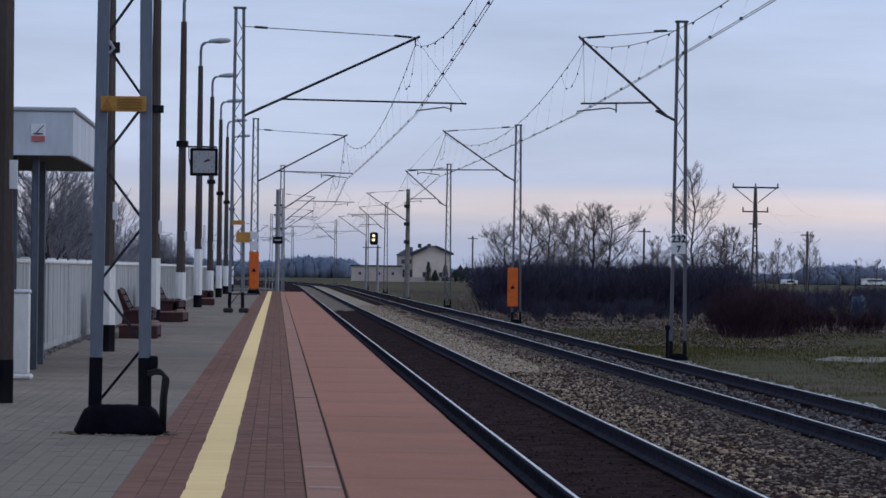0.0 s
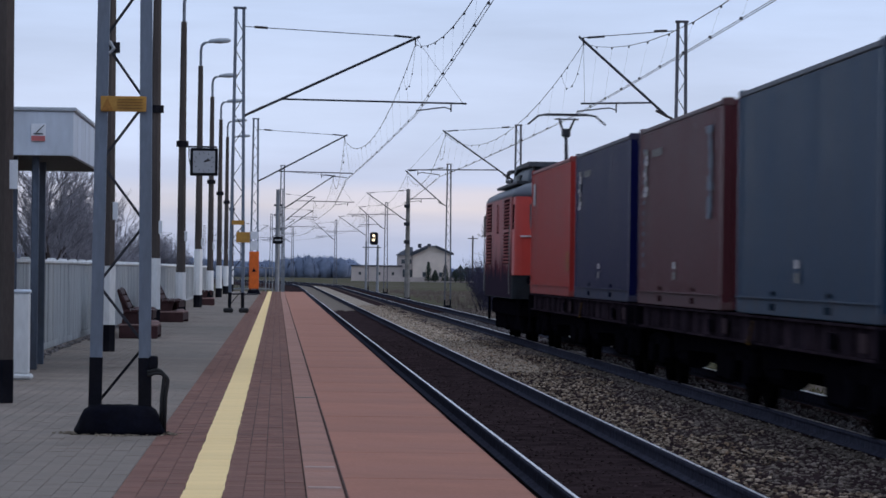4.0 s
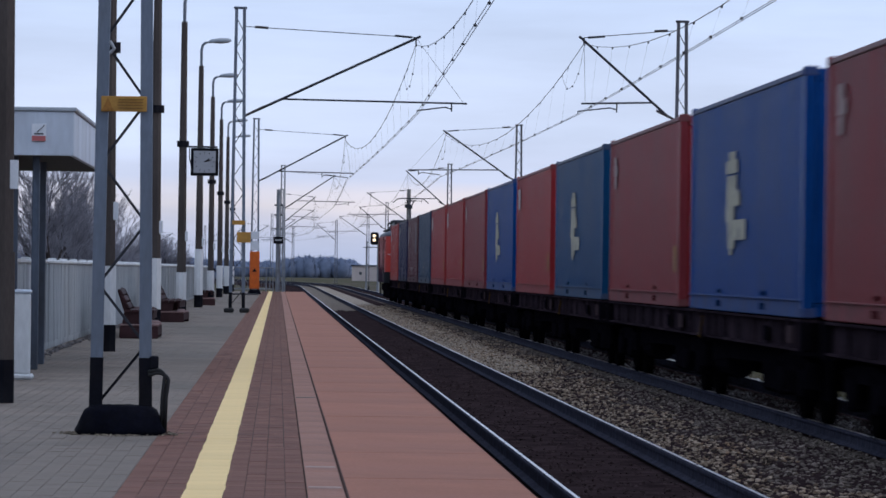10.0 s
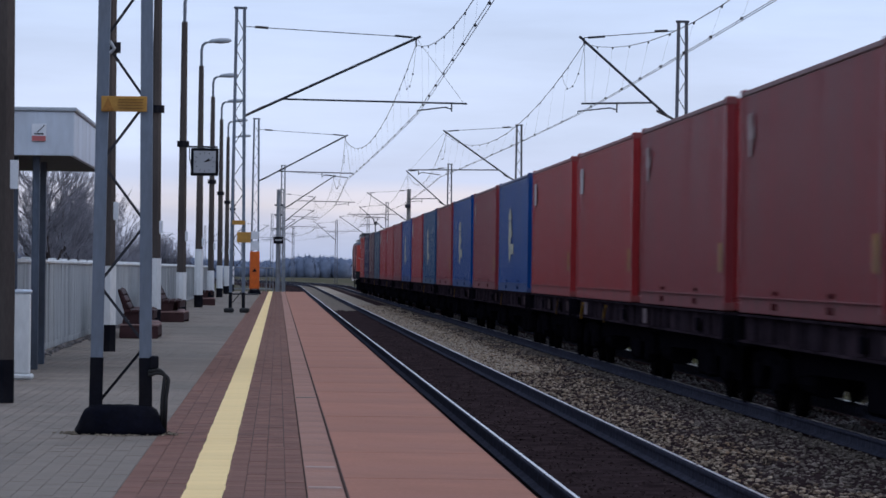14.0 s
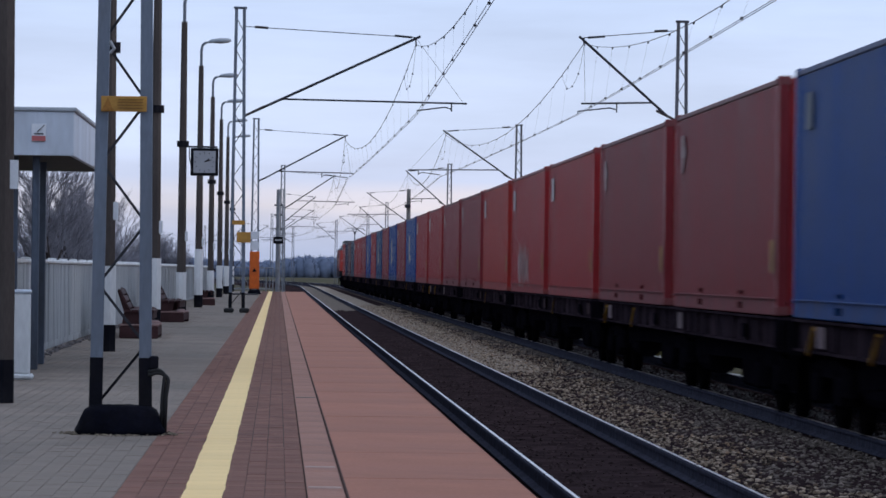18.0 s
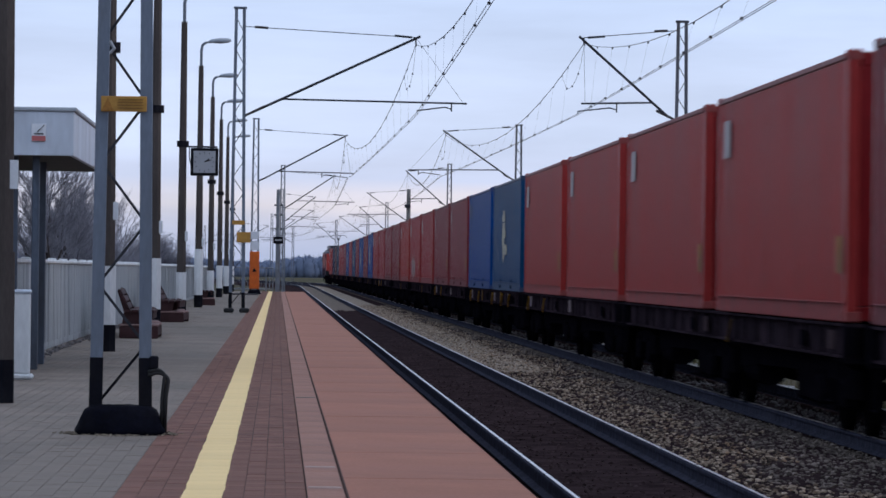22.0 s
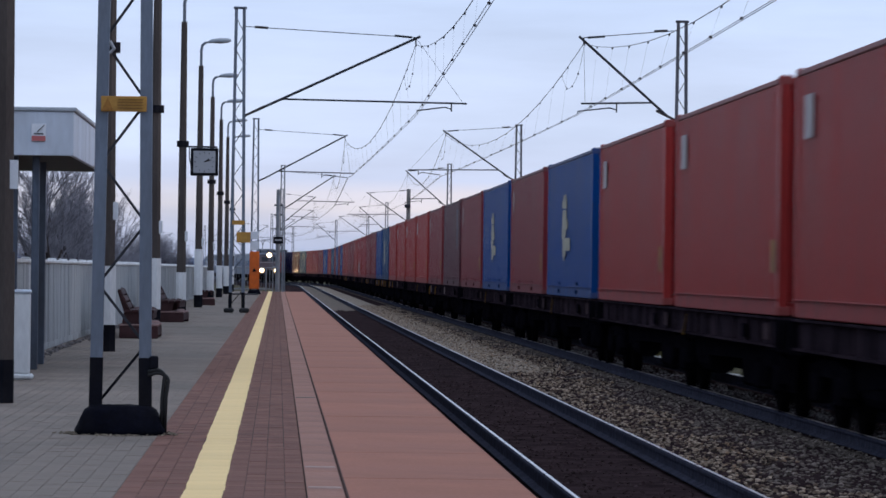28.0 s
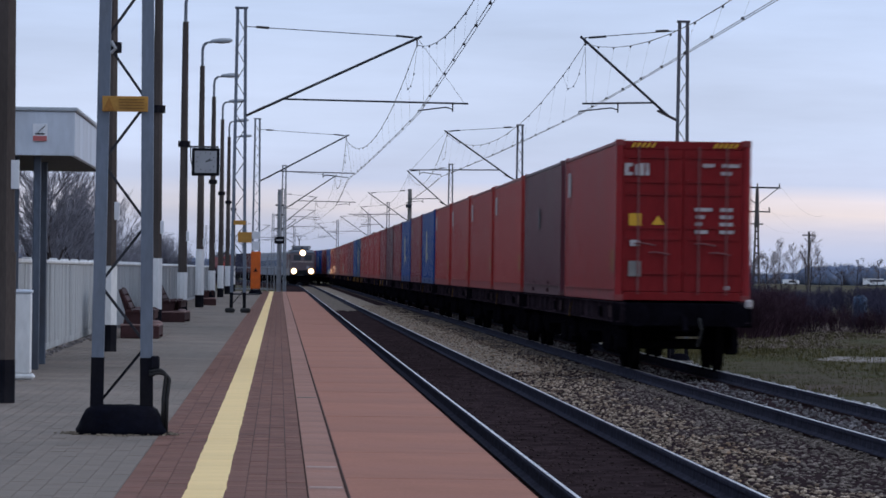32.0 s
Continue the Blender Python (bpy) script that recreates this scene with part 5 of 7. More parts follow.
# conifers round the house
def conifer(x, y, h, w):
    t = thing("conifer", "small dark green conifer near the house", "tree", "conifers", m=pose(x, y, GROUND_Z))
    part("trunk", Geo().tube([(0, 0, 0), (0, 0, h * 0.9)], 0.12, 5, 0.03), BARK, t)
    r = random.Random(int(x * 10 + y))
    cg = Geo()
    for k in range(340):
        u = r.random() ** 0.9
        a, z = r.uniform(0, 6.283), 0.25 + (h - 0.3) * u
        rad = w * (1 - u ** 1.6) * r.uniform(0.5, 1.1) + 0.08
        c = Vector((math.cos(a) * rad, math.sin(a) * rad, z))
        o = Vector((math.cos(a), math.sin(a), -0.5)) * 0.35
        p = Vector((-math.sin(a), math.cos(a), 0.2)) * 0.14
        cg.add([c - o * 0.6 - p, c - o * 0.6 + p, c + o], [(0, 1, 2)])
    part("crown", cg, CONIFER, t, "dark green needles")


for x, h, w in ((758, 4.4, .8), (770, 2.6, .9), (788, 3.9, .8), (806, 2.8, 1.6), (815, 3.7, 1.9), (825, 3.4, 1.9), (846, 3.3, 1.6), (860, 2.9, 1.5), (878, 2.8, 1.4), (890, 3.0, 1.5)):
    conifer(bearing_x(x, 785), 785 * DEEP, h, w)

# far woods along the horizon, distance haze put into their colour
def far_wood(bands, seed, label):
    """Many rounded leafless crowns, dense in the middle, with a fringe of twigs."""
    r = np.random.RandomState(seed)
    vs, fs = [], []
    for x0, x1, y, h, n in bands:
        for k in range(n):
            x, yy = r.uniform(x0, x1), y + r.uniform(-25, 25)
            top = h * (0.80 + 0.20 * math.sin(x * 0.13) * math.sin(x * 0.047 + 1)) * r.uniform(0.55, 1.0)
            i = len(vs)
            wide = top * r.uniform(0.30, 0.46)
            crown = ICO_V * r.uniform(0.8, 1.15, (12, 1)) * np.array((wide * 1.1, wide, top * 0.58)) + np.array((x, yy, GROUND_Z + top * 0.38))
            vs += crown.tolist()
            fs += [(p + i, q + i, o + i) for p, q, o in ICO_F]
            for j in range(14):
                a, q = r.uniform(0.0, 3.14), r.uniform(0.8, 1.12)
                tx, tz = x + math.cos(a) * q * wide, top * 0.5 + math.sin(a) * q * top * 0.5
                w = r.uniform(0.10, 0.22)
                i = len(vs)
                vs += [(x + (tx - x) * 0.6 - w, yy - 1, GROUND_Z + top * 0.5), (x + (tx - x) * 0.6 + w, yy - 1, GROUND_Z + top * 0.5), (tx, yy - 1, GROUND_Z + tz)]
                fs.append((i, i + 1, i + 2))
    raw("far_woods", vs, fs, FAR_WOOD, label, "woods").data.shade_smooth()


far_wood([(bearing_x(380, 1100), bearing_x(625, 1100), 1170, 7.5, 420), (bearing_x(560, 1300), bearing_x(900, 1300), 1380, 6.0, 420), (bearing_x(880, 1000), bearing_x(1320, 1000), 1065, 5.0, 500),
          (bearing_x(1440, 1000), bearing_x(1640, 1000), 1065, 6.5, 330), (bearing_x(1300, 1100), bearing_x(1460, 1100), 1170, 4.0, 220), (bearing_x(-100, 900), bearing_x(400, 900), 960, 7.0, 500)], 31, "leafless woods along the horizon with haze blue in their colour")

# grass tufts
def tufts(name, n, x0, x1, y0, y1, h, material, label, seed, lean=0.5, wide=0.015):
    r = np.random.RandomState(seed)
    x, y = r.uniform(x0, x1, n), (y0 + (y1 - y0) * r.uniform(0, 1, n) ** 1.3) * DEEP
    vs, fs = [], []
    for k in range(n):
        for j in range(5):
            a, hh = r.uniform(0, 6.283), h * r.uniform(0.5, 1.3)
            dx, dy = math.cos(a), math.sin(a)
            bx, by = x[k] + r.normal(0, 0.06), y[k] + r.normal(0, 0.06)
            i = len(vs)
            vs += [(bx - dy * wide, by + dx * wide, GROUND_Z - 0.05), (bx + dy * wide, by - dx * wide, GROUND_Z - 0.05), (bx + dx * hh * lean, by + dy * hh * lean, GROUND_Z + hh)]
            fs.append((i, i + 1, i + 2))
    raw(name, vs, fs, material, label, "grass")


tufts("green_grass", 16000, 9.9, 26, 70, 150, 0.10, GREEN_GRASS, "short dull green winter grass beside the line", 51)
tufts("dry_grass", 20000, 10.5, 34, 118, 235, 0.055, DRY_GRASS, "matted dry brown winter grass in front of the thicket", 52, 5.0, 0.10)
tufts("tall_dry_grass", 4200, 11.5, 33, 176, 215, 0.14, DRY_GRASS, "matted dry brown grass among the shrubs", 54, 3.0, 0.08)
tufts("dry_grass", 3000, 12, 30, 240, 420, 0.35, DRY_GRASS, "long dry brown winter grass far along the line", 53)


# ---- container train ----
def track_rows(x, s0, v, z=0.0, step=2.0):
    return [(t, on_track(x, s0 + v * t, z)) for t in [step * k for k in range(int(32 / step) + 1)]]


SPEED, HEAD0 = 19.36, 14.9
DECK = 1.25
CL, CW, CH = 12.192, 2.438, 2.896
COLS = {"red": (0.272, 0.032, 0.036), "bright_red": (0.312, 0.036, 0.032), "warm_red": (0.312, 0.040, 0.038), "crimson": (0.205, 0.022, 0.024), "maroon": (0.205, 0.037, 0.044), "brown": (0.088, 0.030, 0.036), "grey_brown": (0.104, 0.038, 0.049),
        "navy": (0.004, 0.011, 0.052), "slate_blue": (0.028, 0.056, 0.098), "blue": (0.007, 0.056, 0.212), "dark_blue": (0.011, 0.059, 0.146)}
CMAT = {k: mat(k + "_container_paint", tuple(max(0.002, a * 0.97 - 0.007) for a in c), 0.35, vary=0.18, grain=0.9, fine=16, bump=0.05, dirt=tuple(a * 0.5 + 0.008 for a in c), dirt_amount=0.25, stretch=(1, 1.3, 0.3), tint=0.08, spec=0.075) for k, c in COLS.items()}
RAIL_PAINT = {k: mat(k + "_container_rail", tuple(a * 0.78 + 0.024 for a in c), 0.6, vary=0.2, grain=2, fine=20, bump=0.05, dirt=(0.085, 0.06, 0.055), dirt_amount=0.3, spec=0.03) for k, c in COLS.items()}
# top rails: each container colour mixed paler than its walls
TOP_TONE = {k: mat(k + "_container_top_rail", tuple(a * 0.55 + 0.11 for a in c), 0.6, vary=0.25, grain=2, fine=20, bump=0.05, dirt=(0.12, 0.09, 0.09), dirt_amount=0.3, spec=0.1) for k, c in COLS.items()}
CREAM = mat("cream_lettering_paint", (0.40, 0.38, 0.30), 0.7, vary=0.3, grain=5, dirt=(0.12, 0.14, 0.16), dirt_amount=0.45, spec=0.08)
PALE = mat("pale_grey_lettering_paint", (0.46, 0.43, 0.43), 0.7, vary=0.2, grain=5, dirt=(0.20, 0.12, 0.12), dirt_amount=0.3, spec=0.08)
FADED = mat("faded_blue_grey_lettering", (0.095, 0.115, 0.150), 0.7, vary=0.2, grain=3)
STICKER = mat("yellow_sticker", (0.60, 0.325, 0.018), 0.5, vary=0.08)
GREY_PLATE = mat("dull_grey_plate", (0.20, 0.19, 0.18), 0.6, vary=0.15, spec=0.08)
ROD_PAINT = mat("dull_red_grey_rod", (0.17, 0.068, 0.070), 0.6, vary=0.2, spec=0.1)
DULL_MARK = mat("dull_pink_grey_marking", (0.34, 0.26, 0.255), 0.8, vary=0.35, grain=5, spec=0.03)
GRAFFITI = mat("grey_sprayed_marks", (0.34, 0.29, 0.28), 0.7, vary=0.4, grain=4, spec=0.05)
CASTING = Geo().box((0, 0, 0), (0.165, 0.18, 0.12), 0.015)
ROD = Geo().tube([(0, 0, 0.12), (0, 0, CH - 0.12)], 0.018, 6)


def corrugated(length, height, depth, pitch):
    """Trapezoid ribs along y, in the plane x = 0, ribs towards +x."""
    pr, n = [], max(2, round(length / pitch))
    p = length / n
    for k in range(n):
        y = -length / 2 + k * p
        pr += [(0, y), (0, y + p * 0.32), (-depth, y + p * 0.5), (-depth, y + p * 0.82)]
    pr.append((0, length / 2))
    vs = [(x, y, z) for z in (0, height) for x, y in pr]
    n = len(pr)
    return vs, [(k, k + 1, n + k + 1, n + k) for k in range(n - 1)]


SIDE_CACHE = {}


def container(colour, marks, label, end_marks=False):
    paint, rails = CMAT[colour], RAIL_PAINT[colour]
    t = thing("shipping_container", label, "container", "containers on the train")
    if colour not in SIDE_CACHE:
        d = SIDE_CACHE[colour] = {}
        vs, fs = corrugated(CL - 0.30, CH - 0.28, 0.036, 0.28)
        d["side"] = Geo().add(vs, fs).mesh("side_wall", paint)
        vs, fs = corrugated(CW - 0.26, CH - 0.34, 0.045, 0.25)
        d["end"] = Geo().add(vs, fs).mesh("end_wall", paint)
        vs, fs = corrugated(CL - 0.30, CW - 0.16, 0.02, 0.30)
        d["roof"] = Geo().add(vs, fs).mesh("roof", rails)
        d["post"] = Geo().box((0, 0, CH / 2), (0.13, 0.15, CH - 0.2), 0.015).mesh("corner_post", paint)
        d["top"] = Geo().box((0, 0, 0), (0.06, CL - 0.3, 0.065), 0.01).mesh("top_rail", TOP_TONE[colour])
        low = Geo().box((0, 0, 0.10), (0.06, CL - 0.3, 0.20), 0.01).box((-0.012, 0, 0.205), (0.10, CL - 0.3, 0.02), 0.004)
        d["low"] = low.mesh("bottom_rail", rails)
        # pockets are raised blocks; the recess shade is in their dark colour
        d["tab"] = Geo().box((0, 0, 0.0), (0.03, 0.36, 0.085), 0.006).box((0.006, 0, 0.165), (0.03, 0.26, 0.05), 0.006).mesh("fork_pocket", mat(colour + "_shaded_pocket", tuple(a * 0.25 + 0.004 for a in COLS[colour]), 0.9, vary=0.3, spec=0.0))
        # door ends of red and maroon containers take a different red
        end_tone = CMAT[{"red": "crimson", "warm_red": "crimson", "maroon": "red"}.get(colour, colour)]
        d["cross"] = Geo().box((0, 0, 0), (CW - 0.3, 0.12, 0.15), 0.01).mesh("cross_rail", end_tone)
        door = Geo()
        dw = (CW - 0.26) / 2
        door.box((0, 0, (CH - 0.34) / 2), (dw - 0.01, 0.05, CH - 0.34), 0.01)
        d["rib"] = Geo().prism([(-dw / 2 + 0.07, -0.03), (dw / 2 - 0.07, -0.03), (dw / 2 - 0.07, 0.03), (-dw / 2 + 0.07, 0.03)], -0.055, -0.025).mesh("door_rib", end_tone)
        d["door"] = door.mesh("door", end_tone)
        d["rod"] = ROD.mesh("locking_rod", ROD_PAINT)
        d["handle"] = Geo().tube([(-0.19, -0.02, 0.0), (-0.05, -0.04, 0.01), (0.19, -0.03, -0.03)], 0.016, 5).mesh("door_lever", ROD_PAINT)
        d["casting"] = CASTING.mesh("corner_casting", rails)
        d["floor"] = Geo().box((0, 0, 0.08), (CW - 0.3, CL - 0.3, 0.10)).mesh("floor", STEEL_DARK)
    d = SIDE_CACHE[colour]
    for s in (-1, 1):
        part("side_wall", d["side"], None, t, m=pose(s * (CW / 2 - 0.02), 0, 0.18, 0, 0, 0 if s > 0 else 180))
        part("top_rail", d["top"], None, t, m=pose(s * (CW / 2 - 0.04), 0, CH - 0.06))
        low_rail = part("bottom_rail", d["low"], None, t, m=pose(s * (CW / 2 - 0.035), 0, 0, 0, 0, 0))
        if s < 0:
            for yy in () if colour in ("red", "bright_red", "warm_red") else (-2.4, 2.4):
                part("fork_pocket", d["tab"], None, low_rail, m=pose(-0.036, yy, 0.105))
        for e in (-1, 1):
            part("corner_post", d["post"], None, t, m=pose(s * (CW / 2 - 0.067), e * (CL / 2 - 0.078), 0))
            for z in (0.06, CH - 0.06):
                part("corner_casting", d["casting"], None, t, m=pose(s * (CW / 2 - 0.08), e * (CL / 2 - 0.088), z))
    part("end_wall", d["end"], None, t, m=pose(0, CL / 2 - 0.03, 0.18, 0, 0, 90))
    part("roof", d["roof"], None, t, m=pose(-(CW - 0.16) / 2, 0, CH - 0.035, 0, 90, 0))
    part("floor", d["floor"], None, t)
    for e in (-1, 1):
        for z in (0.09, CH - 0.10):
            part("cross_rail", d["cross"], None, t, m=pose(0, e * (CL / 2 - 0.07), z))
    for s in (-1, 1):
        dr = part("door", d["door"], None, t, m=pose(s * (CW - 0.26) / 4, -CL / 2 + 0.045, 0.17))
        if end_marks:
            for z in (0.34, 0.96, 1.16, 1.76, 1.98, 2.42):
                part("door_rib", d["rib"], None, dr, m=pose(0, 0, z))
        for k, x in enumerate((-0.26, 0.24)):
            part("locking_rod", d["rod"], None, dr, m=pose(x, -0.06, -0.17))
            part("door_lever", d["handle"], None, dr, m=pose(x + 0.12 * (1 if x < 0 else -1), -0.07, 0.86 - 0.16 * k))
    xl = -CW / 2 - 0.004

    def flat(name, y, z, w, h, material, lab):
        part(name, Geo().box((xl, y, z), (0.006, w, h)), material, t, lab)
    if "tag" in marks:
        if colour == "maroon":
            for dy, z, w, h in ((0.06, 2.38, 0.46, 0.34), (-0.26, 2.30, 0.22, 0.16), (0.04, 2.10, 0.30, 0.20)):
                flat("marking", CL / 2 - 1.15 + dy, z, w, h, DULL_MARK, "dull weathered marking")
        else:
            flat("marking", CL / 2 - 1.15, 2.30, 0.70, 0.50, PALE, "pale panel of small markings")
        flat("yellow_mark", -CL / 2 + 0.50, 0.72, 0.34, 0.40, mat("faded_yellow_mark", (0.24, 0.115, 0.024), 0.7) if "faded_yellow_mark" not in bpy.data.materials else bpy.data.materials["faded_yellow_mark"], "small faded yellow mark")
    if "faint" in marks:
        flat("marking", CL / 2 - 1.2, 2.36, 0.55, 0.42, FADED, "faded grey marking")
    if "logo" in marks:
        for y, z, w, h in ((0.95, 2.06, 0.75, 0.12), (1.0, 1.92, 1.35, 0.17), (0.98, 1.70, 1.15, 0.20), (0.80, 1.50, 1.55, 0.20), (1.15, 1.30, 1.00, 0.20), (0.42, 1.08, 2.15, 0.26), (1.0, 0.90, 0.8, 0.12), (1.05, 0.80, 0.35, 0.10)):
            flat("painted_shape", y, z, w * 0.92, h * 1.02, CREAM, "cream painted block of a company mark")
    if "script" in marks:
        rs = random.Random(17)
        for k in range(9):
            flat("painted_shape", 5.1 - rs.uniform(0.0, 0.35), 2.46 - 0.085 * k, rs.uniform(0.25, 0.7), 0.075, PALE if k % 3 else GREY_PLATE, "pale ragged lettering")
        for k in range(4):
            flat("painted_shape", 3.7 - 0.42 * k, 2.42, 0.26, 0.12, GREY_PLATE, "pale painted bar")
    if "column" in marks:
        rs = random.Random(23)
        for k in range(13):
            flat("painted_shape", -4.6 + rs.uniform(-0.12, 0.12), 2.52 - 0.10 * k, rs.uniform(0.2, 0.85), 0.105, FADED, "faded painted bar")
        for k in range(12):
            flat("small_mark", 5.2, 2.5 - 0.17 * k, 0.3, 0.07, FADED, "")
    if "plate" in marks:
        flat("metal_plate", 0.2, 0.62, 0.34, 0.10, PALE, "small pale plate")
        flat("metal_plate", 0.2, 0.46, 0.34, 0.12, GREY_PLATE, "small grey plate")
    if "disc" in marks:
        part("dark_emblem", Geo().tube([(xl + 0.002, 0.6, 1.72), (xl - 0.003, 0.6, 1.72)], 0.26, 16), STEEL_DARK, t, "dark round emblem", m=None)
    if "spray" in marks:
        rs = random.Random(7)
        for k in range(14):
            z0, y0 = rs.uniform(0.20, 0.40), -2.4 + 0.30 * k
            part("sprayed_stroke", Geo().box((xl, y0 + 1.6, z0 + 0.35), (0.006, rs.uniform(0.05, 0.13), rs.uniform(0.5, 1.15)), 0, Matrix.Rotation(rs.uniform(-0.25, 0.25), 3, "X")), GRAFFITI, t)
    if end_marks:
        ye = -CL / 2 - 0.012

        def tail(name, x, z, w, h, material, lab=""):
            part(name, Geo().box((x, ye, z), (w, 0.006, h)), material, t, lab)
        for x, w, h, z in ((-1.02, 0.07, 0.22, 2.36), (-0.98, 0.13, 0.06, 2.44), (-0.98, 0.13, 0.06, 2.28), (-0.83, 0.08, 0.20, 2.35), (-0.75, 0.08, 0.22, 2.36), (-0.65, 0.06, 0.22, 2.36)):
            tail("painted_shape", x, z, w, h, PALE, "white block of a company mark")
        for x in (-0.72, 0.76):
            for k in range(5):
                part("hazard_stripe", Geo().box((x + 0.09 * k - 0.18, ye, CH - 0.10), (0.04, 0.006, 0.10), 0, Matrix.Rotation(0.6, 3, "Y")), STICKER, t, "yellow stripe on black")
        tail("yellow_sticker", -0.86, 1.46, 0.22, 0.22, STICKER, "square yellow sticker")
        part("yellow_triangle", Geo().prism([(-0.56, 1.37), (-0.34, 1.37), (-0.45, 1.54)], ye - 0.003, ye + 0.003), STICKER, t, "yellow warning triangle")
        tail("white_plate", -0.86, 1.04, 0.17, 0.11, PALE, "small white plate")
        tail("grey_plate", -0.86, 0.58, 0.22, 0.28, GREY_PLATE, "dull grey plate")
        tail("white_plate", 0.80, 0.25, 0.10, 0.07, PALE, "small white plate")
        for x, z, w in ((0.50, 2.38, 0.22), (0.90, 2.38, 0.34), (0.82, 2.24, 0.20), (0.42, 1.62, 0.34), (0.36, 1.49, 0.16), (0.33, 1.36, 0.12), (0.38, 1.22, 0.24), (0.83, 1.62, 0.24), (0.83, 1.49, 0.24),
                        (0.83, 1.36, 0.26), (0.84, 1.22, 0.28)):
            tail("print_bar", x - 0.05, z + (0.06 if z > 2 else 0.03), w * 0.92, 0.065, PALE)
    return t


# wagons: flat container carriers in pairs of loads
WAGON_STEEL = mat("dusty_brown_wagon_steel", (0.0200, 0.0145, 0.0190), 0.9, 0.0, vary=0.5, grain=1.3, fine=22, dirt=(0.050, 0.034, 0.043), dirt_amount=0.5, spec=0.0)
# underframe and wheels: deep shade put into a near-black base colour
UNDER = mat("shade_black_underframe", (0.0050, 0.0045, 0.0068), 0.9, 0.0, vary=0.35, grain=4, spec=0.0)
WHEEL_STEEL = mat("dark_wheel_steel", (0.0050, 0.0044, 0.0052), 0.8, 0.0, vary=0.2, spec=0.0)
YELLOW_PAINT = mat("wagon_yellow_paint", (0.210, 0.105, 0.014), 0.7, vary=0.4, grain=5, dirt=(0.06, 0.04, 0.02), spec=0.05)
OCHRE = mat("dirty_ochre_lever_paint", (0.115, 0.062, 0.012), 0.8, vary=0.45, grain=5, dirt=(0.04, 0.03, 0.02), spec=0.02)
FAINT_MARK = mat("grimy_pink_marking", (0.055, 0.038, 0.042), 0.8, vary=0.3, spec=0.0)
WHITE_MARK = mat("wagon_white_marking", (0.150, 0.112, 0.120), 0.7, vary=0.2, spec=0.02)


def wheel_mesh(r):
    g = Geo()
    rings = []
    for x, k in ((-0.068, 0.90), (-0.068, 1.0), (0.045, 0.985), (0.045, 1.055), (0.067, 1.055), (0.067, 0.80), (0.02, 0.70), (0.02, 0.28), (0.09, 0.25), (0.09, 0.0001)):
        rings.append([(x, math.cos(2 * math.pi * i / 24) * r * k, math.sin(2 * math.pi * i / 24) * r * k) for i in range(24)])
    return g.loft(rings)


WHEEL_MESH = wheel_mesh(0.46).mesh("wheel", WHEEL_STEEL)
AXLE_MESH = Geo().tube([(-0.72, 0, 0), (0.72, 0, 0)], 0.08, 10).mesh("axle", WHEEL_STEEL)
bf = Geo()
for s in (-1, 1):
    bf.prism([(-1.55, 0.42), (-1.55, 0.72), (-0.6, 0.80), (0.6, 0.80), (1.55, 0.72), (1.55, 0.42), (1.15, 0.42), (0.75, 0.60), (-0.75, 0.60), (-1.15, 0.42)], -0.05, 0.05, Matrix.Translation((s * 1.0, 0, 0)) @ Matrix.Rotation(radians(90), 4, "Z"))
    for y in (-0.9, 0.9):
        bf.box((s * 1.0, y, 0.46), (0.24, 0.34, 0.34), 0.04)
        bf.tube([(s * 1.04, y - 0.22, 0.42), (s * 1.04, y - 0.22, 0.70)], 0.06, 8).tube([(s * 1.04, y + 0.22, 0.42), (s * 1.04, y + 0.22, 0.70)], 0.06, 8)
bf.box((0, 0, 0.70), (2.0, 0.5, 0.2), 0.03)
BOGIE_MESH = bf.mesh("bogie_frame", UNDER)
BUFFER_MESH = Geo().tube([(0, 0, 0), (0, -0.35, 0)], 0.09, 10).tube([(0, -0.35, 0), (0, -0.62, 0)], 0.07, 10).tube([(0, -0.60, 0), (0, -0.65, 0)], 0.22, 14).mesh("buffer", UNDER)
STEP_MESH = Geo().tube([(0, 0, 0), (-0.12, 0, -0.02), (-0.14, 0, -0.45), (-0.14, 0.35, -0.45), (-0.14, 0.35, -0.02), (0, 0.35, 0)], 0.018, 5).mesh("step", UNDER)


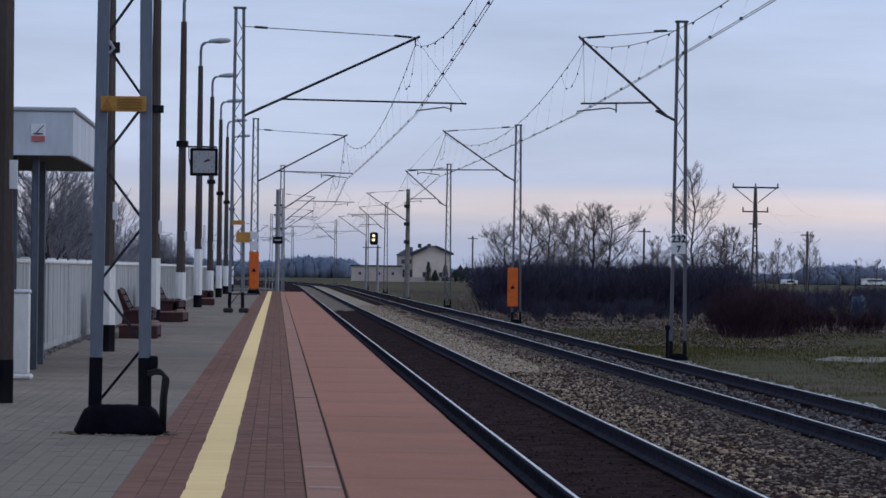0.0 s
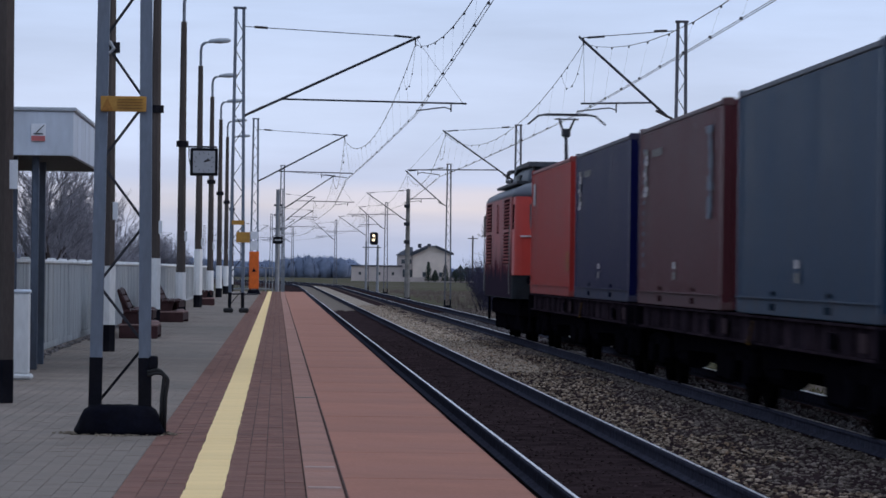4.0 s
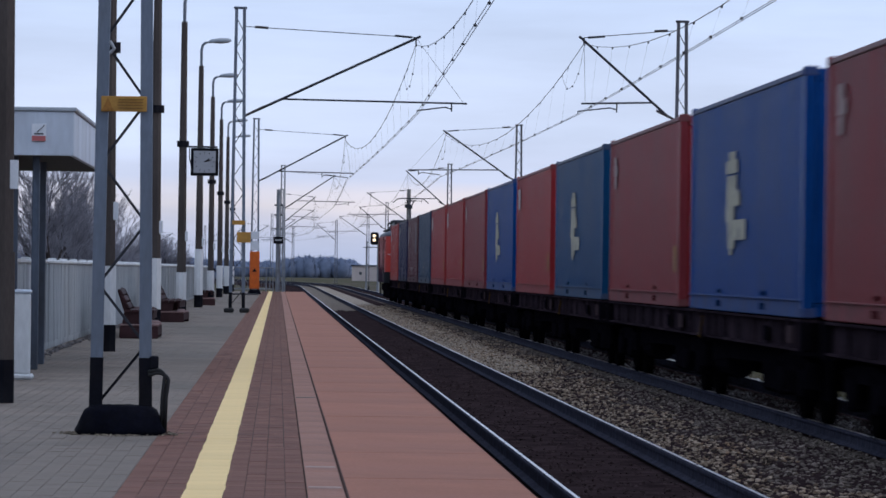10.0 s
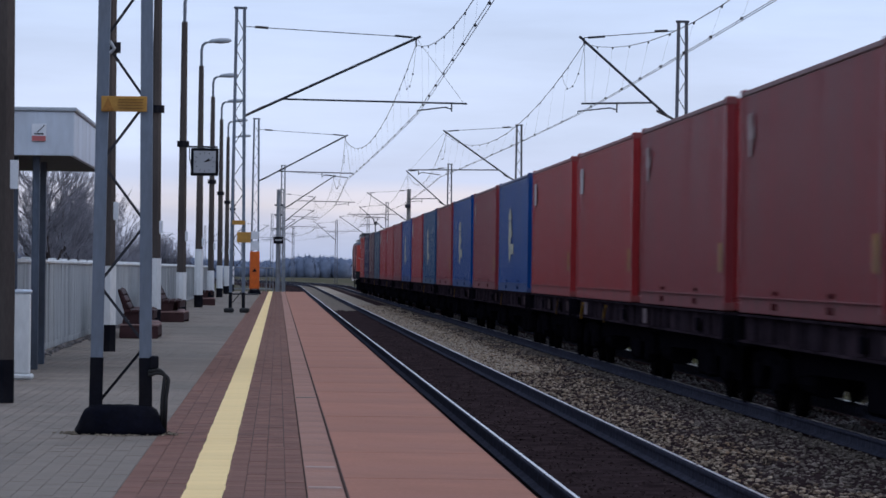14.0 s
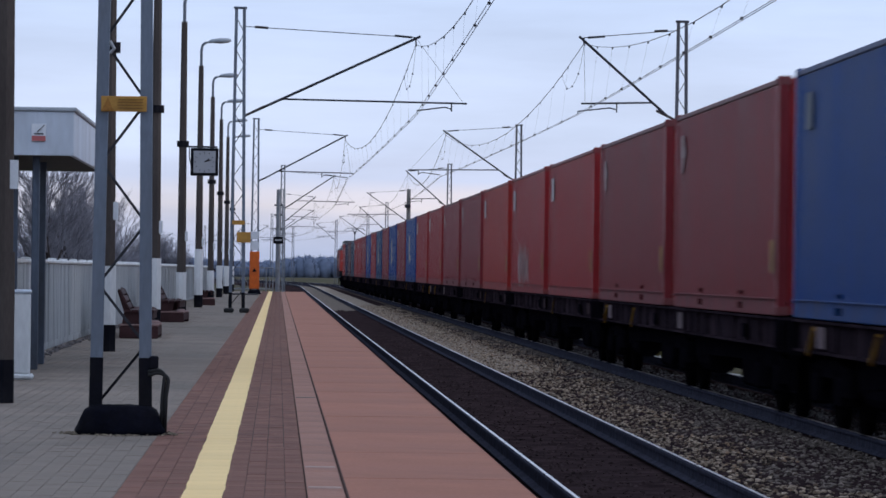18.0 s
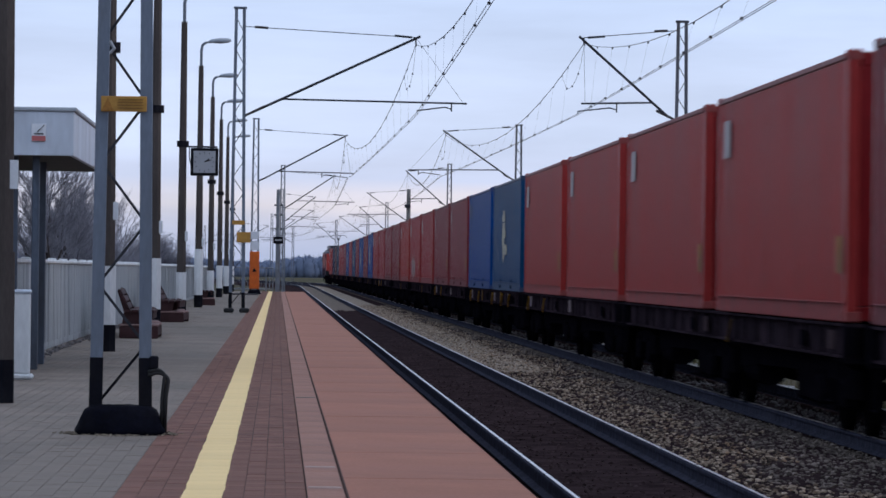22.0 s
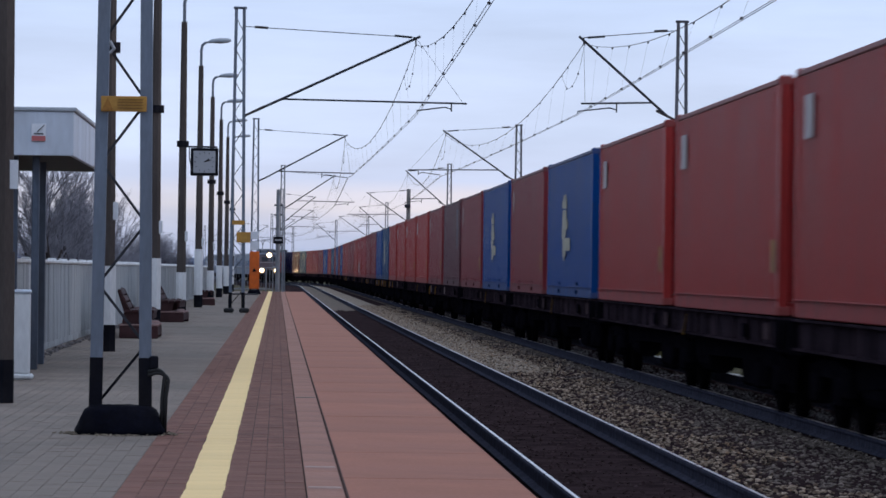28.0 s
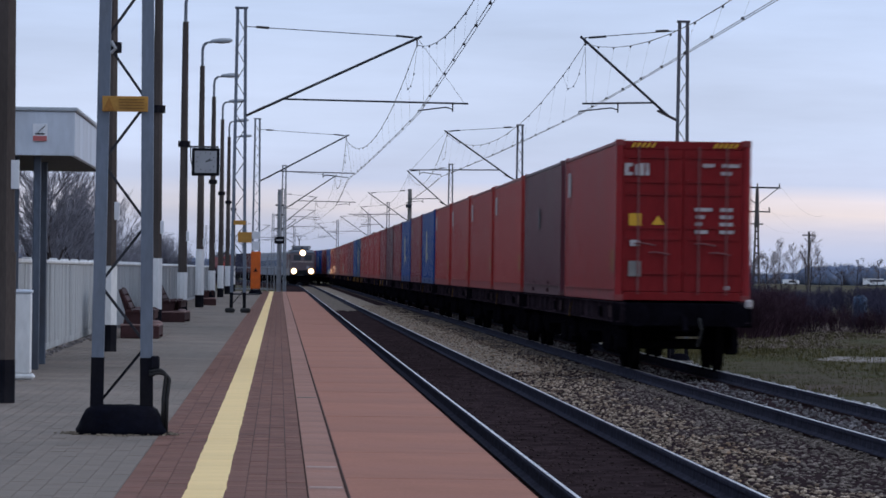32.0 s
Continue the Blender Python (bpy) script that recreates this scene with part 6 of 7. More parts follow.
def wagon(half, bogies, label, marked=0):
    t = thing("container_wagon", label, "wagon", "wagons of the train")
    for s in (-1, 1):
        sole = Geo().prism([(s * 1.03, DECK - 0.385), (s * 1.21, DECK - 0.385), (s * 1.21, DECK - 0.355), (s * 1.13, DECK - 0.355), (s * 1.13, DECK - 0.045), (s * 1.21, DECK - 0.045), (s * 1.21, DECK - 0.015), (s * 1.03, DECK - 0.015)], -half, half)
        beam = part("sole_bar", sole, WAGON_STEEL, t, "dusty brown side beam")
        if s < 0:
            n = int(half * 2 / 1.5)
            for k in range(n):
                part("web_plate", Geo().box((-1.145, -half + 0.8 + 1.5 * k, DECK - 0.2), (0.04, 0.06 + 0.5 * (k % 3 == 0), 0.30), 0.006), WAGON_STEEL, beam)
            for y in (half - 2.3, -1.5, -8.0)[:marked + 1] if marked else (-half + 1.3, half * 0.05):
                part("white_marking", Geo().box((-1.195, y, DECK - 0.20), (0.012, 0.62, 0.24) if marked else (0.012, 0.5, 0.2)), WHITE_MARK if marked else FAINT_MARK, beam, "dull pinkish-white data panel")
            for y, wide in {0: ((-2.6, 0.016),), 1: ((half - 1.9, 0.032), (half - 7.2, 0.024)), 2: ((half - 1.9, 0.034), (half - 6.6, 0.03), (-0.9, 0.034), (-5.4, 0.034), (-8.6, 0.03))}[marked]:
                part("brake_lever", Geo().tube([(-1.215, y + 0.42, DECK - 0.40), (-1.23, y + 0.16, DECK - 0.30), (-1.22, y - 0.08, DECK - 0.10)], wide, 5).box((-1.215, y + 0.40, DECK - 0.37), (0.03, 0.16, 0.07), 0.01), YELLOW_PAINT if marked else OCHRE, beam, "dirty yellow brake lever")
            if marked == 2:
                for y in (half - 8.2, -4.6):
                    part("yellow_plate", Geo().box((-1.20, y, DECK - 0.20), (0.014, 0.16, 0.30)), YELLOW_PAINT, beam, "dirty yellow upright plate")
            for y in (-half + 3.6, 2.4):
                part("grey_pad", Geo().box((-1.19, y, DECK - 0.22), (0.03, 0.35, 0.18), 0.01), UNDER, beam)
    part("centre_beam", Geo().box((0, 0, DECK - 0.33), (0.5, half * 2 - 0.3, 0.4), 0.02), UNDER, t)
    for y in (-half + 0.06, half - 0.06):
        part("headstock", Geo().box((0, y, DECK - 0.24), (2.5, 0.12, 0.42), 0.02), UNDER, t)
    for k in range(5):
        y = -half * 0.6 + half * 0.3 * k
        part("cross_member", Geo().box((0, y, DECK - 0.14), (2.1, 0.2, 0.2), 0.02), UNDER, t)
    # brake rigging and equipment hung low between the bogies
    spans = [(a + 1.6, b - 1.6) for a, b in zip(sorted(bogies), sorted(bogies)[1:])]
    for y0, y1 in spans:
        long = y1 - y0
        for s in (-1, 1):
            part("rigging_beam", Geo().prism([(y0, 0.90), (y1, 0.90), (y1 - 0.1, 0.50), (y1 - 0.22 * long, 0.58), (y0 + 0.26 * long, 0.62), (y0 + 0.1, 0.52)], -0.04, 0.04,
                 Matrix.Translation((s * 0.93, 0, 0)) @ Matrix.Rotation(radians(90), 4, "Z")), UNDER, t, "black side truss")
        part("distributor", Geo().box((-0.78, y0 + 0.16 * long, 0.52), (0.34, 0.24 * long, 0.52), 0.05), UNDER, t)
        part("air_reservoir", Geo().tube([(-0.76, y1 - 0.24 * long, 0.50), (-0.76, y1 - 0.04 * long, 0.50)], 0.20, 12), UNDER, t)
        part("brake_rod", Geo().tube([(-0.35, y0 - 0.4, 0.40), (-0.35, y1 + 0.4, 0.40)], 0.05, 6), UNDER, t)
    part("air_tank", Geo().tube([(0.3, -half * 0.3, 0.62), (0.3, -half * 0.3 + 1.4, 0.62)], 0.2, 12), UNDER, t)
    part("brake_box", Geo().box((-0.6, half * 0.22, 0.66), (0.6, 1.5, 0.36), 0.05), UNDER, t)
    for e in (-1, 1):
        for s in (-1, 1):
            part("buffer", BUFFER_MESH, None, t, m=pose(s * 0.875, e * half, 1.02, 0, 0, 0 if e < 0 else 180))
        part("step", STEP_MESH, None, t, m=pose(-1.14, e * (half - 0.75) - 0.17, DECK - 0.4))
        part("coupling", Geo().tube([(0, e * half, 0.98), (0, e * (half + 0.3), 0.9), (0, e * (half + 0.5), 0.72)], 0.05, 6), UNDER, t)
        part("brake_hose", Geo().tube([(0.3, e * half, 0.95), (0.32, e * (half + 0.22), 0.75), (0.25, e * (half + 0.12), 0.45)], 0.028, 6), BLACK_RUBBER, t)
    for y in bogies:
        bg = part("bogie", BOGIE_MESH, None, t, "black sprung bogie", m=pose(0, y, 0))
        for a in (-0.9, 0.9):
            part("axle", AXLE_MESH, None, bg, m=pose(0, a, 0.46))
            for s in (-1, 1):
                part("wheel", WHEEL_MESH, None, bg, m=pose(s * 0.7535, a, 0.46, 0, 0, 180 if s > 0 else 0))
    return t


C_AT = [-0.00, 13.68, 27.59, 41.56, 55.39, 69.08, 82.69, 96.36, 110.20, 124.10, 137.98, 151.88, 165.87, 179.83, 193.72, 207.61, 221.46, 235.29, 249.19, 263.12, 276.95,
        290.72, 304.46, 318.16, 331.92, 345.90, 359.95, 373.79, 387.60, 401.60, 415.55, 429.23, 442.79, 456.40, 470.19, 484.22, 498.19, 511.82, 525.33, 538.93, 552.59]
pairs = [(k, k + 1) for k in range(0, 14, 2)] + [(14,)] + [(k, k + 1) for k in range(15, 41, 2)]
RED_L, MAR_L, BLU_L = "red steel shipping container with pale markings on a wagon", "maroon steel shipping container with pale markings on a wagon", "blue steel shipping container with a cream company mark"
W_, R, BR, M_ = ("warm_red", "tag", "warm red steel shipping container with pale markings on a wagon"), ("red", "tag", RED_L), ("bright_red", "tag", "bright red steel shipping container on a wagon"), ("maroon", "tag", MAR_L)
BL, DB = ("blue", "logo", BLU_L), ("dark_blue", "logo", "dark blue steel shipping container with a cream company mark")
LOADS = [BR, ("navy", "script plate", "navy blue steel shipping container with pale markings"), ("brown", "script column plate", "brown-red steel shipping container with rows of markings"),
         ("slate_blue", "plate", "slate blue weathered steel shipping container"), R, R, M_, BL, R, DB, M_, BL, M_, BL, R, R, M_, M_, BR,
         ("red", "tag spray", "red steel shipping container with grey spray marks"), R, M_, M_, ("blue", "faint", "plain blue steel shipping container"), DB, W_, W_, W_, W_, M_,
         ("grey_brown", "column", "grey-brown steel shipping container with faded bars"), M_, BL, M_, BL, W_, W_, W_, W_,
         ("grey_brown", "disc", "purplish grey-brown steel shipping container with a dark emblem"), ("red", "tag", "red steel shipping container with doors, yellow stickers at its end")]
moving = []
models, flats = {}, {}
for group_ in pairs:
    mean = sum(C_AT[k] for k in group_) / len(group_)
    spots = {k: C_AT[k] for k in group_}
    half = 13.12 if len(group_) == 2 else 6.45
    marked = {15: 1, 21: 1, 23: 2, 25: 1, 29: 1}.get(group_[0], 0)
    key = (len(group_), marked)
    if key not in flats:
        w_ = flats[key] = wagon(half, (-half + 2.05, 0, half - 2.05) if key[0] == 2 else (-half + 2.05, half - 2.05), "long brown flat wagon with yellow levers carrying shipping containers" if marked else "long brown flat wagon carrying shipping containers", marked)
    else:
        w_ = copy_thing(flats[key], pose(0, 0, 0))
    if group_[-1] == 40:
        part("tail_lamp", Geo().box((1.17, -half - 0.09, DECK - 0.03), (0.13, 0.08, 0.16), 0.03), PALE, w_, "pale tail lamp")
        part("tail_lamp_bracket", Geo().box((1.17, -half - 0.04, DECK - 0.16), (0.05, 0.06, 0.20), 0.01), UNDER, w_)
    moving.append((w_, FAR_X, HEAD0 - mean - CL / 2, SPEED, 0.0))
    for k in group_:
        spec = LOADS[k]
        key2 = spec if k != 40 else "tail"
        if key2 not in models:
            c_ = models[key2] = container(*spec, end_marks=k == 40)
        else:
            c_ = copy_thing(models[key2], pose(0, 0, 0))
        moving.append((c_, FAR_X, HEAD0 - spots[k] - CL / 2, SPEED, DECK))

# ---- electric locomotive at the head ----
LOCO_RED = mat("faded_pinkish_red_loco_paint", (0.335, 0.080, 0.077), 0.45, vary=0.12, grain=1.2, fine=20, bump=0.05, dirt=(0.13, 0.075, 0.075), dirt_amount=0.35, stretch=(1, 1, 0.4), spec=0.05)
LOCO_ORANGE = mat("bright_orange_red_cab_paint", (0.42, 0.036, 0.026), 0.45, vary=0.08, grain=2)
LOCO_GREY = mat("dusty_grey_loco_skirt", (0.015, 0.018, 0.022), 0.7, vary=0.3, grain=2, dirt=(0.026, 0.024, 0.026), spec=0.02)
LOUVRE_PAINT = mat("dusty_dark_red_louvre_paint", (0.300, 0.120, 0.120), 0.8, vary=0.25, grain=3, spec=0.0)
GRILLE = mat("dark_maroon_grille", (0.040, 0.015, 0.018), 0.85, vary=0.3, spec=0.0)
ROOF_HOOD = mat("blue_grey_roof_hood", (0.058, 0.070, 0.095), 0.55, vary=0.25, grain=1.5, dirt=(0.03, 0.03, 0.035))
LOCO_ROOF = mat("grey_loco_roof", (0.092, 0.105, 0.135), 0.6, vary=0.2, grain=2, dirt=(0.06, 0.06, 0.065))


def brake_dust(material, z_low, z_high, colour):
    """Ragged coat of brown brake dust on the lower body."""
    n, l = material.node_tree.nodes, material.node_tree.links
    b = n["Principled BSDF"]
    old = b.inputs["Base Color"].links[0].from_socket
    co, sep, cloud = n.new("ShaderNodeTexCoord"), n.new("ShaderNodeSeparateXYZ"), n.new("ShaderNodeTexNoise")
    cloud.inputs["Scale"].default_value, cloud.inputs["Detail"].default_value = 1.1, 6.0
    l.new(co.outputs["Object"], sep.inputs[0])
    l.new(co.outputs["Object"], cloud.inputs["Vector"])
    lift = n.new("ShaderNodeMath")
    lift.operation, lift.inputs[1].default_value = "MULTIPLY_ADD", 1.3
    l.new(cloud.outputs["Fac"], lift.inputs[0])
    l.new(sep.outputs["Z"], lift.inputs[2])
    rng = n.new("ShaderNodeMapRange")
    rng.inputs["From Min"].default_value, rng.inputs["From Max"].default_value = z_low + 0.65, z_high + 0.65
    rng.inputs["To Min"].default_value, rng.inputs["To Max"].default_value = 0.98, 0.0
    l.new(lift.outputs[0], rng.inputs["Value"])
    mx = n.new("ShaderNodeMixRGB")
    mx.inputs["Color2"].default_value = (*colour, 1)
    l.new(rng.outputs[0], mx.inputs["Fac"])
    l.new(old, mx.inputs["Color1"])
    l.new(mx.outputs[0], b.inputs["Base Color"])
    # the dust is matt
    matt = n.new("ShaderNodeMapRange")
    matt.inputs["To Min"].default_value, matt.inputs["To Max"].default_value = b.inputs["Specular IOR Level"].default_value, 0.0
    matt.inputs["From Max"].default_value = 0.7
    l.new(rng.outputs[0], matt.inputs["Value"])
    l.new(matt.outputs[0], b.inputs["Specular IOR Level"])


brake_dust(LOCO_RED, 1.62, 2.66, (0.0310, 0.0255, 0.0380))


def rounded_plan(half_w, y0, y1, rad, z, inset=0.0, n=5):
    """Plan of a body with rounded corners at height z."""
    pts = []
    hw, a0, a1 = half_w - inset, y0 + inset, y1 - inset
    for cx, cy, st in ((hw - rad, a1 - rad, 0), (-hw + rad, a1 - rad, 90), (-hw + rad, a0 + rad, 180), (hw - rad, a0 + rad, 270)):
        for k in range(n + 1):
            a = radians(st + 90 * k / n)
            pts.append((cx + rad * math.cos(a), cy + rad * math.sin(a), z))
    return pts


def locomotive(label, side_paint, cab_paint, length, raised, lit):
    """Electric locomotive, its middle at the origin, rails at z = 0."""
    h = length / 2
    t = thing("electric_locomotive", label, "locomotive", "locomotives")
    part("skirt", Geo().loft([rounded_plan(1.45, -h, h, 0.35, z) for z in (1.08, 1.66)]), LOCO_GREY, t, "dusty grey lower body", smooth=False)
    body = part("body_shell", Geo().loft([rounded_plan(1.456, -h + 0.72, h - 0.55, 0.30, z) for z in (1.10, 3.62)]), side_paint, t)
    for e in (-1, 1):
        y_in, y_out = (h - 1.2, h) if e > 0 else (-h, -h + 1.2)
        part("cab_front", Geo().loft([rounded_plan(1.43, y_in, y_out, 0.20, 1.668), rounded_plan(1.43, y_in, y_out, 0.20, 2.6), rounded_plan(1.40, y_in + (0.1 if e < 0 else 0), y_out - (0.1 if e > 0 else 0), 0.20, 3.60)]), cab_paint, t, "brightly painted cab front")
    roof = [rounded_plan(1.46, -h + 0.05, h - 0.05, 0.62, 3.60), rounded_plan(1.38, -h + 0.12, h - 0.12, 0.62, 3.78), rounded_plan(1.10, -h + 0.4, h - 0.4, 0.60, 3.93), rounded_plan(0.6, -h + 0.9, h - 0.9, 0.5, 4.0)]
    part("roof", Geo().loft(roof), LOCO_ROOF, t, "grey curved roof", smooth=True)
    for s in (-1, 1):
        for yc in (h - 2.7, h - 10.75):
            for z0, z1 in ((1.94, 2.74), (2.82, 3.57)):
                lv = part("louvre", Geo().box((s * 1.455, yc, (z0 + z1) / 2), (0.03, 2.2, z1 - z0), 0.006), GRILLE, t, "dark louvred grille")
                n = int((z1 - z0) / 0.085)
                for k in range(n):
                    part("louvre_slat", Geo().box((s * 1.478, yc, z0 + 0.05 + 0.085 * k), (0.034, 2.1, 0.036), 0, Matrix.Rotation(s * 0.5, 3, "Y")), LOUVRE_PAINT, lv)
        slit = part("slit_window", Geo().box((s * 1.455, h - 6.98, 3.12), (0.03, 0.46, 0.70), 0.01), LOUVRE_PAINT, t, "narrow dull side window")
        part("window_reveal", Geo().box((s * 1.457, h - 6.62, 3.12), (0.03, 0.24, 0.76), 0.008).box((s * 1.457, h - 6.9, 2.76), (0.03, 0.5, 0.03), 0.006), GRILLE, slit, "dark red window edge")
        part("door", Geo().box((s * 1.452, -h + 1.35, 2.55), (0.02, 0.62, 1.9), 0.008), side_paint, t)
        for e in (-1, 1):
            part("door_handrail", Geo().tube([(s * 1.50, e * (h - 0.92), 1.2), (s * 1.50, e * (h - 0.92), 2.9)], 0.014, 5), GREY_PLATE, t, "dull grey handrail")
            part("cab_window", Geo().box((s * 1.415, e * (h - 0.52), 3.1), (0.04, 0.42, 0.62), 0.015), UNDER, t, "dark cab side window")
            if e > 0:
                part("mirror", Geo().box((s * 1.455, e * (h - 0.34), 3.0), (0.08, 0.08, 0.60), 0.03), GREY_PLATE, t, "dull grey mirror housing")
    for e in (-1, 1):
        for s in (-1, 1):
            part("windscreen", Geo().box((s * 0.62, e * (h + 0.0 - 0.05), 3.1), (0.86, 0.08, 0.66), 0.03), PANE, t, "dark cab windscreen")
            on = lit and e > 0
            part("headlight", Geo().tube([(s * 1.0, e * (h - 0.06), 1.55), (s * 1.0, e * (h + 0.05), 1.55)], 0.21 if lit else 0.12, 14), glow("lit_headlamp", (1.0, 0.74, 0.42), 60.0) if on and "lit_headlamp" not in bpy.data.materials else bpy.data.materials["lit_headlamp"] if on else UNDER, t, "bright lit headlamp" if on else "")
            part("buffer", BUFFER_MESH, None, t, m=pose(s * 0.875, e * (h - 0.02), 1.02, 0, 0, 0 if e < 0 else 180))
        part("handrail", Geo().tube([(-1.28, e * (h + 0.05), 2.62), (1.28, e * (h + 0.05), 2.62)], 0.026, 5), PALE, t, "white grab rail across the cab")
        part("front_plate", Geo().box((-0.62, e * (h + 0.015), 2.0), (0.34, 0.02, 0.36), 0.004), CLOCK_FACE, t, "pale plate")
        part("top_lamp", Geo().tube([(0, e * (h - 0.25), 3.66), (0, e * (h - 0.02), 3.66)], 0.22 if lit else 0.12, 14), bpy.data.materials["lit_headlamp"] if lit and e > 0 else PANE, t)
        for s in (-1, 1):
            part("foot_step", Geo().tube([(s * 1.30, e * (h - 0.15), 1.15), (s * 1.30, e * (h - 0.15), 0.42), (s * 1.30, e * (h - 0.50), 0.42), (s * 1.30, e * (h - 0.50), 1.15)], 0.03, 5), UNDER, t, "black steel foot step")
        part("snow_plough", Geo().prism([(-0.72, 0.26), (0.72, 0.26), (0.80, 0.66), (-0.80, 0.66)], e * (h - 0.05) - 0.04, e * (h - 0.05) + 0.04), UNDER, t)
    if lit:
        # added glowing rings imitate the warm halo round the lit lamps
        ring_glow = glow("lamp_halo", (1.0, 0.52, 0.18), 1.4)
        for x, z, y in ((-1.0, 1.55, h + 0.03), (1.0, 1.55, h + 0.03), (0.0, 3.66, h - 0.04)):
            part("reflector_ring", Geo().tube([(x, y - 0.12, z), (x, y, z)], 0.36, 16), ring_glow, t, "added warm glowing ring for the lamp halo")
    part("underframe", Geo().box((0, 0, 0.82), (2.5, length - 1.2, 0.4), 0.04), UNDER, t)
    part("equipment_box", Geo().box((0, 0, 0.55), (2.2, 2.4, 0.5), 0.05), UNDER, t)
    for y in (-h + 3.2, h - 3.2):
        bg = part("bogie", BOGIE_MESH, None, t, "black bogie", m=pose(0, y, 0.02) @ Matrix.Diagonal((1, 1.35, 1.15, 1)))
        for a in (-1.1, 1.1):
            for s in (-1, 1):
                part("wheel", WHEEL_MESH, None, t, m=pose(s * 0.7535, y + a, 0.55, 0, 0, 180 if s > 0 else 0) @ Matrix.Diagonal((1, 1.19, 1.19, 1)))
    for y in (-h + 3.2, h - 3.2):
        for s in (-1, 1):
            part("brake_gear", Geo().box((s * 1.08, y, 0.50), (0.10, 3.3, 0.50), 0.04).box((s * 1.02, y - 2.0, 0.46), (0.3, 0.35, 0.5), 0.05).box((s * 1.02, y + 2.0, 0.46), (0.3, 0.35, 0.5), 0.05), UNDER, t)
    # roof gear
    part("roof_hood", Geo().loft([rounded_plan(0.95, -4.4, 2.5, 0.25, 3.93), rounded_plan(0.95, -4.4, 2.5, 0.25, 4.12), rounded_plan(0.92, -4.3, 2.3, 0.25, 4.28), rounded_plan(0.82, -4.2, 1.7, 0.25, 4.43)]), ROOF_HOOD, t, "blue-grey roof equipment hood", smooth=True)
    part("hood_plate", Geo().prism([(-4.6, 4.40), (-4.5, 4.52), (0.4, 4.52), (1.5, 4.36), (1.5, 4.30), (0.3, 4.44)], -0.95, 0.95, Matrix.Rotation(radians(90), 4, "Z")), STEEL_DARK, t, "dark raised roof plate")
    for yy in (-4.2, -2.9, -1.5, 0.0):
        for s in (-1, 1):
            part("plate_post", Geo().tube([(s * 0.8, yy, 4.1), (s * 0.8, yy, 4.42)], 0.06, 7, 0.045), INSULATOR, t)
    for s in (-1, 1):
        part("roof_walk", Geo().box((s * 1.12, -0.5, 3.985), (0.30, length - 4.6, 0.08), 0.015), STEEL_DARK, t)
        part("resistor_box", Geo().box((s * 0.85, -0.9, 4.17), (0.3, 1.2, 0.18), 0.03), STEEL_DARK, t)
        part("bus_bar", Geo().tube([(s * 0.95, 2.2, 4.16), (s * 0.97, 3.0, 4.18), (s * 0.97, 4.3, 4.20), (s * 0.97, 4.35, 4.34), (s * 0.97, 3.4, 4.44), (s * 0.95, 2.0, 4.42)], 0.055, 6), STEEL_DARK, t)
    for yy, up in ((-h + 2.35, raised), (h - 3.3, False)):
        base = part("pantograph_base", Geo().box((0, yy, 4.10), (1.3, 1.2, 0.06), 0.01).tube([(-0.6, yy - 0.5, 3.95), (-0.6, yy - 0.5, 4.10)], 0.05, 6).tube([(0.6, yy + 0.5, 3.95), (0.6, yy + 0.5, 4.10)], 0.05, 6), STEEL_DARK, t)
        top = 5.72 if up else 4.36
        knee = (yy + (0.22 if up else 1.1), top - 0.46 if up else 4.24)
        lower = part("lower_arm", Geo().tube([(0, yy - 0.15, 4.13), (0, knee[0], knee[1])], 0.055, 6, 0.045).box((0, knee[0], knee[1]), (0.22, 0.2, 0.22), 0.04), STEEL_DARK, t)
        part("upper_arm", Geo().tube([(-0.06, knee[0], knee[1]), (-0.20, yy, top - 0.10)], 0.03, 5).tube([(0.06, knee[0], knee[1]), (0.20, yy, top - 0.10)], 0.03, 5), STEEL_DARK, t)
        part("collector_head", Geo().tube([(-0.98, yy, top - 0.26), (-0.72, yy, top - 0.04), (-0.5, yy, top), (0.5, yy, top), (0.72, yy, top - 0.04), (0.98, yy, top - 0.26)], 0.025, 6)
             .tube([(-0.6, yy + 0.3, top - 0.01), (0.6, yy + 0.3, top - 0.01)], 0.02, 6).tube([(-0.3, yy - 0.05, top - 0.12), (0.3, yy + 0.1, top - 0.12)], 0.02, 5), STEEL_DARK, t, "raised pantograph head" if up else "")
    return t


loco = locomotive("faded red electric locomotive with grey skirt and raised pantograph", LOCO_RED, LOCO_ORANGE, 13.4, True, False)
moving.append((loco, FAR_X, HEAD0 + 16.5 - 6.7, SPEED, 0.0))

# oncoming train on the platform track
loco2 = locomotive("grey oncoming electric locomotive with three lit headlamps", mat("dull_grey_blue_loco_paint", (0.15, 0.13, 0.14), 0.5, vary=0.12, grain=1.5, dirt=(0.08, 0.07, 0.07)), mat("dull_mauve_grey_cab_paint", (0.13, 0.095, 0.105), 0.5, vary=0.1, grain=2), 15.2, True, True)
COACH = mat("grey_blue_coach_paint", (0.12, 0.15, 0.21), 0.5, vary=0.12, grain=1, dirt=(0.08, 0.08, 0.09))


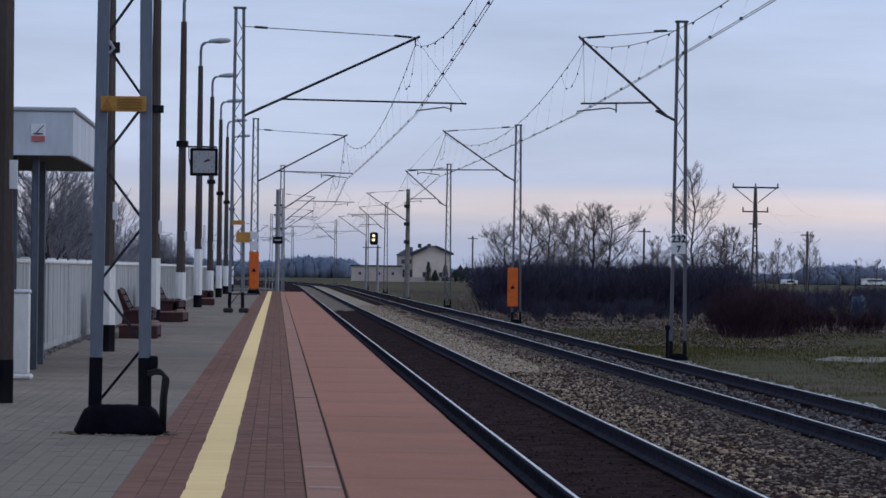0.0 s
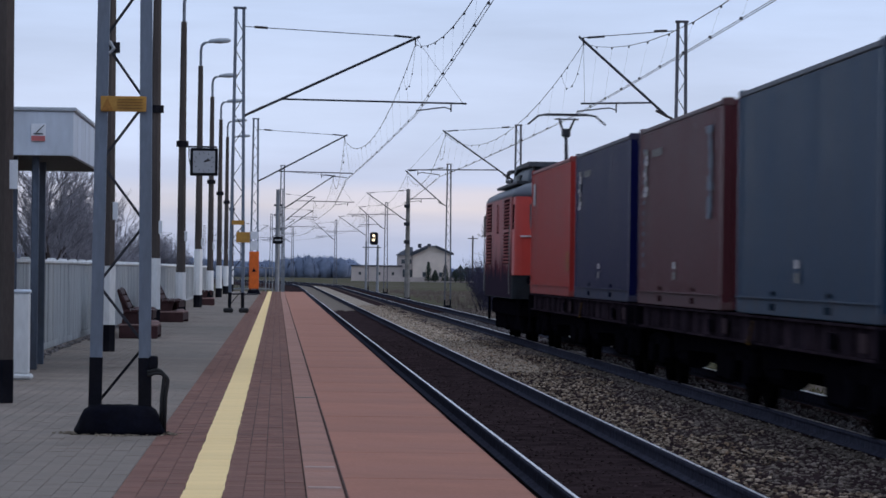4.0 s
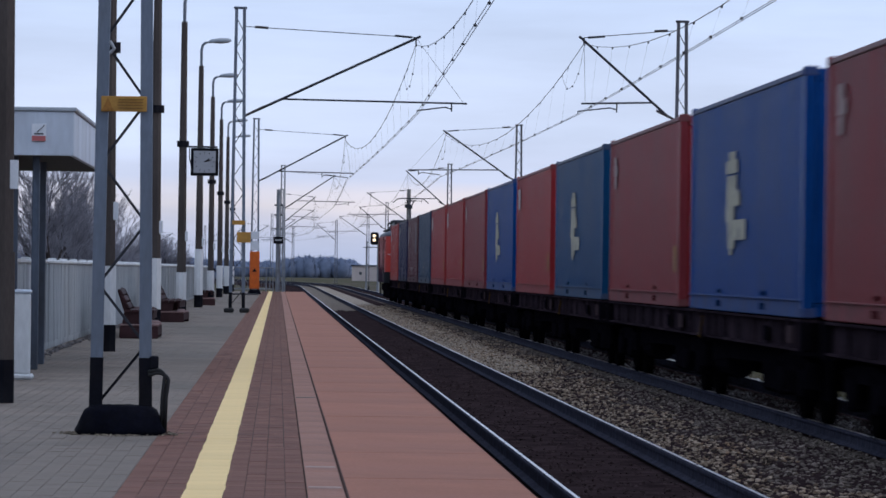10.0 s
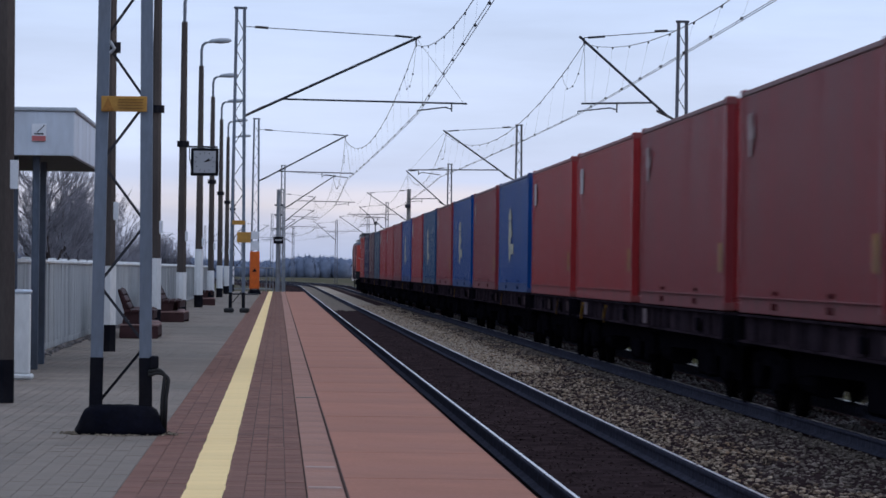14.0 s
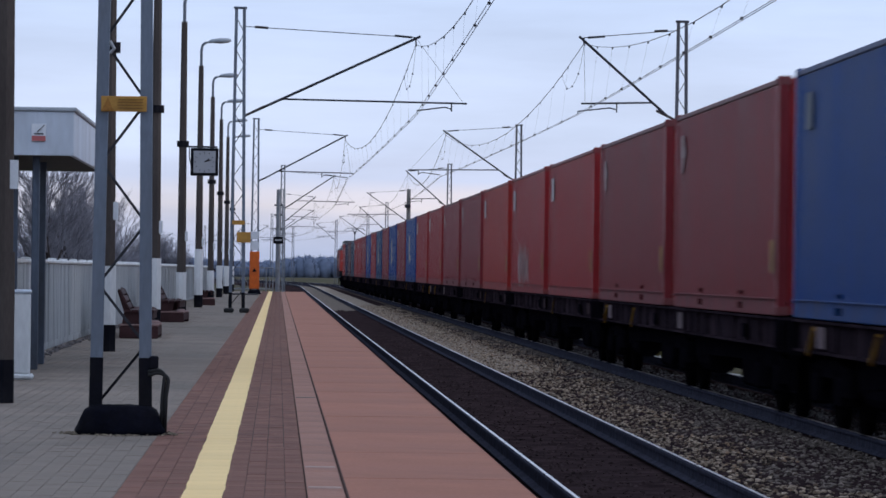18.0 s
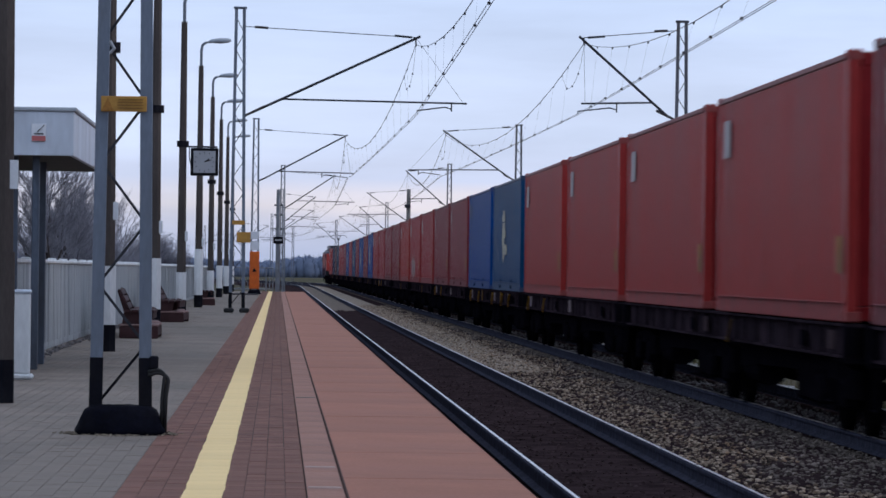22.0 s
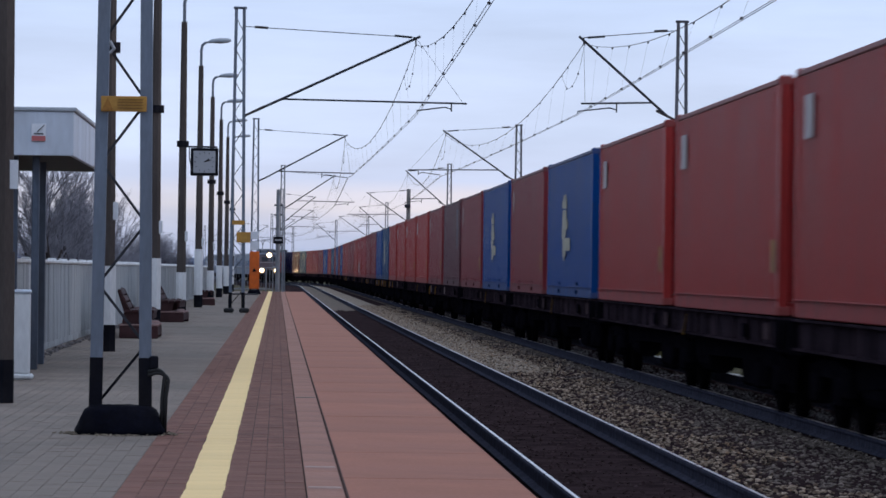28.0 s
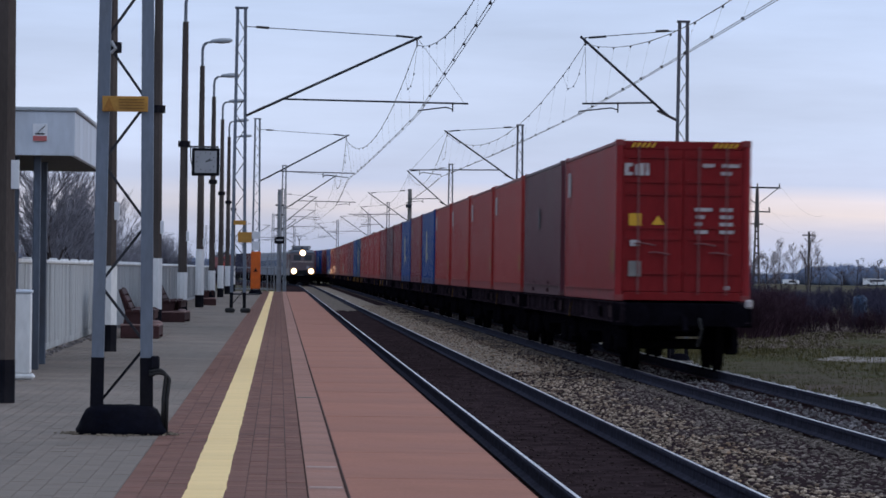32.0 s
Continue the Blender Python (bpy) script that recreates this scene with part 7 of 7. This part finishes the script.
def coach():
    t = thing("railway_coach", "grey-blue passenger coach behind the oncoming locomotive", "coach", "coaches of the oncoming train")
    part("body", Geo().loft([rounded_plan(1.40, -12.0, 12.0, 0.2, 1.0), rounded_plan(1.44, -12.0, 12.0, 0.2, 2.0), rounded_plan(1.40, -12.0, 12.0, 0.2, 3.3)]), COACH, t)
    part("roof", Geo().loft([rounded_plan(1.40, -12.0, 12.0, 0.2, 3.304), rounded_plan(1.15, -11.9, 11.9, 0.2, 3.75), rounded_plan(0.5, -11.8, 11.8, 0.2, 3.95)]), LOCO_ROOF, t)
    part("underframe", Geo().box((0, 0, 0.75), (2.3, 22, 0.45), 0.05), UNDER, t)
    for k in range(9):
        for s in (-1, 1):
            part("window", Geo().box((s * 1.425, -9.6 + 2.4 * k, 2.5), (0.06, 1.3, 0.8), 0.02), PANE, t)
    for y in (-9, 9):
        bg = part("bogie", BOGIE_MESH, None, t, m=pose(0, y, 0))
        for a in (-0.9, 0.9):
            for s in (-1, 1):
                part("wheel", WHEEL_MESH, None, bg, m=pose(s * 0.7535, a, 0.46, 0, 0, 180 if s > 0 else 0))
    return t


def oncoming(t):
    """Place of the oncoming train along the line: it brakes towards the platform."""
    u = 32.0 - t
    return 450.0 + 18.0 * u + 0.61 * u * u if u < 8 else 633.0 + 27.8 * (u - 8)


first = coach()
coaches = [first, copy_thing(first, pose(0, 0, 0)), copy_thing(first, pose(0, 0, 0))]
TURN = pose(0, 0, 0, 0, 0, 180)


def box_row(x0, x1, y0, y1, nx, ny):
    return [(x0 + (x1 - x0) * (i + 0.5) / nx, y0 + (y1 - y0) * (k + 0.5) / ny) for k in range(ny) for i in range(nx)]


# ---- pieces of the platform paving ----
def joined(name, spots, size, z, material, seed, gap=0.001, lift=0.0012):
    r = np.random.RandomState(seed)
    n = len(spots)
    c = np.array(spots)
    hx, hy = size[0] / 2 - gap, size[1] / 2 - gap
    zz = z + r.uniform(-lift, lift, n)
    cor = np.array([(-1, -1), (1, -1), (1, 1), (-1, 1)])
    top = np.concatenate([c[:, None, :] + cor[None] * np.array([hx - 0.002, hy - 0.002]), np.repeat(zz[:, None, None], 4, 1)], 2)
    low = np.concatenate([c[:, None, :] + cor[None] * np.array([hx, hy]), np.repeat(zz[:, None, None] - 0.05, 4, 1)], 2)
    v = np.concatenate([top, low], 1).reshape(-1, 3)
    f0 = np.array([(0, 1, 2, 3), (4, 5, 1, 0), (5, 6, 2, 1), (6, 7, 3, 2), (7, 4, 0, 3)])
    f = (f0[None] + 8 * np.arange(n)[:, None, None]).reshape(-1, 4)
    me = bpy.data.meshes.new(name)
    me.from_pydata(v.tolist(), [], f.tolist())
    me.materials.append(material)
    ob = new(name, me)
    ob.parent = platform
    return tagged(ob, kind="stuff")


def pieces(name, spots, size, z, material, seed, lift=0.0015, slide=0.0):
    r = random.Random(seed)
    me = Geo().box((0, 0, -0.025), (size[0] - 0.003, size[1] - 0.003, 0.05), 0.002).mesh(name, material)
    for x, y in spots:
        part(name, me, None, platform, m=pose(x + r.uniform(-slide, slide), y, z + r.uniform(-lift, lift)))


slab_mesh = Geo().box((0, 0, -0.045), (X_EDGE - X_J2 - 0.012, 2.988, 0.09), 0.008).mesh("edge_slab", SLAB_RED)
for k in range(76):
    part("edge_slab", slab_mesh, None, platform, m=pose((X_EDGE + X_J2) / 2, -28.2 + 3.0 * k, TOP + random.uniform(-0.0012, 0.0012)))
pieces("edging_block", [((X_J1 + X_J2) / 2, 14.5 + k) for k in range(60)], (X_J2 - X_J1 - 0.012, 1.0), TOP, EDGING, 3)
joined("edging_blocks", [((X_J1 + X_J2) / 2, 74.5 + k) for k in range(124)] + [((X_J1 + X_J2) / 2, -29.5 + k) for k in range(44)], (X_J2 - X_J1 - 0.012, 1.0), TOP, EDGING, 4)
pieces("yellow_block", [((X_YL + X_YR) / 2, 14.2 + 0.4 * k) for k in range(150)], (X_YR - X_YL + 0.006, 0.404), TOP + 0.001, YELLOW_LINE, 5, 0.001, 0.0035)
joined("yellow_blocks", [((X_YL + X_YR) / 2, 74.2 + 0.4 * k) for k in range(312)] + [((X_YL + X_YR) / 2, 14.2 - 0.4 * k) for k in range(1, 110)], (X_YR - X_YL + 0.012, 0.412), TOP + 0.001, YELLOW_LINE, 6, lift=0.001, gap=0.001)
for y in (20.3, 22.4, 34.6):
    part("mortar_joint", Geo().box(((X_J1 + X_J2) / 2, y, TOP - 0.004), (X_J2 - X_J1 - 0.03, 0.10 if y < 30 else 0.08, 0.02), 0.004), MORTAR if y < 30 else JOINT, platform, "pale mortar joint between edging blocks" if y < 30 else "")
cw = (X_J1 - X_YR) / 4
lw = (X_YL - X_GREY) / 3
pieces("red_paver", box_row(X_YR, X_J1, 17.0, 25.0, 4, 40), (cw, 0.2), TOP, PAVER_RED, 7)
pieces("red_paver", box_row(X_GREY, X_YL, 17.0, 25.0, 3, 40), (lw, 0.2), TOP, PAVER_RED, 8)
joined("red_pavers", box_row(X_YR, X_J1, 25.0, 199.0, 4, 870) + box_row(X_YR, X_J1, -30, 17.0, 4, 235), (cw, 0.2), TOP, PAVER_RED_FAR, 9)
joined("red_pavers", box_row(X_GREY, X_YL, 25.0, 199.0, 3, 870) + box_row(X_GREY, X_YL, -30, 17.0, 3, 235), (lw, 0.2), TOP, PAVER_RED_FAR, 10)
pieces("grey_paver", box_row(-1.50, X_GREY, 17.6, 24.8, 7, 36), (0.1, 0.2), TOP, PAVER_GREY, 11)
joined("grey_pavers", box_row(-1.50, X_GREY, 24.8, 90, 7, 326) + box_row(X_BACK, -1.50, 17.6, 90, 18, 362), (0.1, 0.2), TOP, PAVER_GREY_FAR, 12)
joined("grey_pavers", box_row(X_BACK, X_GREY, 90, 199, 8, 270) + box_row(X_BACK, X_GREY, -30, 17.6, 8, 120), (0.319, 0.40), TOP, PAVER_GREY_FAR, 13)


# ---- everything that moves ----
def motions():
    for ob, x, s0, v, z in moving:
        walk(ob, track_rows(x, s0, v, z))
    walk(loco2, [(t, on_track(NEAR_X, oncoming(t) + 7.6) @ TURN) for t in range(33)])
    for k, ob in enumerate(coaches):
        walk(ob, [(t, on_track(NEAR_X, oncoming(t) + 16.4 + 12.6 + 25.2 * k)) for t in range(33)])


motions()
